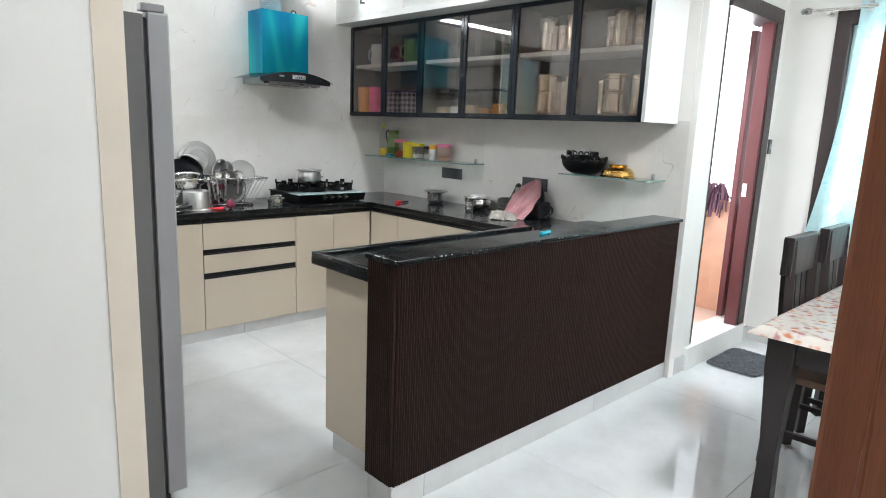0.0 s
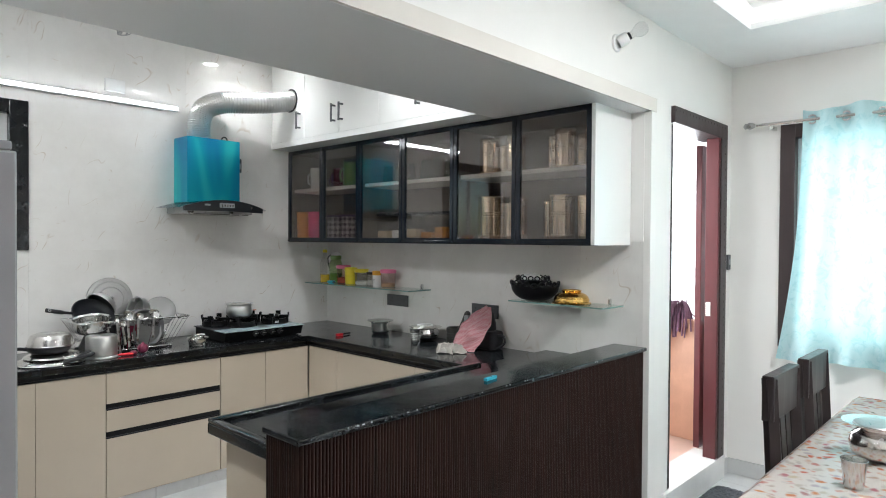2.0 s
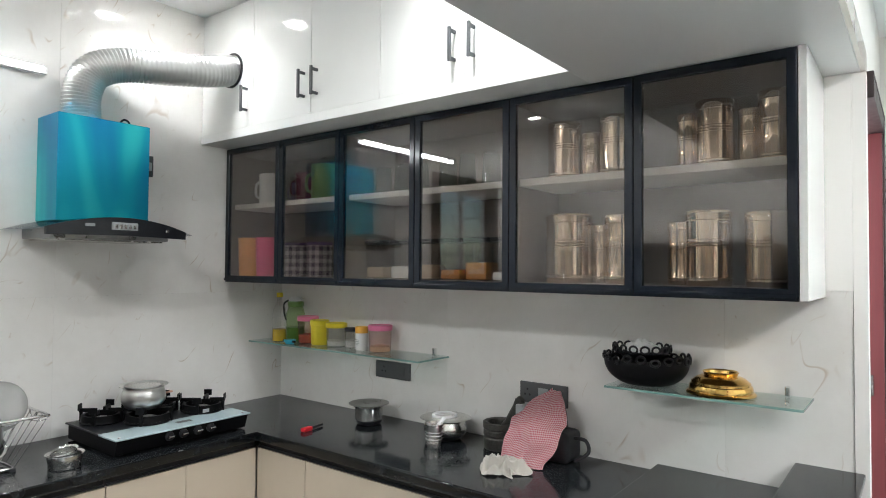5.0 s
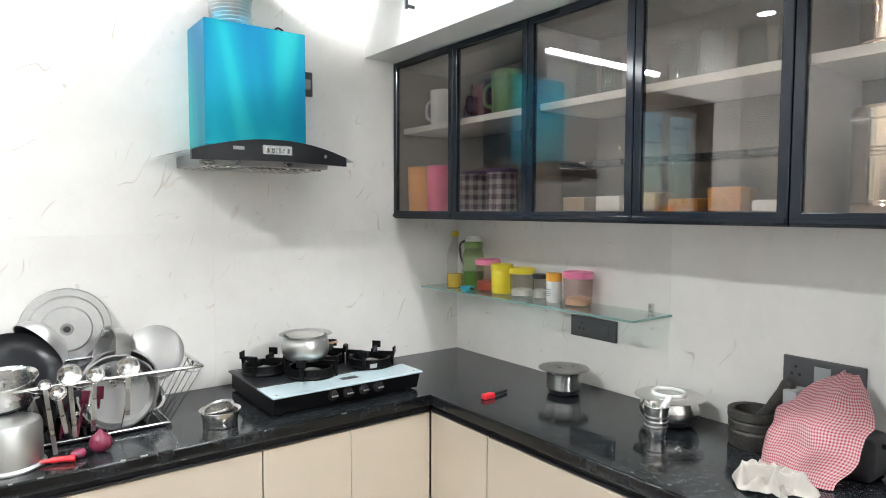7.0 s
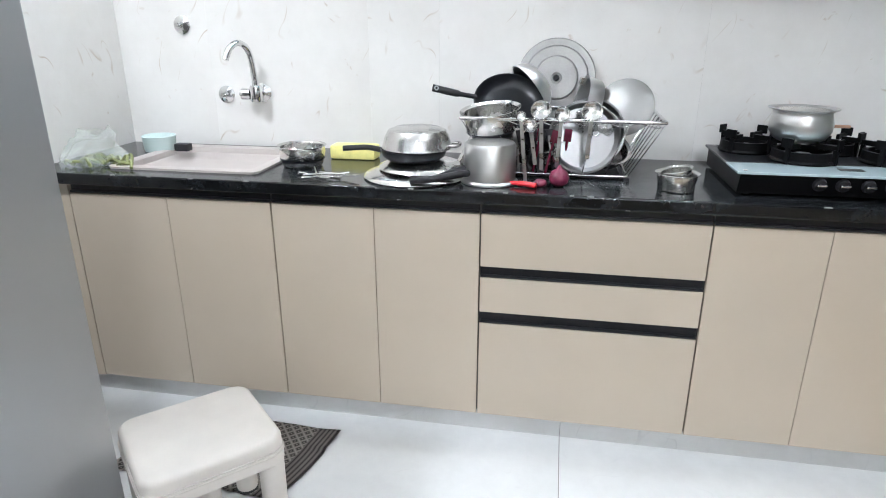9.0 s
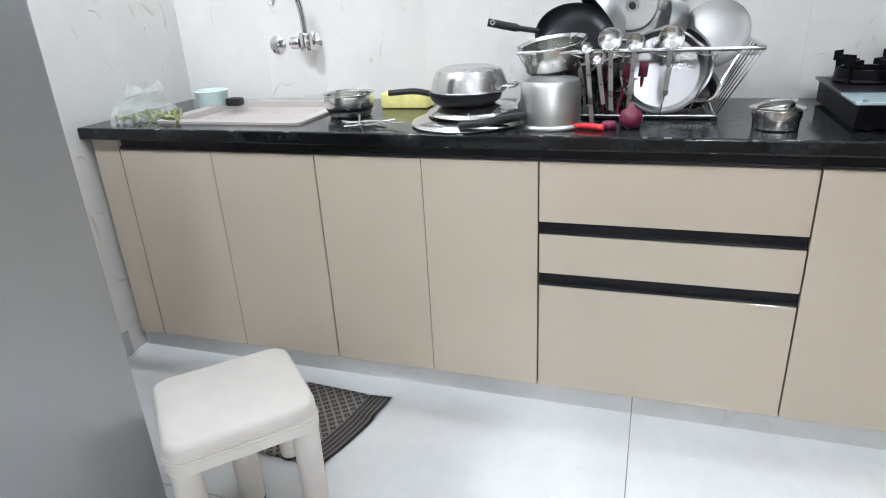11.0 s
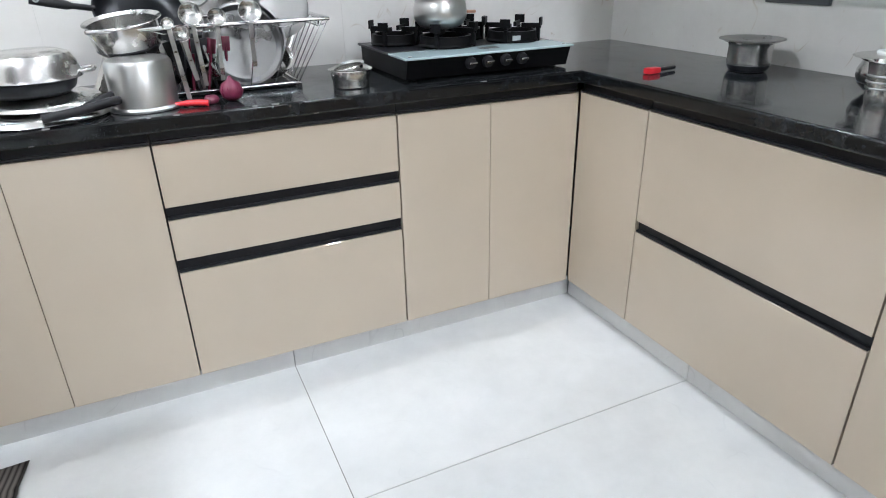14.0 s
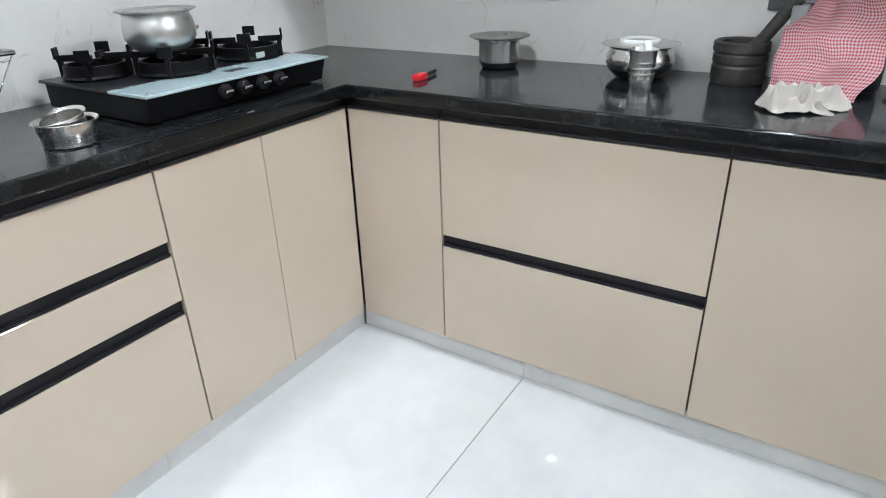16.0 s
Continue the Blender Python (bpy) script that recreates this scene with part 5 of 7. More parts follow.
def lid_stack():
    g = "stack of lids beside the cooker"
    x, y = -2.13, -0.42
    t = thing("pot_cover", "wide flat steel lid at the bottom of a stack", "lid", (x, y, CT), group=g)
    part("plate", lathe([(0, 0.03), (0.10, 0.028), (0.14, 0.02), (0.163, 0.012), (0.168, 0.004), (0.166, 0.001), (0.155, 0.004), (0, 0.010)], 48), STEEL, t, smooth=40, world=False)
    part("long_handle", sweep(curve([(0.02, -0.165, 0.022), (0.10, -0.15, 0.030), (0.17, -0.10, 0.036), (0.205, -0.075, 0.036)], 5), [0.011] * 15 + [0.013], 10), BLACK_PLASTIC, t, "black cooker handle", 60, False)
    t = thing("pot_cover", "medium domed steel lid in a stack", "lid", (x + 0.02, y + 0.01, CT + 0.031), group=g)
    part("plate", lathe([(0, 0.024), (0.09, 0.022), (0.12, 0.014), (0.138, 0.006), (0.142, 0.0), (0.13, 0.002), (0, 0.006)], 48), STEEL, t, smooth=40, world=False)
    t = thing("frying_pan", "small black tava pan with a dark handle in the lid stack", "pan", (x - 0.005, y, CT + 0.056), group=g)
    part("pan", lathe([(0, 0), (0.085, 0.0), (0.10, 0.012), (0.108, 0.034), (0.105, 0.034), (0.096, 0.014), (0.083, 0.004), (0, 0.004)], 44), NONSTICK, t, smooth=40, world=False)
    part("handle", sweep(curve([(-0.10, -0.01, 0.026), (-0.15, -0.02, 0.036), (-0.225, -0.04, 0.034)], 5), 0.009, 10), BLACK_PLASTIC, t, "black handle", 60, False)
    t = thing("steel_pan", "upturned polished steel pan on top of the stack", "pan", (x + 0.005, y + 0.005, CT + 0.092), group=g)
    part("pan", lathe([(0, 0.066), (0.07, 0.066), (0.092, 0.058), (0.104, 0.036), (0.110, 0.010), (0.114, 0.002), (0.111, 0.0), (0.102, 0.010), (0.085, 0.05), (0, 0.058)], 48), STEEL, t, smooth=40, world=False)
    part("lug", sweep(curve([(0.10, -0.03, 0.012), (0.135, -0.03, 0.014), (0.135, 0.03, 0.014), (0.10, 0.03, 0.012)], 5), 0.005, 8), STEEL, t, smooth=60, world=False)
    t = thing("grater", "small steel box grater leaning beside the stack", "grater", (-1.985, -0.37, CT), group=g)
    bm = box(-0.028, 0.028, -0.018, 0.018, 0.005, 0.125, 0.004)
    for k in range(6):
        box(-0.030, 0.03, -0.0205, -0.018, 0.02 + k * 0.017, 0.026 + k * 0.017, bm=bm)
    bm.transform(pose(0, 0, 0, 0, 28, 25))
    lo = min(v.co.z for v in bm.verts)
    bm.transform(Matrix.Translation((0, 0, -lo)))
    part("body", bm, STEEL, t, world=False)


lid_stack()
ck = thing("pressure_cooker", "upturned matte aluminium cooker pot with a black handle", "cooker", (-1.885, -0.455, CT))
part("body", lathe([(0, 0.128), (0.066, 0.128), (0.076, 0.124), (0.081, 0.114), (0.0815, 0.012), (0.089, 0.006), (0.089, 0.001), (0.080, 0.001), (0.077, 0.11), (0, 0.122)], 48), ALUMINIUM, ck, smooth=40, world=False)
part("handle", sweep(curve([(-0.07, -0.035, 0.045), (-0.11, -0.06, 0.035), (-0.155, -0.085, 0.02)], 5), [0.012] * 11, 10), BLACK_PLASTIC, ck, "black handle", 60, False)
kn = thing("peeler", "small peeler with a bright red handle on the worktop", "knife", (-1.77, -0.51, CT), -18)
part("handle", sweep(curve([(-0.05, 0, 0.008), (0.0, 0, 0.010), (0.035, 0, 0.008)], 5), [0.006] * 3 + [0.0085] * 8, 10), RED_PLASTIC, kn, smooth=60, world=False)
on = thing("onion", "small red onion on the worktop", "onion", (-1.67, -0.485, CT))
part("bulb", lathe([(0, 0), (0.012, 0.001), (0.026, 0.012), (0.031, 0.028), (0.025, 0.046), (0.010, 0.056), (0.004, 0.066), (0, 0.067)], 28), ONION, on, smooth=60, world=False)
on2 = thing("onion", "cut piece of red onion on the worktop", "onion", (-1.725, -0.49, CT))
part("slice", lathe([(0, 0), (0.016, 0.001), (0.021, 0.010), (0.015, 0.02), (0, 0.022)], 20), ONION, on2, smooth=60, world=False)


def dish_rack():
    r = thing("dish_rack", "chrome wire dish rack crowded with washed pans", "dish rack", (-1.68, -0.26, CT))
    z0, z1 = CT + 0.012, 1.05
    bot = [(-1.88, -0.37), (-1.46, -0.37), (-1.46, -0.13), (-1.88, -0.13)]
    top = [(-1.985, -0.415), (-1.365, -0.415), (-1.365, -0.085), (-1.985, -0.085)]

    def loop(pts, z):
        out = []
        for k in range(4):
            (ax, ay), (bx, by) = pts[k], pts[(k + 1) % 4]
            for t in range(12):
                out.append((ax + (bx - ax) * t / 12, ay + (by - ay) * t / 12, z))
        return out + out[:1]

    part("top_rail", sweep(loop(top, z1), 0.0055, 10), CHROME, r, smooth=60)
    part("base_rail", sweep(loop(bot, z0), 0.004, 8), CHROME, r, smooth=60)
    wave = [(-1.975 + 0.6 * k / 60, -0.411 + 0.002 * math.sin(k * 0.7), z1 - 0.010 + 0.006 * math.sin(k * 0.62)) for k in range(61)]
    part("wavy_wire", sweep(wave, 0.002, 6), CHROME, r, smooth=60)
    part("drip_tray", box(-1.875, -1.465, -0.365, -0.135, z0 - 0.010, z0 - 0.0045, 0.002), BLACK_PLASTIC, r, "black drip tray")
    for x in (-1.985, -1.365):
        hook = [(x, -0.27 + 0.035 * math.cos(a), z1 - 0.03 * math.sin(a)) for a in (math.pi * k / 8 for k in range(9))]
        part("side_handle", sweep(hook, 0.003, 8), CHROME, r, smooth=60)
    t3, b3 = loop(top, z1), loop(bot, z0)
    for k in range(0, 48, 2):
        part("wire", sweep(curve([t3[k], tuple((a * 0.25 + b * 0.75) for a, b in zip(t3[k], b3[k])), b3[k]], 4), 0.0016, 6), CHROME, r)
    for k in range(11):
        x = -1.86 + k * 0.038
        part("base_wire", sweep([(x, -0.37, z0), (x, -0.13, z0)], 0.0018, 6), CHROME, r)
    for x, y in bot:
        part("foot", lathe([(0, 0), (0.009, 0), (0.009, 0.010), (0, 0.012)], 10, Matrix.Translation((x, y, CT))), BLACK_PLASTIC, r)


dish_rack()
LID_GREY = plain("grey_lid_aluminium", (0.27, 0.267, 0.26), 0.42, 0.75, vary=0.06, scale=8)
DULL = plain("dull_aluminium", (0.34, 0.336, 0.325), 0.42, 0.6, vary=0.14, scale=9)
PLATE = plain("worn_plate_steel", (0.17, 0.168, 0.165), 0.30, 1.0, vary=0.10, scale=7, rvary=0.2)
LADLE = plain("ladle_steel", (0.50, 0.49, 0.475), 0.24, 1.0, vary=0.05, scale=9)
RK = "washed dishes in the wire rack"


def tilted(at, rx=0, ry=0, rz=0):
    return Matrix.Translation(at) @ pose(0, 0, 0, rx, ry, rz)


def in_rack(name, label, category, at, rot):
    t = new(name)
    t.empty_display_size = 0.05
    t.matrix_world = Matrix.Translation(at) @ pose(0, 0, 0, *rot)
    ORIGIN[t] = t.matrix_world.copy()
    return tagged(t, label, category, RK)


t = in_rack("pot_cover", "large grey aluminium lid leaning against the tiled wall", "lid", (-1.70, -0.036, 1.146), (82, 0, 0))
part("plate", lathe(dish(0.138, 0.026), 48), DULL, t, smooth=40, world=False)
part("knob", lathe([(0, 0.036), (0.008, 0.036), (0.011, 0.03), (0.011, 0.018), (0, 0.018)], 16), BLACK_PLASTIC, t, "dark screw knob", 40, False)
t = in_rack("frying_pan", "black non-stick frying pan with a long handle resting in the rack", "pan", (-1.855, -0.185, 1.052), (42, 20, -8))
part("pan", lathe([(0, 0), (0.085, 0.0), (0.115, 0.022), (0.122, 0.04), (0.119, 0.04), (0.112, 0.022), (0.083, 0.004), (0, 0.004)], 44), NONSTICK, t, smooth=40, world=False)
part("handle", sweep(curve([(-0.11, -0.03, 0.034), (-0.17, -0.06, 0.05), (-0.25, -0.085, 0.06)], 5), [0.008] * 5 + [0.012] * 6, 10), BLACK_PLASTIC, t, "black handle", 60, False)
part("hanging_ring", lathe([(0.004, -0.0135), (0.008, -0.0135), (0.008, 0.0135), (0.004, 0.0135), (0.004, -0.0135)], 16, Matrix.Translation((-0.236, -0.08, 0.058)) @ pose(0, 0, 0, 30, 0, 18)), GREY_LIGHT, t, "grey hanging eye", 40, False)
t = in_rack("kadai_pan", "small aluminium pan with a black non-stick lining tilted in the rack", "pan", (-1.752, -0.135, 1.148), (20, -128, 0))
part("pan", lathe([(0, -0.002), (0.06, 0.001), (0.082, 0.02), (0.092, 0.045), (0.093, 0.05), (0.0905, 0.05), (0.0900, 0.045), (0.080, 0.022), (0.058, 0.004), (0, 0.001)], 40), ALUMINIUM, t, smooth=40, world=False)
part("lining", lathe([(0, 0.003), (0.057, 0.006), (0.078, 0.024), (0.0885, 0.0485), (0.0875, 0.0485), (0.077, 0.025), (0.056, 0.0075), (0, 0.0045)], 40), NONSTICK, t, "black non-stick lining", 40, False)
t = in_rack("steel_bowl", "shiny steel bowl with a burnt base in the rack", "bowl", (-1.890, -0.325, 0.972), (8, -6, 0))
part("body", lathe(bowl_profile(0.092, 0.10, foot=0.5, rim=0.008), 44), STEEL, t, smooth=35, world=False)
part("burnt_base", lathe([(0.046, -0.0006), (0.057, 0.005), (0.0835, 0.034), (0.0842, 0.033), (0.058, 0.003), (0.046, -0.0016)], 40), NONSTICK, t, "burnt dark underside", 40, False)
t = in_rack("steel_plate", "round steel plate standing upright in the rack", "plate", (-1.60, -0.33, 0.985), (74, 0, 6))
part("plate", lathe([(0, 0), (0.095, 0.0), (0.108, 0.012), (0.114, 0.013), (0.108, 0.014), (0.095, 0.0022), (0, 0.0022)], 44), PLATE, t, smooth=35, world=False)
t = in_rack("steel_plate", "second steel plate standing behind the first in the rack", "plate", (-1.58, -0.27, 0.99), (70, 0, -8))
part("plate", lathe([(0, 0), (0.095, 0.0), (0.108, 0.012), (0.114, 0.013), (0.108, 0.014), (0.095, 0.0022), (0, 0.0022)], 44), PLATE, t, smooth=35, world=False)
t = in_rack("pot_cover", "round aluminium lid tilted over the rack rail", "lid", (-1.475, -0.25, 1.075), (62, -38, 0))
part("plate", lathe([(0, 0.012), (0.06, 0.011), (0.088, 0.004), (0.094, 0), (0.09, -0.003), (0.06, 0.006), (0, 0.007)], 40), LID_GREY, t, smooth=40, world=False)
t = in_rack("cooker_insert", "aluminium cooker insert standing on its side in the rack", "pan", (-1.565, -0.20, 1.075), (12, -76, 0))
part("body", lathe([(0, 0), (0.075, 0), (0.08, 0.008), (0.08, 0.05), (0.085, 0.053), (0.077, 0.05), (0.076, 0.006), (0, 0.003)], 40), ALUMINIUM, t, smooth=40, world=False)
part("bracket", box(0.05, 0.075, -0.01, 0.01, 0.054, 0.075, 0.003), STEEL, t, world=False)
for k, (x, hz, r, a) in enumerate(((-1.795, 1.075, 0.016, -6), (-1.735, 1.095, 0.031, -3), (-1.672, 1.085, 0.024, 3), (-1.585, 1.095, 0.031, 2), (-1.765, 1.05, 0.022, -9))):
    t = in_rack("ladle", "steel serving ladle hanging head up on the rack rail", "ladle", (x, -0.425, hz - 0.018), (0, a, 0))
    part("cup", lathe([(0, -0.001), (r * 0.5, 0.001), (r * 0.85, 0.007), (r, 0.014), (r * 0.97, 0.014), (r * 0.8, 0.008), (0, 0.002)], 26, pose(0, 0, 0, 68, 0, 0)), LADLE, t, smooth=40, world=False)
    part("handle", box(-0.006, 0.006, -0.006, -0.0035, -0.20 + 0.02 * k, -r * 0.7, 0.001), STEEL_DARK, t, world=False)
for k, (x, y, a, mat_) in enumerate(((-1.715, -0.362, 12, MAROON), (-1.77, -0.362, -14, BLACK_PLASTIC), (-1.74, -0.358, 4, BLACK_PLASTIC), (-1.80, -0.358, -6, STEEL_DARK), (-1.69, -0.35, -8, BLACK_PLASTIC), (-1.755, -0.345, 9, MAROON), (-1.785, -0.335, 16, BLACK_PLASTIC), (-1.725, -0.335, -11, STEEL_DARK), (-1.66, -0.345, 5, MAROON))):
    t = in_rack("spatula", "kitchen spatula standing in the rack", "spatula", (x, y, CT + 0.014), (0, a, 0))
    bm = sweep([(0, 0, 0.0), (0, 0, 0.11)], 0.0045, 8)
    box(-0.012, 0.012, -0.003, 0.003, 0.10, 0.14, 0.0025, bm=bm)
    part("blade", bm, mat_, t, smooth=40, world=False)
t = in_rack("steel_cup", "small steel cup lying in the rack", "cup", (-1.70, -0.30, 0.905), (70, 0, 40))
part("body", lathe(bowl_profile(0.038, 0.075, foot=0.8), 30), STEEL, t, smooth=35, world=False)
t = in_rack("cooking_pot", "dark non-stick pot lying low in the rack", "pot", (-1.70, -0.22, 0.895), (24, -10, 0))
part("body", lathe(bowl_profile(0.088, 0.085, foot=0.8), 40), NONSTICK, t, smooth=35, world=False)
t = in_rack("steel_cup", "small steel cup lying in the rack", "cup", (-1.80, -0.28, 0.915), (60, 0, -30))
part("body", lathe(bowl_profile(0.042, 0.07, foot=0.8), 30), STEEL, t, smooth=35, world=False)
t = in_rack("steel_bowl", "steel bowl stacked low in the rack", "bowl", (-1.53, -0.22, 0.90), (35, 20, 0))
part("body", lathe(bowl_profile(0.07, 0.06, foot=0.6), 36), STEEL, t, smooth=35, world=False)

v = pot("steel_bowl", -1.325, -0.455, CT, 0.058, 0.050, STEEL, "small steel vessel with a second cup nested in it", "bowl", foot=0.82, rim=0.007, bulge=0.02)
part("inner_cup", lathe(bowl_profile(0.045, 0.05, foot=0.8), 30, tilted((0.004, 0.002, 0.011), 0, -12, 0)), STEEL, v, "second cup nested inside", 35, False)


# ---- gas stove ----
def gas_stove():
    s = thing("gas_stove", "four-burner black gas stove with a pale glass front strip", "stove", (-0.875, -0.30, CT))
    body = bmesh.new()
    prof = [(-0.492, 0.007), (-0.512, 0.066), (-0.085, 0.066), (-0.085, 0.007)]
    vs = [[body.verts.new((x, y, CT + z)) for y, z in prof] for x in (-1.165, -0.585)]
    for k in range(4):
        body.faces.new((vs[0][k], vs[0][(k + 1) % 4], vs[1][(k + 1) % 4], vs[1][k]))
    body.faces.new(vs[0])
    body.faces.new(vs[1][::-1])
    part("body", body, BLACK_IRON, s, "black pressed steel body")
    part("black_glass_top", box(-1.175, -0.575, -0.372, -0.075, CT + 0.0665, CT + 0.0735, 0.002), NONSTICK, s, "glossy black glass top")
    part("pale_glass_strip", box(-1.175, -0.575, -0.518, -0.374, CT + 0.0665, CT + 0.0735, 0.002), plain("pale_blue_glass", (0.42, 0.52, 0.54), 0.1, vary=0.06), s, "pale blue-grey glass front strip")
    part("label_plate", box(-0.885, -0.82, -0.455, -0.425, CT + 0.0736, CT + 0.0742), BLACK_PLASTIC, s)
    for x, y in ((-1.13, -0.46), (-0.62, -0.46), (-1.13, -0.12), (-0.62, -0.12)):
        part("foot", lathe([(0, 0), (0.014, 0), (0.012, 0.0075), (0, 0.0075)], 12, Matrix.Translation((x, y, CT))), RUBBER, s)
    for x, y in ((-1.15, -0.495), (-0.60, -0.495), (-1.15, -0.10)):
        part("screw", lathe([(0.006, 0), (0.006, 0.002), (0, 0.0025)], 10, Matrix.Translation((x, y, CT + 0.0735))), STEEL_DARK, s)
    for x in (-0.955, -0.895, -0.83, -0.77):
        kn = part("knob", lathe([(0.017, 0), (0.019, 0.004), (0.016, 0.016), (0, 0.018)], 22, Matrix.Translation((x, -0.505, CT + 0.044)) @ pose(0, 0, 0, 96, 0, 0)), BLACK_PLASTIC, s, "black knob with a chrome grip", 40)
        part("grip", box(x - 0.013, x + 0.013, -0.533, -0.521, CT + 0.040, CT + 0.048, 0.003), CHROME, kn, "chrome grip")
    part("burner_mark", box(-0.74, -0.71, -0.402, -0.3995, CT + 0.083, CT + 0.098), GREY_LIGHT, s)
    for bx, by, br in ((-1.075, -0.180, 0.062), (-0.945, -0.320, 0.072), (-0.81, -0.170, 0.056), (-0.69, -0.315, 0.070)):
        z = CT + 0.0735
        M = Matrix.Translation((bx, by, z))
        part("drip_pan", lathe([(br * 1.25, 0.0), (br * 1.33, 0.006), (br * 1.27, 0.012), (br * 0.7, 0.004), (br * 0.7, 0.0)], 32, M), BLACK_IRON, s, smooth=40)
        part("burner", lathe([(0, 0.022), (br * 0.28, 0.024), (br * 0.5, 0.018), (br * 0.55, 0.008), (br * 0.5, 0.0)], 26, M), STEEL_DARK, s, "worn metal burner", 40)
        sup = part("pan_support", lathe([(br * 1.06, 0.006), (br * 1.26, 0.006), (br * 1.22, 0.036), (br * 1.06, 0.036), (br * 1.06, 0.006)], 30, M), BLACK_IRON, s, "black cast pan support", 40)
        for k in range(4):
            a = radians(45 + 90 * k)
            arm = bmesh.new()
            box(br * 0.45, br * 1.42, -0.005, 0.005, 0.042, 0.058, 0.001, bm=arm)
            box(br * 1.36, br * 1.44, -0.019, 0.016, 0.050, 0.077, 0.001, bm=arm)
            box(br * 1.20, br * 1.38, -0.006, 0.006, 0.001, 0.045, bm=arm)
            arm.transform(M @ pose(0, 0, 0, 0, 0, math.degrees(a)))
            part("arm", arm, BLACK_IRON, sup)


gas_stove()
hp = thing("handi_pot", "squat brushed aluminium pot with a wide flat rim on the stove", "pot", (-0.965, -0.315, CT + 0.0735 + 0.0585))
part("body", lathe([(0, 0), (0.045, 0.0), (0.062, 0.008), (0.074, 0.026), (0.075, 0.045), (0.072, 0.060), (0.069, 0.068), (0.070, 0.075), (0.083, 0.080), (0.083, 0.082), (0.068, 0.078), (0.066, 0.07), (0.070, 0.046), (0, 0.006)], 48, Matrix.Diagonal((1.16, 1.16, 1.22, 1))), ALUMINIUM, hp, smooth=35, world=False)
part("lid", lathe([(0, 0.0795), (0.05, 0.080), (0.060, 0.079), (0.0, 0.076)], 36, Matrix.Diagonal((1.16, 1.16, 1.22, 1))), STEEL, hp, "flat steel lid", 35, False)
part("brown_spoon", sweep([(0.078, 0.02, 0.045), (0.16, 0.06, 0.038)], 0.005, 8), TERRACOTTA, hp, world=False)

# ---- right worktop ----
lt = thing("gas_lighter", "red kitchen lighter with a black tip on the worktop", "lighter", (-0.44, -0.75, CT), 2)
part("grip", box(-0.03, 0.02, -0.013, 0.013, 0.0, 0.018, 0.004), RED_PLASTIC, lt, world=False, smooth=40)
part("tip", sweep([(0.02, 0, 0.009), (0.10, 0.012, 0.008)], 0.006, 10), BLACK_PLASTIC, lt, world=False, smooth=60)
pt = thing("steel_pot", "small straight-sided steel pot covered by a dished lid", "pot", (-0.170, -0.868, CT))
part("body", lathe([(0, 0), (0.044, 0), (0.055, 0.004), (0.0625, 0.017), (0.064, 0.03), (0.064, 0.074), (0.067, 0.084), (0.080, 0.089), (0.080, 0.0905), (0.065, 0.085), (0.0625, 0.074), (0.0625, 0.03), (0.05, 0.006), (0, 0.003)], 44), STEEL, pt, smooth=35, world=False)
part("dark_base", lathe([(0.043, -0.0002), (0.0555, 0.0038), (0.0632, 0.017), (0.0636, 0.022), (0.0630, 0.022), (0.056, 0.005), (0.043, 0.001)], 40), NONSTICK, pt, "burnt dark underside", 35, False)
part("lid", lathe([(0, 0.0905), (0.045, 0.0905), (0.056, 0.0935), (0.090, 0.0985), (0.095, 0.0975), (0.095, 0.0955), (0.056, 0.0912), (0.05, 0.089), (0, 0.089)], 40), STEEL_DARK, pt, "dished dark steel lid", 35, False)
pt = thing("steel_bowl", "round bellied steel bowl with a flat lid and a white strainer", "bowl", (-0.150, -1.305, CT))
part("body", lathe([(0, 0), (0.045, 0), (0.066, 0.007), (0.085, 0.024), (0.094, 0.044), (0.093, 0.060), (0.086, 0.074), (0.084, 0.082), (0.097, 0.090), (0.098, 0.0915), (0.082, 0.084), (0.084, 0.074), (0.091, 0.059), (0.08, 0.024), (0, 0.004)], 48), STEEL, pt, smooth=35, world=False)
part("dark_base", lathe([(0.046, -0.0003), (0.067, 0.0065), (0.0862, 0.024), (0.089, 0.029), (0.0865, 0.029), (0.066, 0.009), (0.046, 0.002)], 44), NONSTICK, pt, "burnt dark underside", 35, False)
part("lid", lathe([(0, 0.097), (0.08, 0.097), (0.104, 0.0945), (0.110, 0.0925), (0, 0.0920)], 40), STEEL, pt, "flat steel lid", 35, False)
ring = [(0.05 * math.cos(a), 0.004 + 0.05 * math.sin(a), 0.101) for a in (k * math.pi / 12 for k in range(25))]
part("spoon", sweep(ring, 0.0055, 8), WHITE_PLASTIC, pt, "white plastic strainer ring", 60, False)
part("spoon_handle", sweep(curve([(-0.05, -0.03, 0.101), (-0.085, -0.045, 0.099), (-0.125, -0.056, 0.088)], 4), 0.008, 8), WHITE_PLASTIC, pt, "white plastic strainer handle", 60, False)
tb = thing("steel_tumbler", "small steel tumbler with engraved bands", "tumbler", (-0.290, -1.352, CT))
part("body", lathe([(0, 0), (0.024, 0), (0.025, 0.004), (0.028, 0.02), (0.0275, 0.022), (0.031, 0.068), (0.034, 0.082), (0.033, 0.083), (0.029, 0.068), (0.024, 0.006), (0, 0.005)], 36, Matrix.Diagonal((1.12, 1.12, 1.2, 1))), STEEL, tb, smooth=35, world=False)
for z in (0.03, 0.042, 0.054):
    part("band", lathe([(0.0286 + z * 0.03, z), (0.0300 + z * 0.03, z + 0.002), (0.0290 + z * 0.03, z + 0.004)], 36, Matrix.Diagonal((1.12, 1.12, 1.2, 1))), STEEL_DARK, tb, world=False)
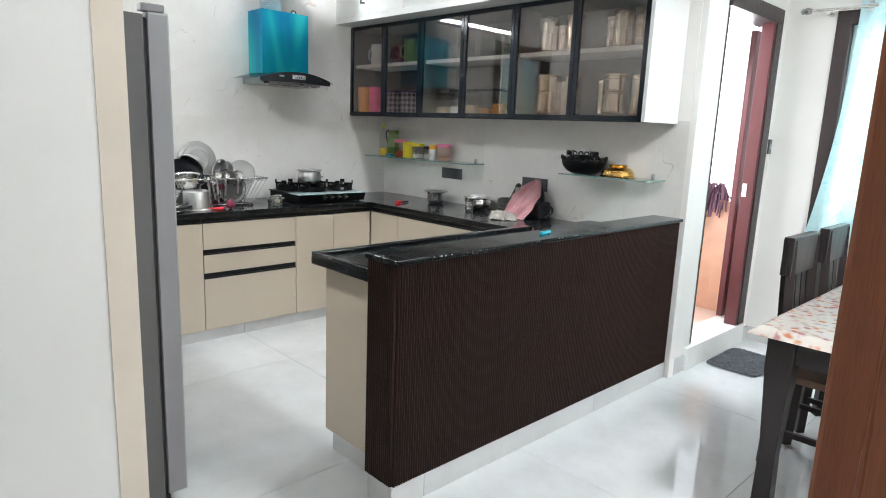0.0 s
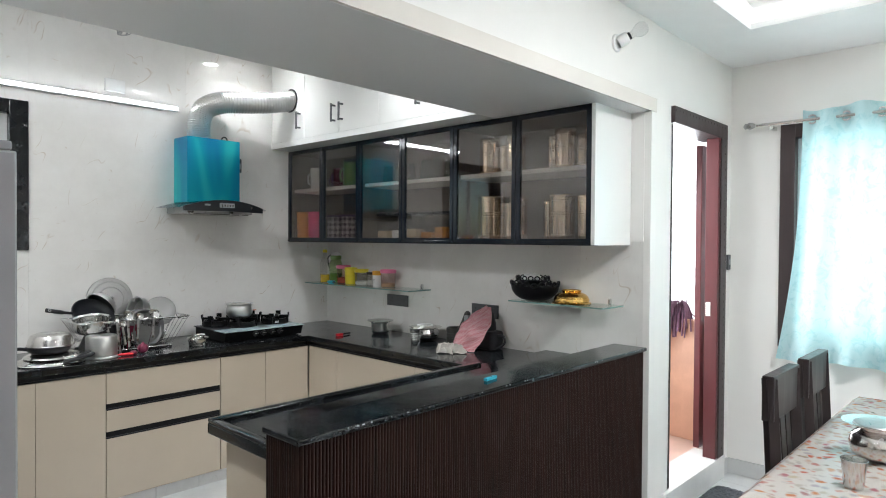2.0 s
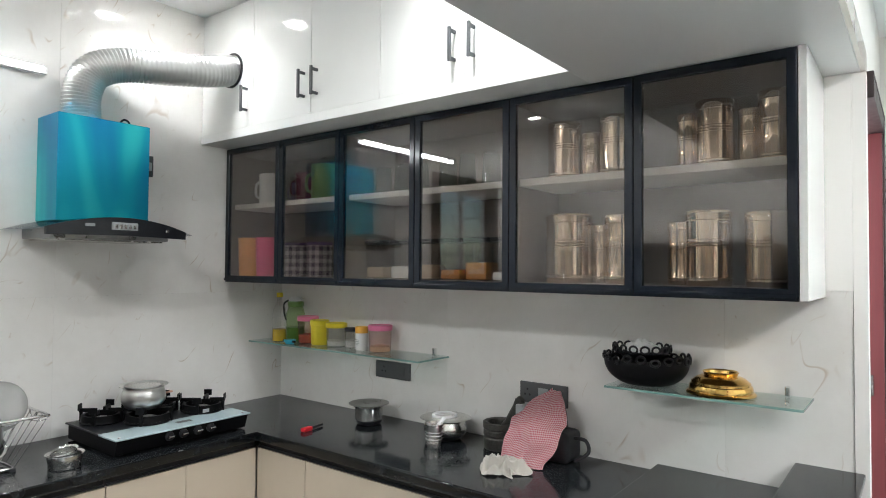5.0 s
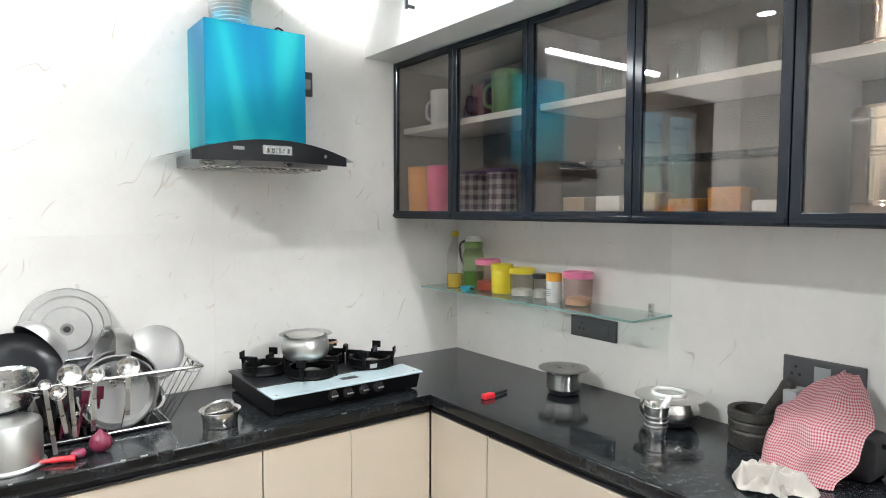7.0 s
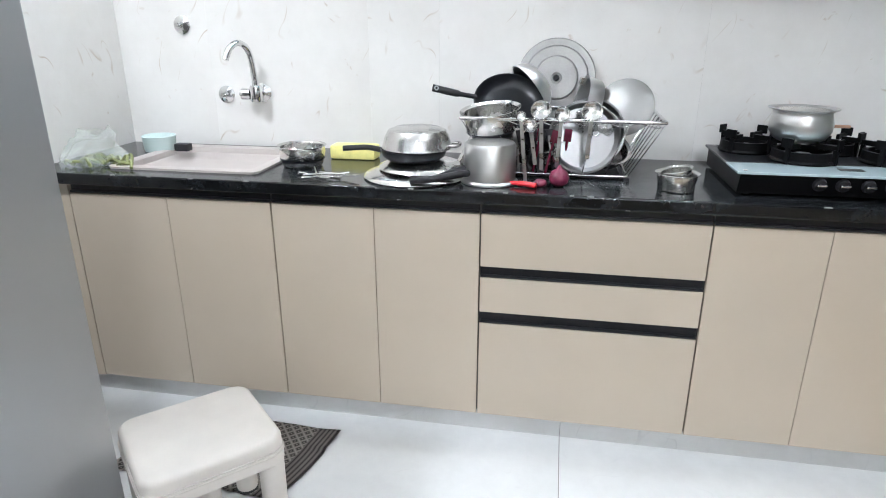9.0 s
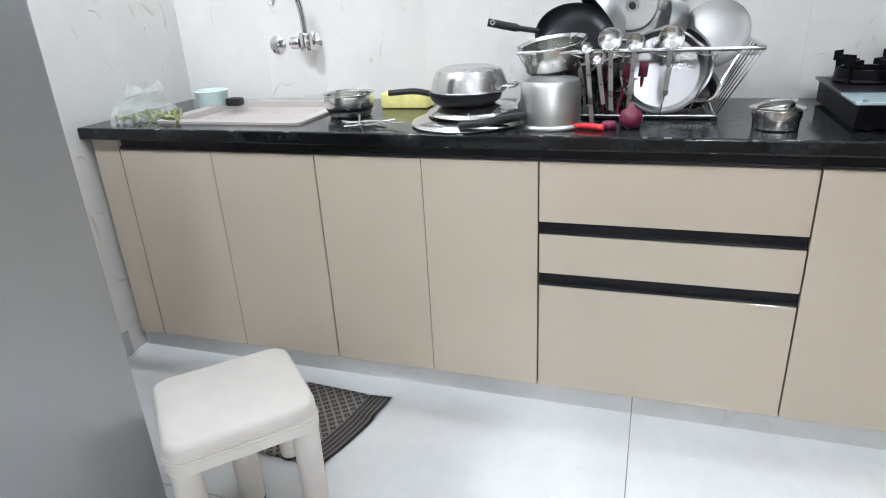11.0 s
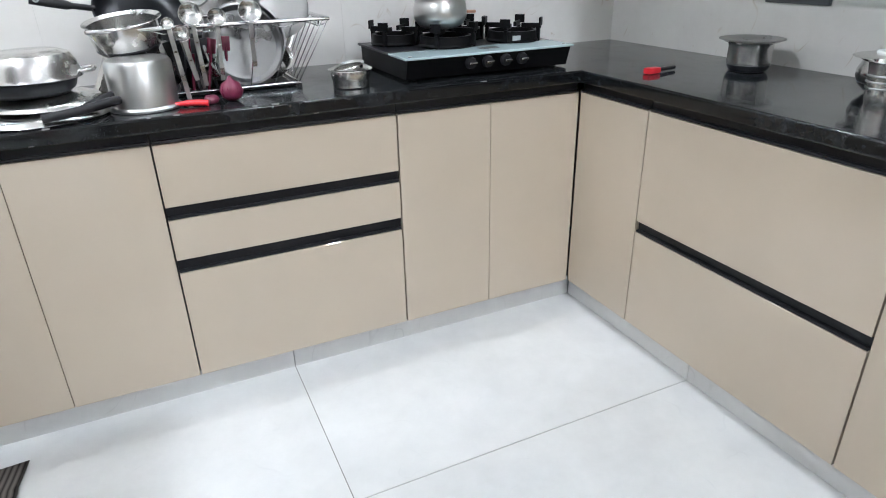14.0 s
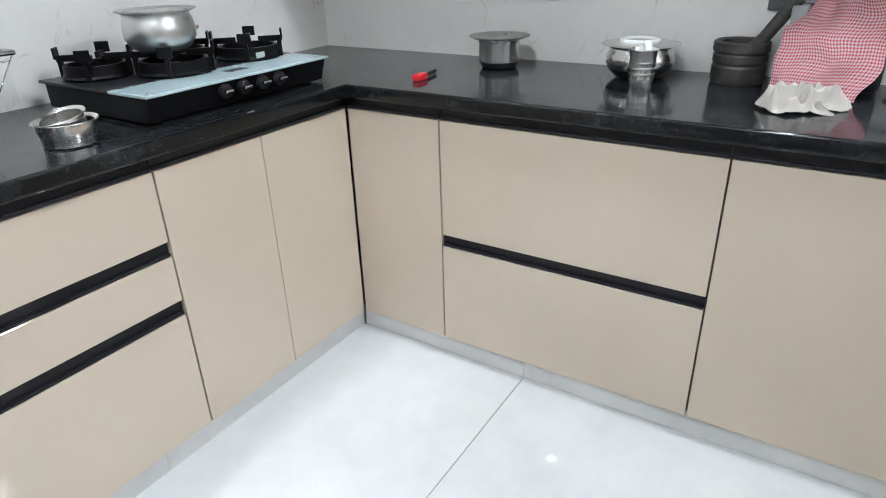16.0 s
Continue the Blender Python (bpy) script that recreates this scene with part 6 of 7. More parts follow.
mo = thing("mortar", "black stone mortar with ringed sides", "mortar", (-0.115, -1.560, CT))
part("bowl", lathe([(0, 0), (0.062, 0), (0.066, 0.01), (0.066, 0.045), (0.062, 0.052), (0.066, 0.058), (0.066, 0.075), (0.063, 0.08), (0.068, 0.086), (0.068, 0.108), (0.062, 0.112), (0.05, 0.108), (0.044, 0.05), (0, 0.035)], 44, Matrix.Diagonal((1.03, 1.03, 0.98, 1))), STONE, mo, smooth=30, world=False)
ps = new("pestle")
ps.matrix_world = Matrix.Translation((-0.125, -1.565, CT + 0.045)) @ pose(0, 0, 0, 32, -4, 0)
ORIGIN[ps] = ps.matrix_world.copy()
tagged(ps, "black stone pestle leaning in the mortar", "pestle")
part("shaft", lathe([(0, 0), (0.022, 0.004), (0.024, 0.03), (0.016, 0.09), (0.017, 0.16), (0.021, 0.19), (0.015, 0.205), (0, 0.207)], 26), STONE, ps, smooth=50, world=False)


def covered_mixer():
    m = thing("mixer_grinder", "black kitchen mixer under a red checked cloth", "appliance", (-0.15, -1.80, CT))
    part("base", box(-0.165, -0.035, -1.885, -1.735, CT, CT + 0.115, 0.025, seg=3), BLACK_PLASTIC, m, smooth=40)
    part("column", lathe([(0.045, 0.11), (0.042, 0.16), (0.028, 0.225), (0, 0.23)], 30, Matrix.Translation((-0.082, -1.80, CT))), BLACK_PLASTIC, m, smooth=40)
    part("jar_handle", sweep(curve([(-0.10, -1.88, CT + 0.09), (-0.11, -1.935, CT + 0.09), (-0.12, -1.95, CT + 0.05), (-0.13, -1.90, CT + 0.012)], 5), 0.007, 10), BLACK_PLASTIC, m, smooth=60)
    part("pale_box", box(-0.17, -0.10, -1.70, -1.665, CT, CT + 0.20, 0.004), GREY_LIGHT, m, "pale grey box beside the mixer")

    def drape(u, v):
        # a corner hung over the jar, falling forward to the worktop
        hw = float(np.interp(v, (0, 0.12, 0.42, 0.7, 1.0), (0.028, 0.062, 0.118, 0.105, 0.09)))
        side = 2 * u - 1
        y = -1.80 + 0.055 * v - side * hw
        z = 1.125 - 0.262 * v ** 1.05 - 0.012 * side * side * (1 - v)
        x = -0.10 - 0.165 * v ** 0.8 - 0.028 * math.cos(side * 1.5) * min(1, v * 4)
        x += 0.010 * math.sin(u * 13 + v * 5) * v + 0.012 * noise.noise((u * 4, v * 4, 1.5))
        y += 0.018 * noise.noise((u * 2.5, v * 5, 7)) * min(1, v * 3)
        z += 0.010 * noise.noise((u * 5, v * 3, 4)) * (1 - v)
        return Vector((x, y, max(z, CT + 0.003)))

    c = thing("checked_cloth", "red and white checked cloth draped over the mixer", "cloth", (-0.2, -1.79, CT))
    part("fabric", sheet(46, 46, drape, 0.0015, (0.34, 0.36)), GINGHAM, c, smooth=70)


covered_mixer()


def white_cloth():
    def crumple(u, v):
        x, y = (u - 0.5) * 0.12, (v - 0.5) * 0.15
        fold = 1 - abs(noise.noise((u * 2.6 + 1.5 * v, v * 3.4, 6.2))) * 2.4
        crease = 1 - abs(noise.noise((u * 6.5, v * 7.5 + u * 2, 2.4))) * 2.2
        edge = min(u, 1 - u, v, 1 - v)
        h = (0.046 * max(0.0, fold) + 0.014 * crease) * min(1, edge * 7 + 0.12)
        wob = 1 + 0.30 * noise.noise((u * 2.2, v * 2.2, 9))
        return Vector((-0.368 + x * wob + 0.014 * math.sin(v * 7), -1.735 + y * wob + 0.012 * math.sin(u * 6), CT + 0.0015 + max(0.0, h)))

    c = thing("dish_cloth", "crumpled off-white dish cloth on the worktop edge", "cloth", (-0.365, -1.745, CT))
    part("fabric", sheet(44, 56, crumple, 0.0, (0.2, 0.3)), WHITE_CLOTH, c, smooth=80)


white_cloth()
cl = thing("clothes_peg", "small turquoise plastic peg lying on the bar top", "peg", (-1.18, -2.70, 0.9785), 8)
part("jaw", box(-0.04, 0.04, -0.008, -0.001, 0.0, 0.012, 0.002), TEAL_PLASTIC, cl, world=False, smooth=40)
part("jaw", box(-0.04, 0.04, 0.001, 0.008, 0.0, 0.012, 0.002), TEAL_PLASTIC, cl, world=False, smooth=40)
part("spring", lathe([(0.004, 0), (0.007, 0.002), (0.007, 0.012), (0.004, 0.0135)], 14), STEEL, cl, world=False, smooth=40)

# ---- sockets on the side wall ----
def socket_plate(y0, y1, z0, z1, label, cells):
    s = thing("wall_socket", label, "socket", (-0.006, (y0 + y1) / 2, z0))
    p = part("plate", box(-0.010, -0.0005, y0, y1, z0, z1, 0.003), GREY_PLASTIC, s)
    w = (y1 - y0) / cells
    for k in range(cells):
        c = y1 - w * (k + 0.5)
        if k == 0:
            for dy, dz in ((0, 0.014), (-0.011, -0.008), (0.011, -0.008)):
                part("pin_hole", lathe([(0.0045, 0), (0.0045, 0.001), (0, 0.0012)], 12, Matrix.Translation((-0.010, c + dy, (z0 + z1) / 2 + dz)) @ pose(0, 0, 0, 0, -90, 0)), BLACK_PLASTIC, p)
        else:
            part("switch", box(-0.013, -0.0102, c - 0.022, c + 0.022, z0 + 0.02, z1 - 0.02, 0.001), GREY_LIGHT if cells > 2 and k == 1 else GREY_PLASTIC, p)


socket_plate(-0.982, -0.758, 1.048, 1.131, "wide dark grey switch socket plate under the glass shelf", 2)
socket_plate(-1.811, -1.592, 1.035, 1.123, "wide grey switch socket plate behind the mixer", 3)


# ---- glass shelves ----
def glass_shelf(y0, y1, label):
    s = thing("glass_shelf", label, "shelf", (-0.11, (y0 + y1) / 2, 1.182), group="glass wall shelves")
    part("pane", box(-0.222, -0.004, y1, y0, 1.182, 1.190, 0.0015, seg=1), SHELF_GLASS, s, "clear glass pane")
    part("front_edge", box(-0.2245, -0.2222, y1, y0, 1.1825, 1.1895), EDGE_GLASS, s, "green glass edge")
    part("end_edge", box(-0.2225, -0.004, y1 - 0.0022, y1 - 0.0002, 1.1825, 1.1895), EDGE_GLASS, s, "green glass edge")
    for y in (y0 - 0.10, y1 + 0.07):
        part("clamp", box(-0.045, -0.001, y - 0.008, y + 0.008, 1.174, 1.1815, 0.002), CHROME, s)
        part("clamp", box(-0.030, -0.012, y - 0.007, y + 0.007, 1.1905, 1.222, 0.003), CHROME, s)


glass_shelf(-0.004, -1.21, "frosty green glass shelf with jars and bottles")
glass_shelf(-2.055, -2.665, "green glass shelf carrying a bowl and a casserole")
SZ = 1.1905
JG = "jars on the glass shelf"


def jar(y, x, r, h, body, lid, label, fill=None, level=0.4, lid_h=0.022, taper=0.94):
    j = thing("storage_jar", label, "jar", (x, y, SZ), group=JG)
    b = h - lid_h
    part("body", lathe([(0, 0), (r * 0.9 * taper, 0), (r * taper, 0.006), (r, b * 0.95), (r * 0.95, b), (r * 0.92, b), (r * 0.96, b * 0.94), (r * taper - 0.002, 0.007), (0, 0.002)], 32), body, j, smooth=35, world=False)
    if fill:
        part("contents", lathe([(0, 0.003), (r * taper * 0.93, 0.004), (r * taper * 0.94, b * level), (r * 0.4, b * level + 0.006), (0, b * level + 0.004)], 28), fill, j, smooth=35, world=False)
    part("lid", lathe([(r * 0.95, b - 0.004), (r * 1.05, b - 0.002), (r * 1.06, h - 0.004), (r * 1.0, h), (r * 0.8, h), (r * 0.78, h - 0.003), (0, h - 0.003)], 32), lid, j, smooth=35, world=False)
    return j


ob = thing("oil_bottle", "clear plastic oil bottle with a yellow cap, nearly empty", "bottle", (-0.145, -0.165, SZ), group=JG)
part("body", lathe([(0, 0), (0.034, 0), (0.037, 0.006), (0.037, 0.07), (0.034, 0.09), (0.037, 0.10), (0.037, 0.15), (0.030, 0.18), (0.014, 0.215), (0.013, 0.24), (0.0, 0.24)], 30), JAR_CLEAR, ob, smooth=40, world=False)
part("oil", lathe([(0, 0.002), (0.035, 0.003), (0.0355, 0.065), (0, 0.065)], 28), OIL, ob, "yellow cooking oil", 40, False)
part("cap", lathe([(0.015, 0.238), (0.017, 0.24), (0.017, 0.262), (0, 0.264)], 22), YELLOW_PLASTIC, ob, "yellow cap", 40, False)
wb = thing("water_bottle", "translucent green water bottle with a white lid and strap", "bottle", (-0.075, -0.215, SZ), group=JG)
part("body", lathe([(0, 0), (0.046, 0), (0.05, 0.008), (0.05, 0.15), (0.042, 0.175), (0.038, 0.19), (0, 0.19)], 32), JAR_GREEN, wb, smooth=40, world=False)
part("water", lathe([(0, 0.003), (0.047, 0.004), (0.047, 0.075), (0, 0.075)], 28), GREEN_PLASTIC, wb, smooth=40, world=False)
part("collar", lathe([(0.040, 0.185), (0.044, 0.19), (0.044, 0.212), (0.038, 0.216), (0, 0.216)], 28), GREEN_PLASTIC, wb, "dark green collar", 40, False)
part("lid", lathe([(0.038, 0.214), (0.039, 0.222), (0.026, 0.238), (0, 0.241)], 28), WHITE_PLASTIC, wb, "white lid", 40, False)
part("strap", sweep(curve([(-0.02, 0.035, 0.22), (-0.035, 0.055, 0.20), (-0.03, 0.06, 0.15), (-0.02, 0.054, 0.11)], 6), 0.005, 8), BLACK_PLASTIC, wb, smooth=60, world=False)
jar(-0.335, -0.09, 0.054, 0.142, JAR_PINK, PINK_PLASTIC, "pink-lidded jar with a red spice packet", SPICE, 0.35)
jar(-0.440, -0.10, 0.047, 0.128, YELLOW_PLASTIC, YELLOW_PLASTIC, "solid yellow plastic jar with a yellow lid")
jar(-0.560, -0.095, 0.052, 0.120, JAR_CLEAR, YELLOW_PLASTIC, "clear jar of salt with a yellow lid", SALT, 0.28)
jar(-0.660, -0.09, 0.030, 0.100, JAR_CLEAR, BLACK_PLASTIC, "small clear spice jar with a black lid", SALT, 0.4, 0.014)
j = jar(-0.760, -0.115, 0.030, 0.114, WHITE_PLASTIC, plain("amber_cap", (0.80, 0.40, 0.03), 0.4), "white supplement bottle with an amber cap", None, 0.4, 0.028, 0.99)
for k, (w, z) in enumerate(((0.028, 0.05), (0.022, 0.042), (0.026, 0.034), (0.018, 0.026))):
    part("print_bar", box(-0.0308, -0.0300, -w / 2, w / 2, z, z + 0.003), GREY_LIGHT, j, world=False)
jar(-0.870, -0.10, 0.056, 0.128, JAR_PINK, PINK_PLASTIC, "round clear jar with a pink lid, part full", FLOUR, 0.25)
sc = thing("peg_clip", "turquoise plastic kitchen clip on the shelf edge", "clip", (-0.185, -0.305, SZ), group=JG)
part("body", lathe([(0, 0), (0.02, 0.0), (0.03, 0.012), (0.032, 0.022), (0.0, 0.026)], 20), TEAL_PLASTIC, sc, smooth=40, world=False)
part("ears", sweep([(-0.005, -0.045, 0.014), (-0.005, 0.045, 0.014)], 0.006, 8), BLACK_PLASTIC, sc, smooth=60, world=False)


def lattice_bowl():
    b = thing("fruit_bowl", "black openwork plastic basket with a scalloped rim", "basket", (-0.115, -2.165, SZ))
    r0, h, n = 0.148, 0.085, 72

    def side(u, v):
        a = u * 2 * math.pi
        r = 0.06 + (r0 - 0.06) * math.sin(v * math.pi / 2) ** 0.8
        scal = 0.012 * abs(math.sin(a * 7)) * (v > 0.95)
        return Vector((r * 0.78 * math.cos(a), r * math.sin(a), 0.001 + h * v ** 1.4 + scal))

    part("shell", sheet(n, 14, side, 0.003), BLACK_PLASTIC, b, smooth=60, world=False)
    part("floor", lathe([(0, 0.0005), (0.06, 0.0005), (0.06, 0.004), (0, 0.004)], 30, Matrix.Diagonal((0.78, 1, 1, 1))), BLACK_PLASTIC, b, world=False)
    for k in range(20):
        a = 2 * math.pi * (k + 0.5) / 20
        p = side((k + 0.5) / 20, 1.0)
        M = Matrix.Translation((p.x, p.y, p.z + 0.003)) @ pose(0, 0, 0, 90, 0, math.degrees(a) + 90)
        ring = [(0.015 * math.cos(t * math.pi / 6), 0.011 * math.sin(t * math.pi / 6), 0) for t in range(13)]
        part("loop", sweep(ring, 0.0045, 6, m=M), BLACK_PLASTIC, b, smooth=60, world=False)
    inner = thing("fruit_bowl", "smaller black openwork basket nested in the larger one", "basket", (-0.115, -2.15, SZ + 0.062))
    part("shell", sheet(60, 10, lambda u, v: Vector(((0.045 + 0.055 * v) * 0.8 * math.cos(u * 6.2832), (0.045 + 0.055 * v) * math.sin(u * 6.2832), 0.02 + 0.035 * v)), 0.003), BLACK_PLASTIC, inner, smooth=60, world=False)
    for k in range(16):
        a = 2 * math.pi * k / 16
        M = Matrix.Translation((0.10 * 0.8 * math.cos(a), 0.10 * math.sin(a), 0.066)) @ pose(0, 0, 0, 90, 0, math.degrees(a) + 90)
        ring = [(0.014 * math.cos(t * math.pi / 6), 0.012 * math.sin(t * math.pi / 6), 0) for t in range(13)]
        part("loop", sweep(ring, 0.004, 6, m=M), BLACK_PLASTIC, inner, smooth=60, world=False)

    def paper(u, v):
        a = u * 2 * math.pi
        r = 0.068 * (1 - v) ** 0.7 * (1 + 0.2 * noise.noise((math.cos(a) * 2, math.sin(a) * 2, 5)))
        return Vector((r * 0.8 * math.cos(a), r * math.sin(a), 0.055 + 0.04 * v ** 0.6 + 0.012 * noise.noise((u * 9, v * 6, 2))))

    pk = thing("paper_packet", "crumpled white paper packet in the basket", "packet", (-0.115, -2.15, SZ + 0.062))
    part("paper", sheet(36, 10, paper), WHITE_CERAMIC, pk, smooth=60, world=False)


lattice_bowl()
cs = thing("kadai", "golden metal kadai turned upside down on the glass shelf", "pan", (-0.12, -2.415, SZ))
part("body", lathe([(0.100, 0.001), (0.106, 0.0005), (0.108, 0.004), (0.104, 0.008), (0.097, 0.010), (0.098, 0.020), (0.095, 0.030), (0.091, 0.032), (0.091, 0.040), (0.086, 0.043), (0.076, 0.052), (0.058, 0.060), (0, 0.062)], 52), GOLD, cs, smooth=30, world=False)
part("foot_ring", lathe([(0.046, 0.0605), (0.048, 0.070), (0.053, 0.074), (0.056, 0.072), (0.053, 0.068), (0.050, 0.0605)], 44), GOLD, cs, "golden foot ring", 30, False)

# ---- what stands behind the smoked glass ----
LOW, HIGH = 1.5455, 1.9225
CG = "steel canisters in the wall cabinet"


def canister(x, y, z, r, h, label="banded polished steel storage canister"):
    c = thing("canister", label, "canister", (x, y, z), group=CG)
    pr = [(0, 0), (r * 0.97, 0)]
    for b0 in (0.06, 0.10, 0.52, 0.56, 0.60, 0.86):
        pr += [(r, h * b0), (r * 1.02, h * (b0 + 0.01)), (r, h * (b0 + 0.02))]
    pr += [(r, h * 0.90), (0, h * 0.90)]
    part("body", lathe(pr, 32), CANISTER, c, smooth=25, world=False)
    part("lid", lathe([(r * 1.03, h * 0.90), (r * 1.03, h * 0.97), (r * 0.98, h), (0, h)], 32), CANISTER, c, smooth=25, world=False)


for x, y, r, h in ((-0.20, -1.89, 0.060, 0.215), (-0.17, -1.985, 0.035, 0.17), (-0.20, -2.09, 0.055, 0.215), (-0.17, -2.33, 0.036, 0.19), (-0.20, -2.42, 0.058, 0.215), (-0.18, -2.52, 0.034, 0.18), (-0.21, -2.60, 0.050, 0.22)):
    canister(x, y, HIGH, r, h)
for x, y, r, h in ((-0.20, -1.91, 0.085, 0.25), (-0.16, -2.02, 0.035, 0.21), (-0.20, -2.105, 0.052, 0.24), (-0.15, -2.30, 0.045, 0.21), (-0.20, -2.40, 0.07, 0.24), (-0.20, -2.57, 0.062, 0.23)):
    canister(x, y, LOW, r, h)


def tub(x, y, z, r, h, material, label, category="tub", lid=None, handle_=False, taper=0.88):
    c = thing(category, label, category, (x, y, z), group="tubs and mugs in the wall cabinet")
    part("body", lathe([(0, 0), (r * taper, 0), (r * (taper + 0.02), 0.005), (r, h), (r * 0.95, h), (r * taper * 0.95, 0.008), (0, 0.006)], 30), material, c, smooth=35, world=False)
    if lid:
        part("lid", lathe([(r * 1.04, h), (r * 1.04, h + 0.014), (r * 0.9, h + 0.02), (0, h + 0.02)], 30), lid, c, smooth=35, world=False)
    if handle_:
        part("handle", sweep(curve([(-0.3 * r, r * 0.9, h * 0.8), (-0.4 * r, r * 1.5, h * 0.7), (-0.4 * r, r * 1.5, h * 0.35), (-0.3 * r, r * 0.9, h * 0.25)], 5), r * 0.12, 8), material, c, smooth=60, world=False)


tub(-0.285, -0.090, LOW, 0.062, 0.20, ORANGE_PLASTIC, "orange plastic storage tub")
tub(-0.275, -0.220, LOW, 0.058, 0.20, HOTPINK, "rose pink plastic storage tub")
for y in (-0.37, -0.545):
    c = thing("mug", "purple and white checked mug", "mug", (-0.20, y, LOW), group="tubs and mugs in the wall cabinet")

    def wallm(u, v):
        a = u * 2 * math.pi
        return Vector((0.062 * math.cos(a), 0.062 * math.sin(a), 0.16 * v))

    part("body", sheet(32, 4, wallm, 0.002, (0.40, 0.16)), CHECK_PURPLE, c, smooth=60, world=False)
    part("rim", lathe([(0.058, 0.158), (0.066, 0.158), (0.066, 0.172), (0.058, 0.172), (0, 0.165)], 30), PURPLE, c, smooth=35, world=False)
tub(-0.19, -0.14, HIGH, 0.066, 0.17, WHITE_CERAMIC, "white mug with a grey leaf print", "mug", None, True, 0.95)
tub(-0.19, -0.43, HIGH, 0.06, 0.15, MAROON, "plain maroon ceramic mug", "mug", None, True, 0.95)
tub(-0.20, -0.58, HIGH, 0.07, 0.18, GREEN_PLASTIC, "tall green ceramic mug", "mug", None, True, 0.95)
tub(-0.18, -0.35, HIGH, 0.04, 0.11, PURPLE, "small dark purple cup", "mug", None, True, 0.9)
for y, m_, fill in ((-0.80, JAR_CLEAR, FLOUR), (-0.95, JAR_CLEAR, FLOUR), (-1.10, JAR_CLEAR, SALT), (-1.235, JAR_CLEAR, FLOUR), (-1.38, JAR_CLEAR, GRAIN), (-1.51, JAR_CLEAR, GRAIN), (-1.64, JAR_CLEAR, SALT)):
    c = thing("storage_jar", "square clear storage jar with a dark lid, part full", "jar", (-0.18, y, LOW), group="jars in the wall cabinet")
    part("body", box(-0.052, 0.052, -0.055, 0.055, 0.001, 0.155, 0.012), m_, c, smooth=40, world=False)
    part("contents", box(-0.048, 0.048, -0.051, 0.051, 0.003, 0.055 + 0.02 * math.sin(y * 20), 0.01), fill, c, smooth=40, world=False)
    part("lid", box(-0.056, 0.056, -0.059, 0.059, 0.1555, 0.175, 0.006), BLACK_PLASTIC, c, "dark lid", 40, False)
for y, r, h in ((-0.97, 0.04, 0.13), (-1.08, 0.038, 0.14), (-1.19, 0.04, 0.13), (-1.34, 0.042, 0.14), (-1.44, 0.04, 0.15), (-1.56, 0.042, 0.14), (-1.67, 0.04, 0.15)):
    c = thing("glass_tumbler", "clear drinking glass upside down on the shelf", "glass", (-0.19, y, HIGH), group="glasses in the wall cabinet")
    part("body", lathe([(r, 0), (r * 0.82, h), (0, h), (0, h - 0.006), (r * 0.78, h - 0.006), (r * 0.95, 0), (r, 0)], 26), CLEAR, c, smooth=35, world=False)

# ---- stool and mats on the kitchen floor ----
def stool():
    s = thing("plastic_stool", "ivory plastic step stool with round legs and dark rubber feet", "stool", (-2.545, -1.150, 0.0), 46)
    a, b = 0.173, 0.160

    def plate(x, y, z0, z1, r=0.05, top_in=0.012):
        bm = bmesh.new()
        rings = []
        for inset, z in ((0.0, z0), (0.0, z1 - 0.012), (0.004, z1 - 0.004), (top_in, z1)):
            ring = []
            for cx, cy, a0 in ((x - r, y - r, 0), (-x + r, y - r, 90), (-x + r, -y + r, 180), (x - r, -y + r, 270)):
                for k in range(8):
                    t = radians(a0 + 90 * k / 7)
                    ring.append(bm.verts.new((cx + (r - inset) * math.cos(t), cy + (r - inset) * math.sin(t), z)))
            rings.append(ring)
        for p, q in zip(rings, rings[1:]):
            for k in range(len(p)):
                bm.faces.new((p[k], p[(k + 1) % len(p)], q[(k + 1) % len(p)], q[k]))
        bm.faces.new(rings[-1])
        bm.faces.new(rings[0][::-1])
        return bm

    part("seat", plate(a, b, 0.313, 0.345), STOOL_PLASTIC, s, smooth=40, world=False)
    part("skirt", plate(a + 0.003, b + 0.003, 0.272, 0.313, 0.05, 0.004), STOOL_PLASTIC, s, smooth=40, world=False)
    part("seam", plate(a + 0.0045, b + 0.0045, 0.302, 0.309, 0.05, 0.002), STOOL_PLASTIC, s, smooth=40, world=False)
    for x, y in ((-0.137, -0.127), (0.137, -0.127), (0.137, 0.127), (-0.137, 0.127), (0.0, 0.0)):
        leg = part("leg", lathe([(0, 0.012), (0.030, 0.012), (0.031, 0.02), (0.033, 0.274), (0, 0.274)], 26, Matrix.Translation((x, y, 0))), STOOL_PLASTIC, s, smooth=40, world=False)
        part("foot", lathe([(0, 0), (0.029, 0.0), (0.0315, 0.003), (0.0315, 0.011), (0.029, 0.012), (0, 0.012)], 24, Matrix.Translation((x, y, 0.0005))), RUBBER, leg, "dark rubber foot", 40, False)


stool()


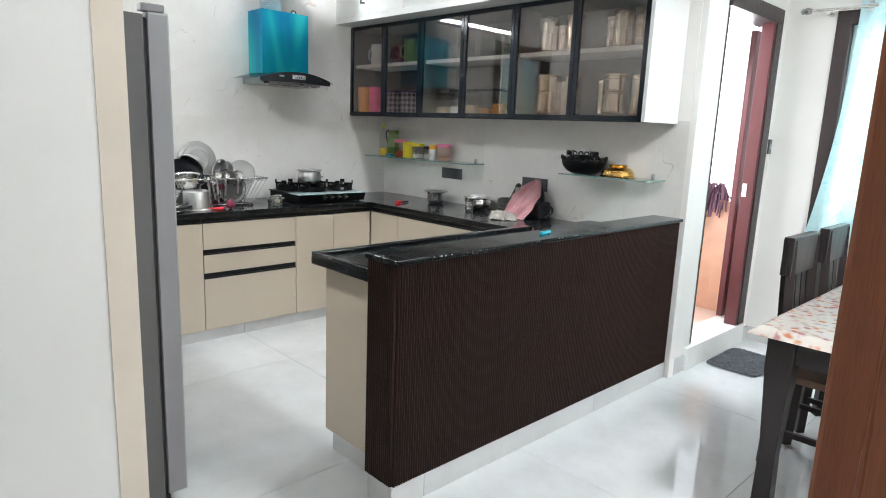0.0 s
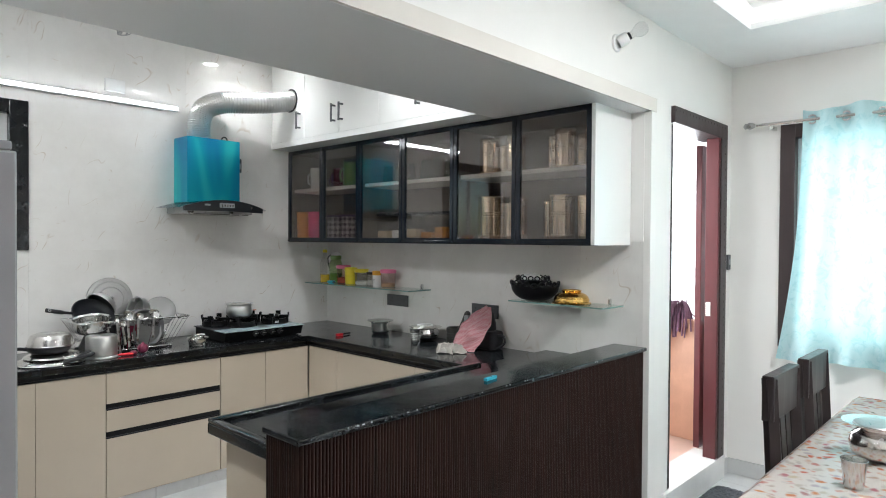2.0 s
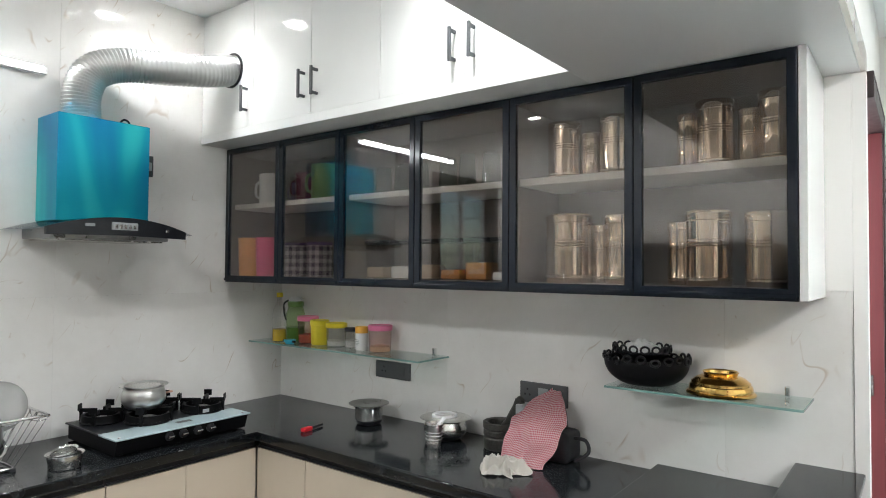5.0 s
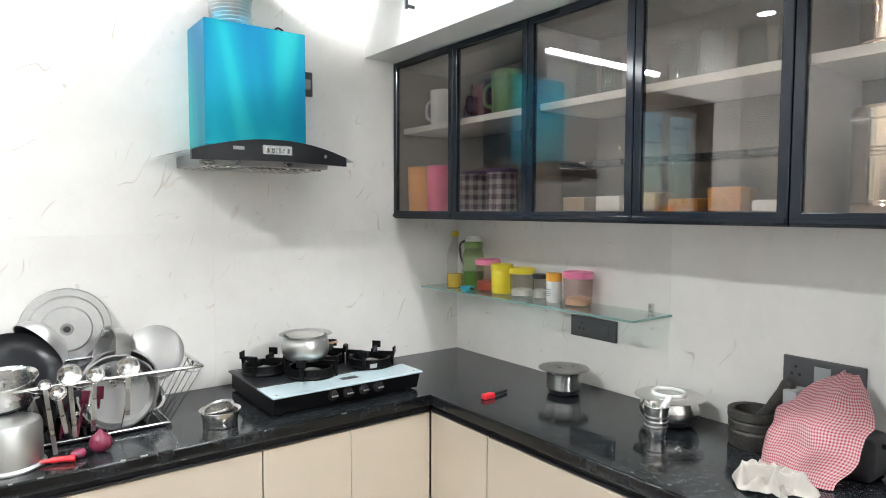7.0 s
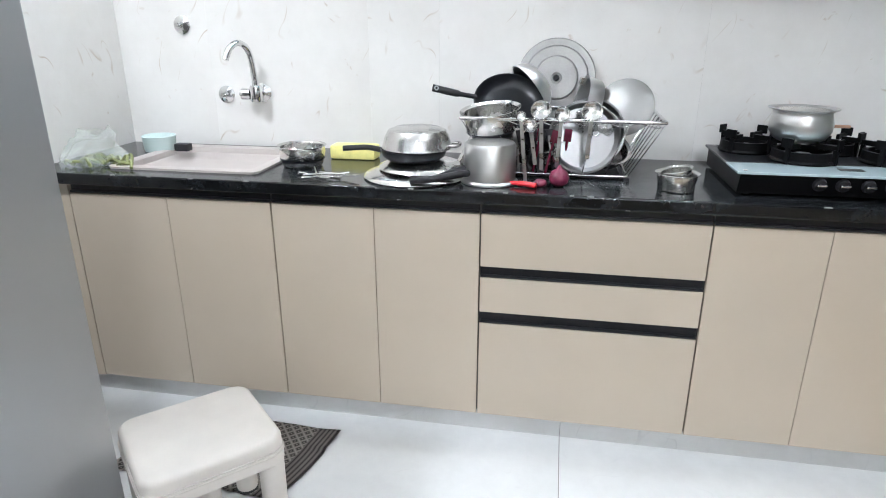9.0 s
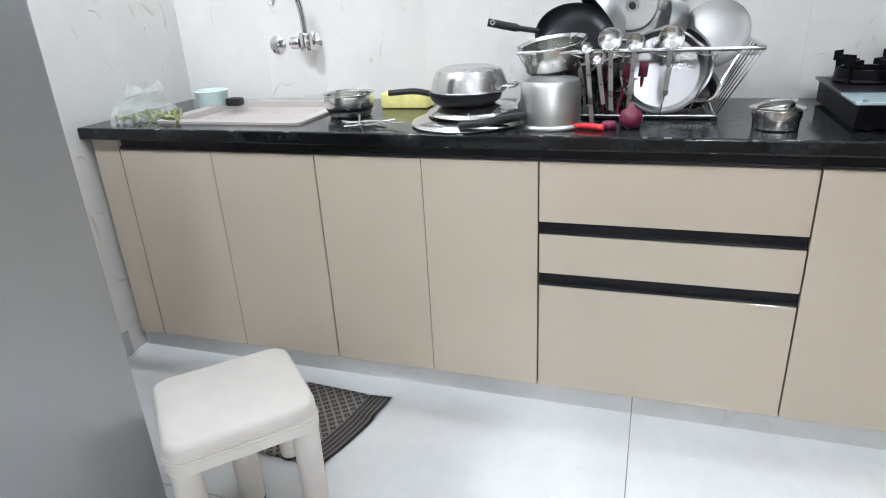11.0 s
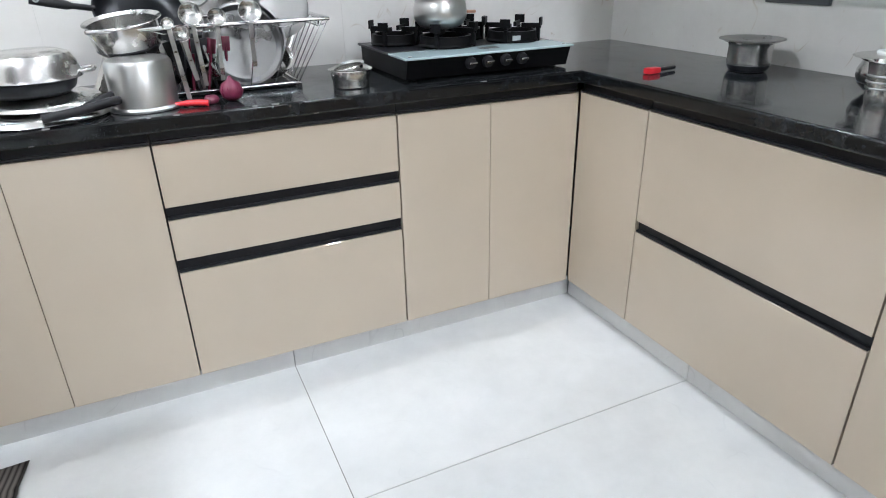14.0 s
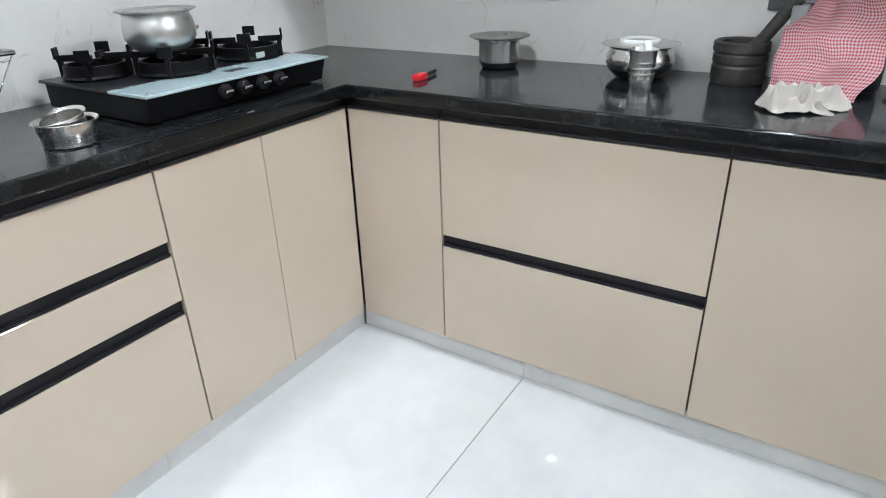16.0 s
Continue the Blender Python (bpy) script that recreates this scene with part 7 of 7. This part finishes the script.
def kitchen_mat():
    def lay(u, v):
        a, b = Vector((-2.353, -0.65, 0)), Vector((-2.95, -0.61, 0))
        c = Vector((-2.43, -0.93, 0))
        p = a + (b - a) * (1 - u) + (c - a) * v * 1.25
        p.x += 0.02 * math.sin(v * 2.4)
        p.z = 0.003 + 0.004 * (1 + noise.noise((u * 5, v * 4, 3))) * 0.5 + (0.008 * (u - 0.85) / 0.15 if u > 0.85 and v < 0.3 else 0)
        return p

    m = thing("kitchen_mat", "black and beige woven cotton mat by the sink cabinets", "mat", (-2.65, -0.75, 0.0))
    part("weave", sheet(40, 24, lay, 0.004, (0.60, 0.35)), RUG, m, smooth=70)


kitchen_mat()


def door_mat():
    def lay(u, v):
        a, b = 2 * u - 1, 2 * v - 1
        a, b = a * (1 - 0.07 * abs(b) ** 8), b * (1 - 0.09 * abs(a) ** 8)
        return Vector((0.67 + 0.245 * a + 0.004 * math.sin(v * 9), -3.005 - 0.165 * b, 0.008 + 0.006 * noise.noise((u * 30, v * 22, 0))))

    m = thing("door_mat", "dark grey shaggy door mat by the utility step", "mat", (0.69, -3.0, 0.0))
    part("fabric", sheet(90, 60, lay, 0.008, (0.5, 0.33)), SHAG, m, smooth=80)


door_mat()

# ---- dining table and chairs ----
TX0, TX1, TY0, TY1, TZ = -1.07, 0.62, -4.55, -3.64, 0.755


def dining_table():
    t = thing("dining_table", "dark stained wooden dining table with turned square legs", "table", ((TX0 + TX1) / 2, (TY0 + TY1) / 2, 0))
    part("tabletop", box(TX0, TX1, TY0, TY1, TZ - 0.03, TZ, 0.004), DARK_WOOD, t)
    for x0, x1, y0, y1 in ((TX0 + 0.05, TX1 - 0.05, TY1 - 0.075, TY1 - 0.05), (TX0 + 0.05, TX1 - 0.05, TY0 + 0.05, TY0 + 0.075), (TX0 + 0.05, TX0 + 0.075, TY0 + 0.075, TY1 - 0.075), (TX1 - 0.075, TX1 - 0.05, TY0 + 0.075, TY1 - 0.075)):
        part("apron", box(x0, x1, y0, y1, TZ - 0.13, TZ - 0.031, 0.002), DARK_WOOD, t)
    for x, y in ((TX0 + 0.075, TY1 - 0.075), (TX1 - 0.075, TY1 - 0.075), (TX0 + 0.075, TY0 + 0.075), (TX1 - 0.075, TY0 + 0.075)):
        leg = bmesh.new()
        rings = []
        for z, w in ((0.0, 0.03), (0.03, 0.034), (0.25, 0.030), (0.50, 0.042), (0.60, 0.048), (0.72, 0.048)):
            rings.append([leg.verts.new((x + sx * w, y + sy * w, z)) for sx, sy in ((-1, -1), (1, -1), (1, 1), (-1, 1))])
        for p, q in zip(rings, rings[1:]):
            for k in range(4):
                leg.faces.new((p[k], p[(k + 1) % 4], q[(k + 1) % 4], q[k]))
        leg.faces.new(rings[0])
        leg.faces.new(rings[-1])
        bmesh.ops.bevel(leg, geom=leg.edges[:], offset=0.003, segments=1, affect="EDGES")
        part("leg", leg, DARK_WOOD, t)


dining_table()


def table_cloth():
    def lay(u, v):
        x, y = TX0 - 0.035 + (TX1 - TX0 + 0.07) * u, TY0 - 0.03 + (TY1 - TY0 + 0.06) * v
        over = max(TX0 - x, x - TX1, TY0 - y, y - TY1, 0)
        z = TZ + 0.0035 + 0.0015 * noise.noise((u * 7, v * 6, 1))
        if over > 0:
            z -= over * 0.85
        return Vector((x, y, z))

    c = thing("tablecloth", "glossy floral oilcloth in orange and red on cream", "tablecloth", ((TX0 + TX1) / 2, (TY0 + TY1) / 2, TZ))
    part("cloth", sheet(96, 64, lay, 0.0015, (1.7, 0.9)), FLORAL, c, smooth=60)


table_cloth()
TT = TZ + 0.0065
tm = thing("steel_tumbler", "plain steel drinking tumbler on the tablecloth", "tumbler", (-0.80, -3.87, TT))
part("body", lathe([(0, 0), (0.026, 0), (0.028, 0.004), (0.037, 0.088), (0.039, 0.09), (0.037, 0.0905), (0.026, 0.006), (0, 0.004)], 34), STEEL, tm, smooth=35, world=False)
tm = thing("steel_bowl", "small steel bowl beside the tumbler on the tablecloth", "bowl", (-0.72, -4.0, TT))
part("body", lathe(bowl_profile(0.045, 0.06, foot=0.6), 34), STEEL, tm, smooth=35, world=False)
hd = thing("handi_pot", "round bellied steel serving pot with a wide rim on the table", "pot", (-0.44, -3.88, TT))
part("body", lathe([(0, 0), (0.05, 0), (0.08, 0.02), (0.092, 0.055), (0.082, 0.09), (0.06, 0.108), (0.062, 0.116), (0.112, 0.13), (0.114, 0.133), (0.06, 0.121), (0.055, 0.108), (0.078, 0.088), (0, 0.01)], 44), STEEL, hd, smooth=35, world=False)
part("lid", lathe([(0, 0.142), (0.02, 0.14), (0.075, 0.131), (0.078, 0.127), (0, 0.127)], 36), STEEL_DARK, hd, "flat steel lid", 35, False)
for k, (x, y) in enumerate(((-0.05, -3.86), (0.12, -3.95))):
    ub = thing("coaster", "small dark round ring stand on the tablecloth", "coaster", (x, y, TT))
    part("ring", lathe([(0.030, 0.001), (0.036, 0.0), (0.044, 0.006), (0.042, 0.013), (0.034, 0.014), (0.029, 0.007), (0.030, 0.001)], 26), DARK_WOOD, ub, smooth=40, world=False)


def dining_chair():
    c = thing("dining_chair", "dark stained dining chair with a slatted back pushed under the table", "chair", (-0.465, -3.612, 0), group="chairs at the dining table")
    # local: x along the table, y towards the kitchen; back at y = +0.05
    for sx in (-1, 1):
        leg = sweep([(sx * 0.147, 0.03, 0.0), (sx * 0.147, 0.015, 0.45), (sx * 0.147, 0.045, 1.03)], 0.028, 4)
        part("back_post", leg, DARK_WOOD, c, world=False)
        part("leg", box(sx * 0.185 - 0.018, sx * 0.185 + 0.018, -0.40, -0.364, 0.0, 0.425, 0.003), DARK_WOOD, c, world=False)
        part("stretcher", box(sx * 0.185 - 0.01, sx * 0.185 + 0.01, -0.365, 0.0, 0.18, 0.205, 0.002), DARK_WOOD, c, world=False)
    top = box(-0.172, 0.172, 0.022, 0.064, 0.875, 1.042, 0.004)
    part("top_rail", top, DARK_WOOD, c, world=False)
    part("lower_rail", box(-0.13, 0.13, 0.012, 0.032, 0.53, 0.58, 0.003), DARK_WOOD, c, world=False)
    for x in (-0.070, 0.0, 0.070):
        bm = box(x - 0.029, x + 0.029, -0.006, 0.006, 0.575, 0.890, 0.002)
        for v in bm.verts:
            v.co.y += 0.022 + (v.co.z - 0.575) * 0.075
        part("slat", bm, DARK_WOOD, c, world=False)
    part("seat", box(-0.205, 0.205, -0.41, 0.0, 0.43, 0.465, 0.008), plain("brown_rexine", (0.13, 0.075, 0.05), 0.45) if not bpy.data.materials.get("brown_rexine") else bpy.data.materials["brown_rexine"], c, "brown padded seat", 40, False)
    part("apron", box(-0.19, 0.19, -0.39, -0.37, 0.37, 0.429, 0.002), DARK_WOOD, c, world=False)
    return c


chair = dining_chair()
copy_thing(chair, pose(0.020, -3.612, 0))
copy_thing(chair, pose(-0.465, -4.60, 0, 0, 0, 180))
copy_thing(chair, pose(0.020, -4.60, 0, 0, 0, 180))
sill_box = thing("soap_box", "small red and yellow carton on the window ledge", "box", (-2.55, 0.02, 1.5405))
part("carton", box(-2.60, -2.47, -0.008, 0.035, 1.5405, 1.585, 0.002), PAPER, sill_box)
part("print_bar", box(-2.515, -2.475, -0.0086, -0.008, 1.547, 1.58), YELLOW_PLASTIC, sill_box)

# ---- wall cladding and floor tiles, piece by piece ----
def cladding(parent, pieces, axis):
    for a0, a1, z0, z1 in pieces:
        if axis == "y":
            bm = box(a0 + 0.0002, a1 - 0.0002, 0.0, 0.0115, z0 + 0.0002, z1 - 0.0002)
        else:
            bm = box(0.0, 0.0115, a0 + 0.0002, a1 - 0.0002, z0 + 0.0002, z1 - 0.0002)
        part("tile", bm, WALL_TILE, parent)


ORIGIN[wall_north] = Matrix.Translation(wall_north.location)
cladding(wall_north, [(-3.449, -3.05, 0.0, 1.458), (-3.05, -2.4, 0.0, 1.458), (-2.4, -2.13, 0.0, 1.458), (-3.449, -3.05, 1.458, 2.325), (-3.449, -2.4, 2.325, 2.88), (-2.4, -2.13, 2.325, 2.88), (-2.13, -1.2, 0.0, 1.458), (-2.13, -1.2, 1.458, 2.88), (-1.2, 0.0, 0.0, 1.458), (-1.2, 0.0, 1.458, 2.88)], "y")
ORIGIN[wall_east] = Matrix.Translation(wall_east.location)
cladding(wall_east, [(-1.2, -0.0005, 0.0, 1.53), (-2.4, -1.2, 0.0, 1.53), (-2.775, -2.4, 0.0, 1.534), (-1.2, -0.0005, 1.53, 2.88), (-2.4, -1.2, 1.53, 2.88), (-2.7, -2.4, 1.53, 2.88)], "x")

ORIGIN[wall_west] = Matrix.Translation(wall_west.location)
for y0, y1 in ((-1.2, -0.0005), (-2.249, -1.2)):
    for z0, z1 in ((0.1005, 1.458), (1.458, 2.88)):
        part("tile", box(LEFT + 0.0002, LEFT + 0.0092, y0 + 0.0002, y1 - 0.0002, z0 + 0.0002, z1 - 0.0002), WALL_TILE, wall_west)

YJ = [-6.02 - 1.215, -6.02, -4.805, -3.59, -2.375, -1.16, 0.055]
meshes = {}
for y0, y1 in zip(YJ, YJ[1:]):
    first = -5.215 if y0 > -2.5 else -6.17
    XJ = [first + 1.2 * k for k in range(8)]
    for x0, x1 in zip(XJ, XJ[1:]):
        a, b, c, d = max(x0, -5.29) + 0.0012, min(x1, 1.34) - 0.0012, max(y0, -6.78) + 0.0012, min(y1, 0.0) - 0.0012
        if b - a < 0.02 or d - c < 0.02:
            continue
        key = (round(b - a, 3), round(d - c, 3))
        if key not in meshes:
            bm = box(-(b - a) / 2, (b - a) / 2, -(d - c) / 2, (d - c) / 2, -0.008, 0.0, 0.0006, seg=1)
            me = bpy.data.meshes.new("floor_tile")
            bm.to_mesh(me)
            bm.free()
            me.materials.append(FLOOR_TILE)
            meshes[key] = me
        t = new("tile", meshes[key])
        t.parent = floor
        t.location = Vector(((a + b) / 2, (c + d) / 2, 0.0)) - floor.location
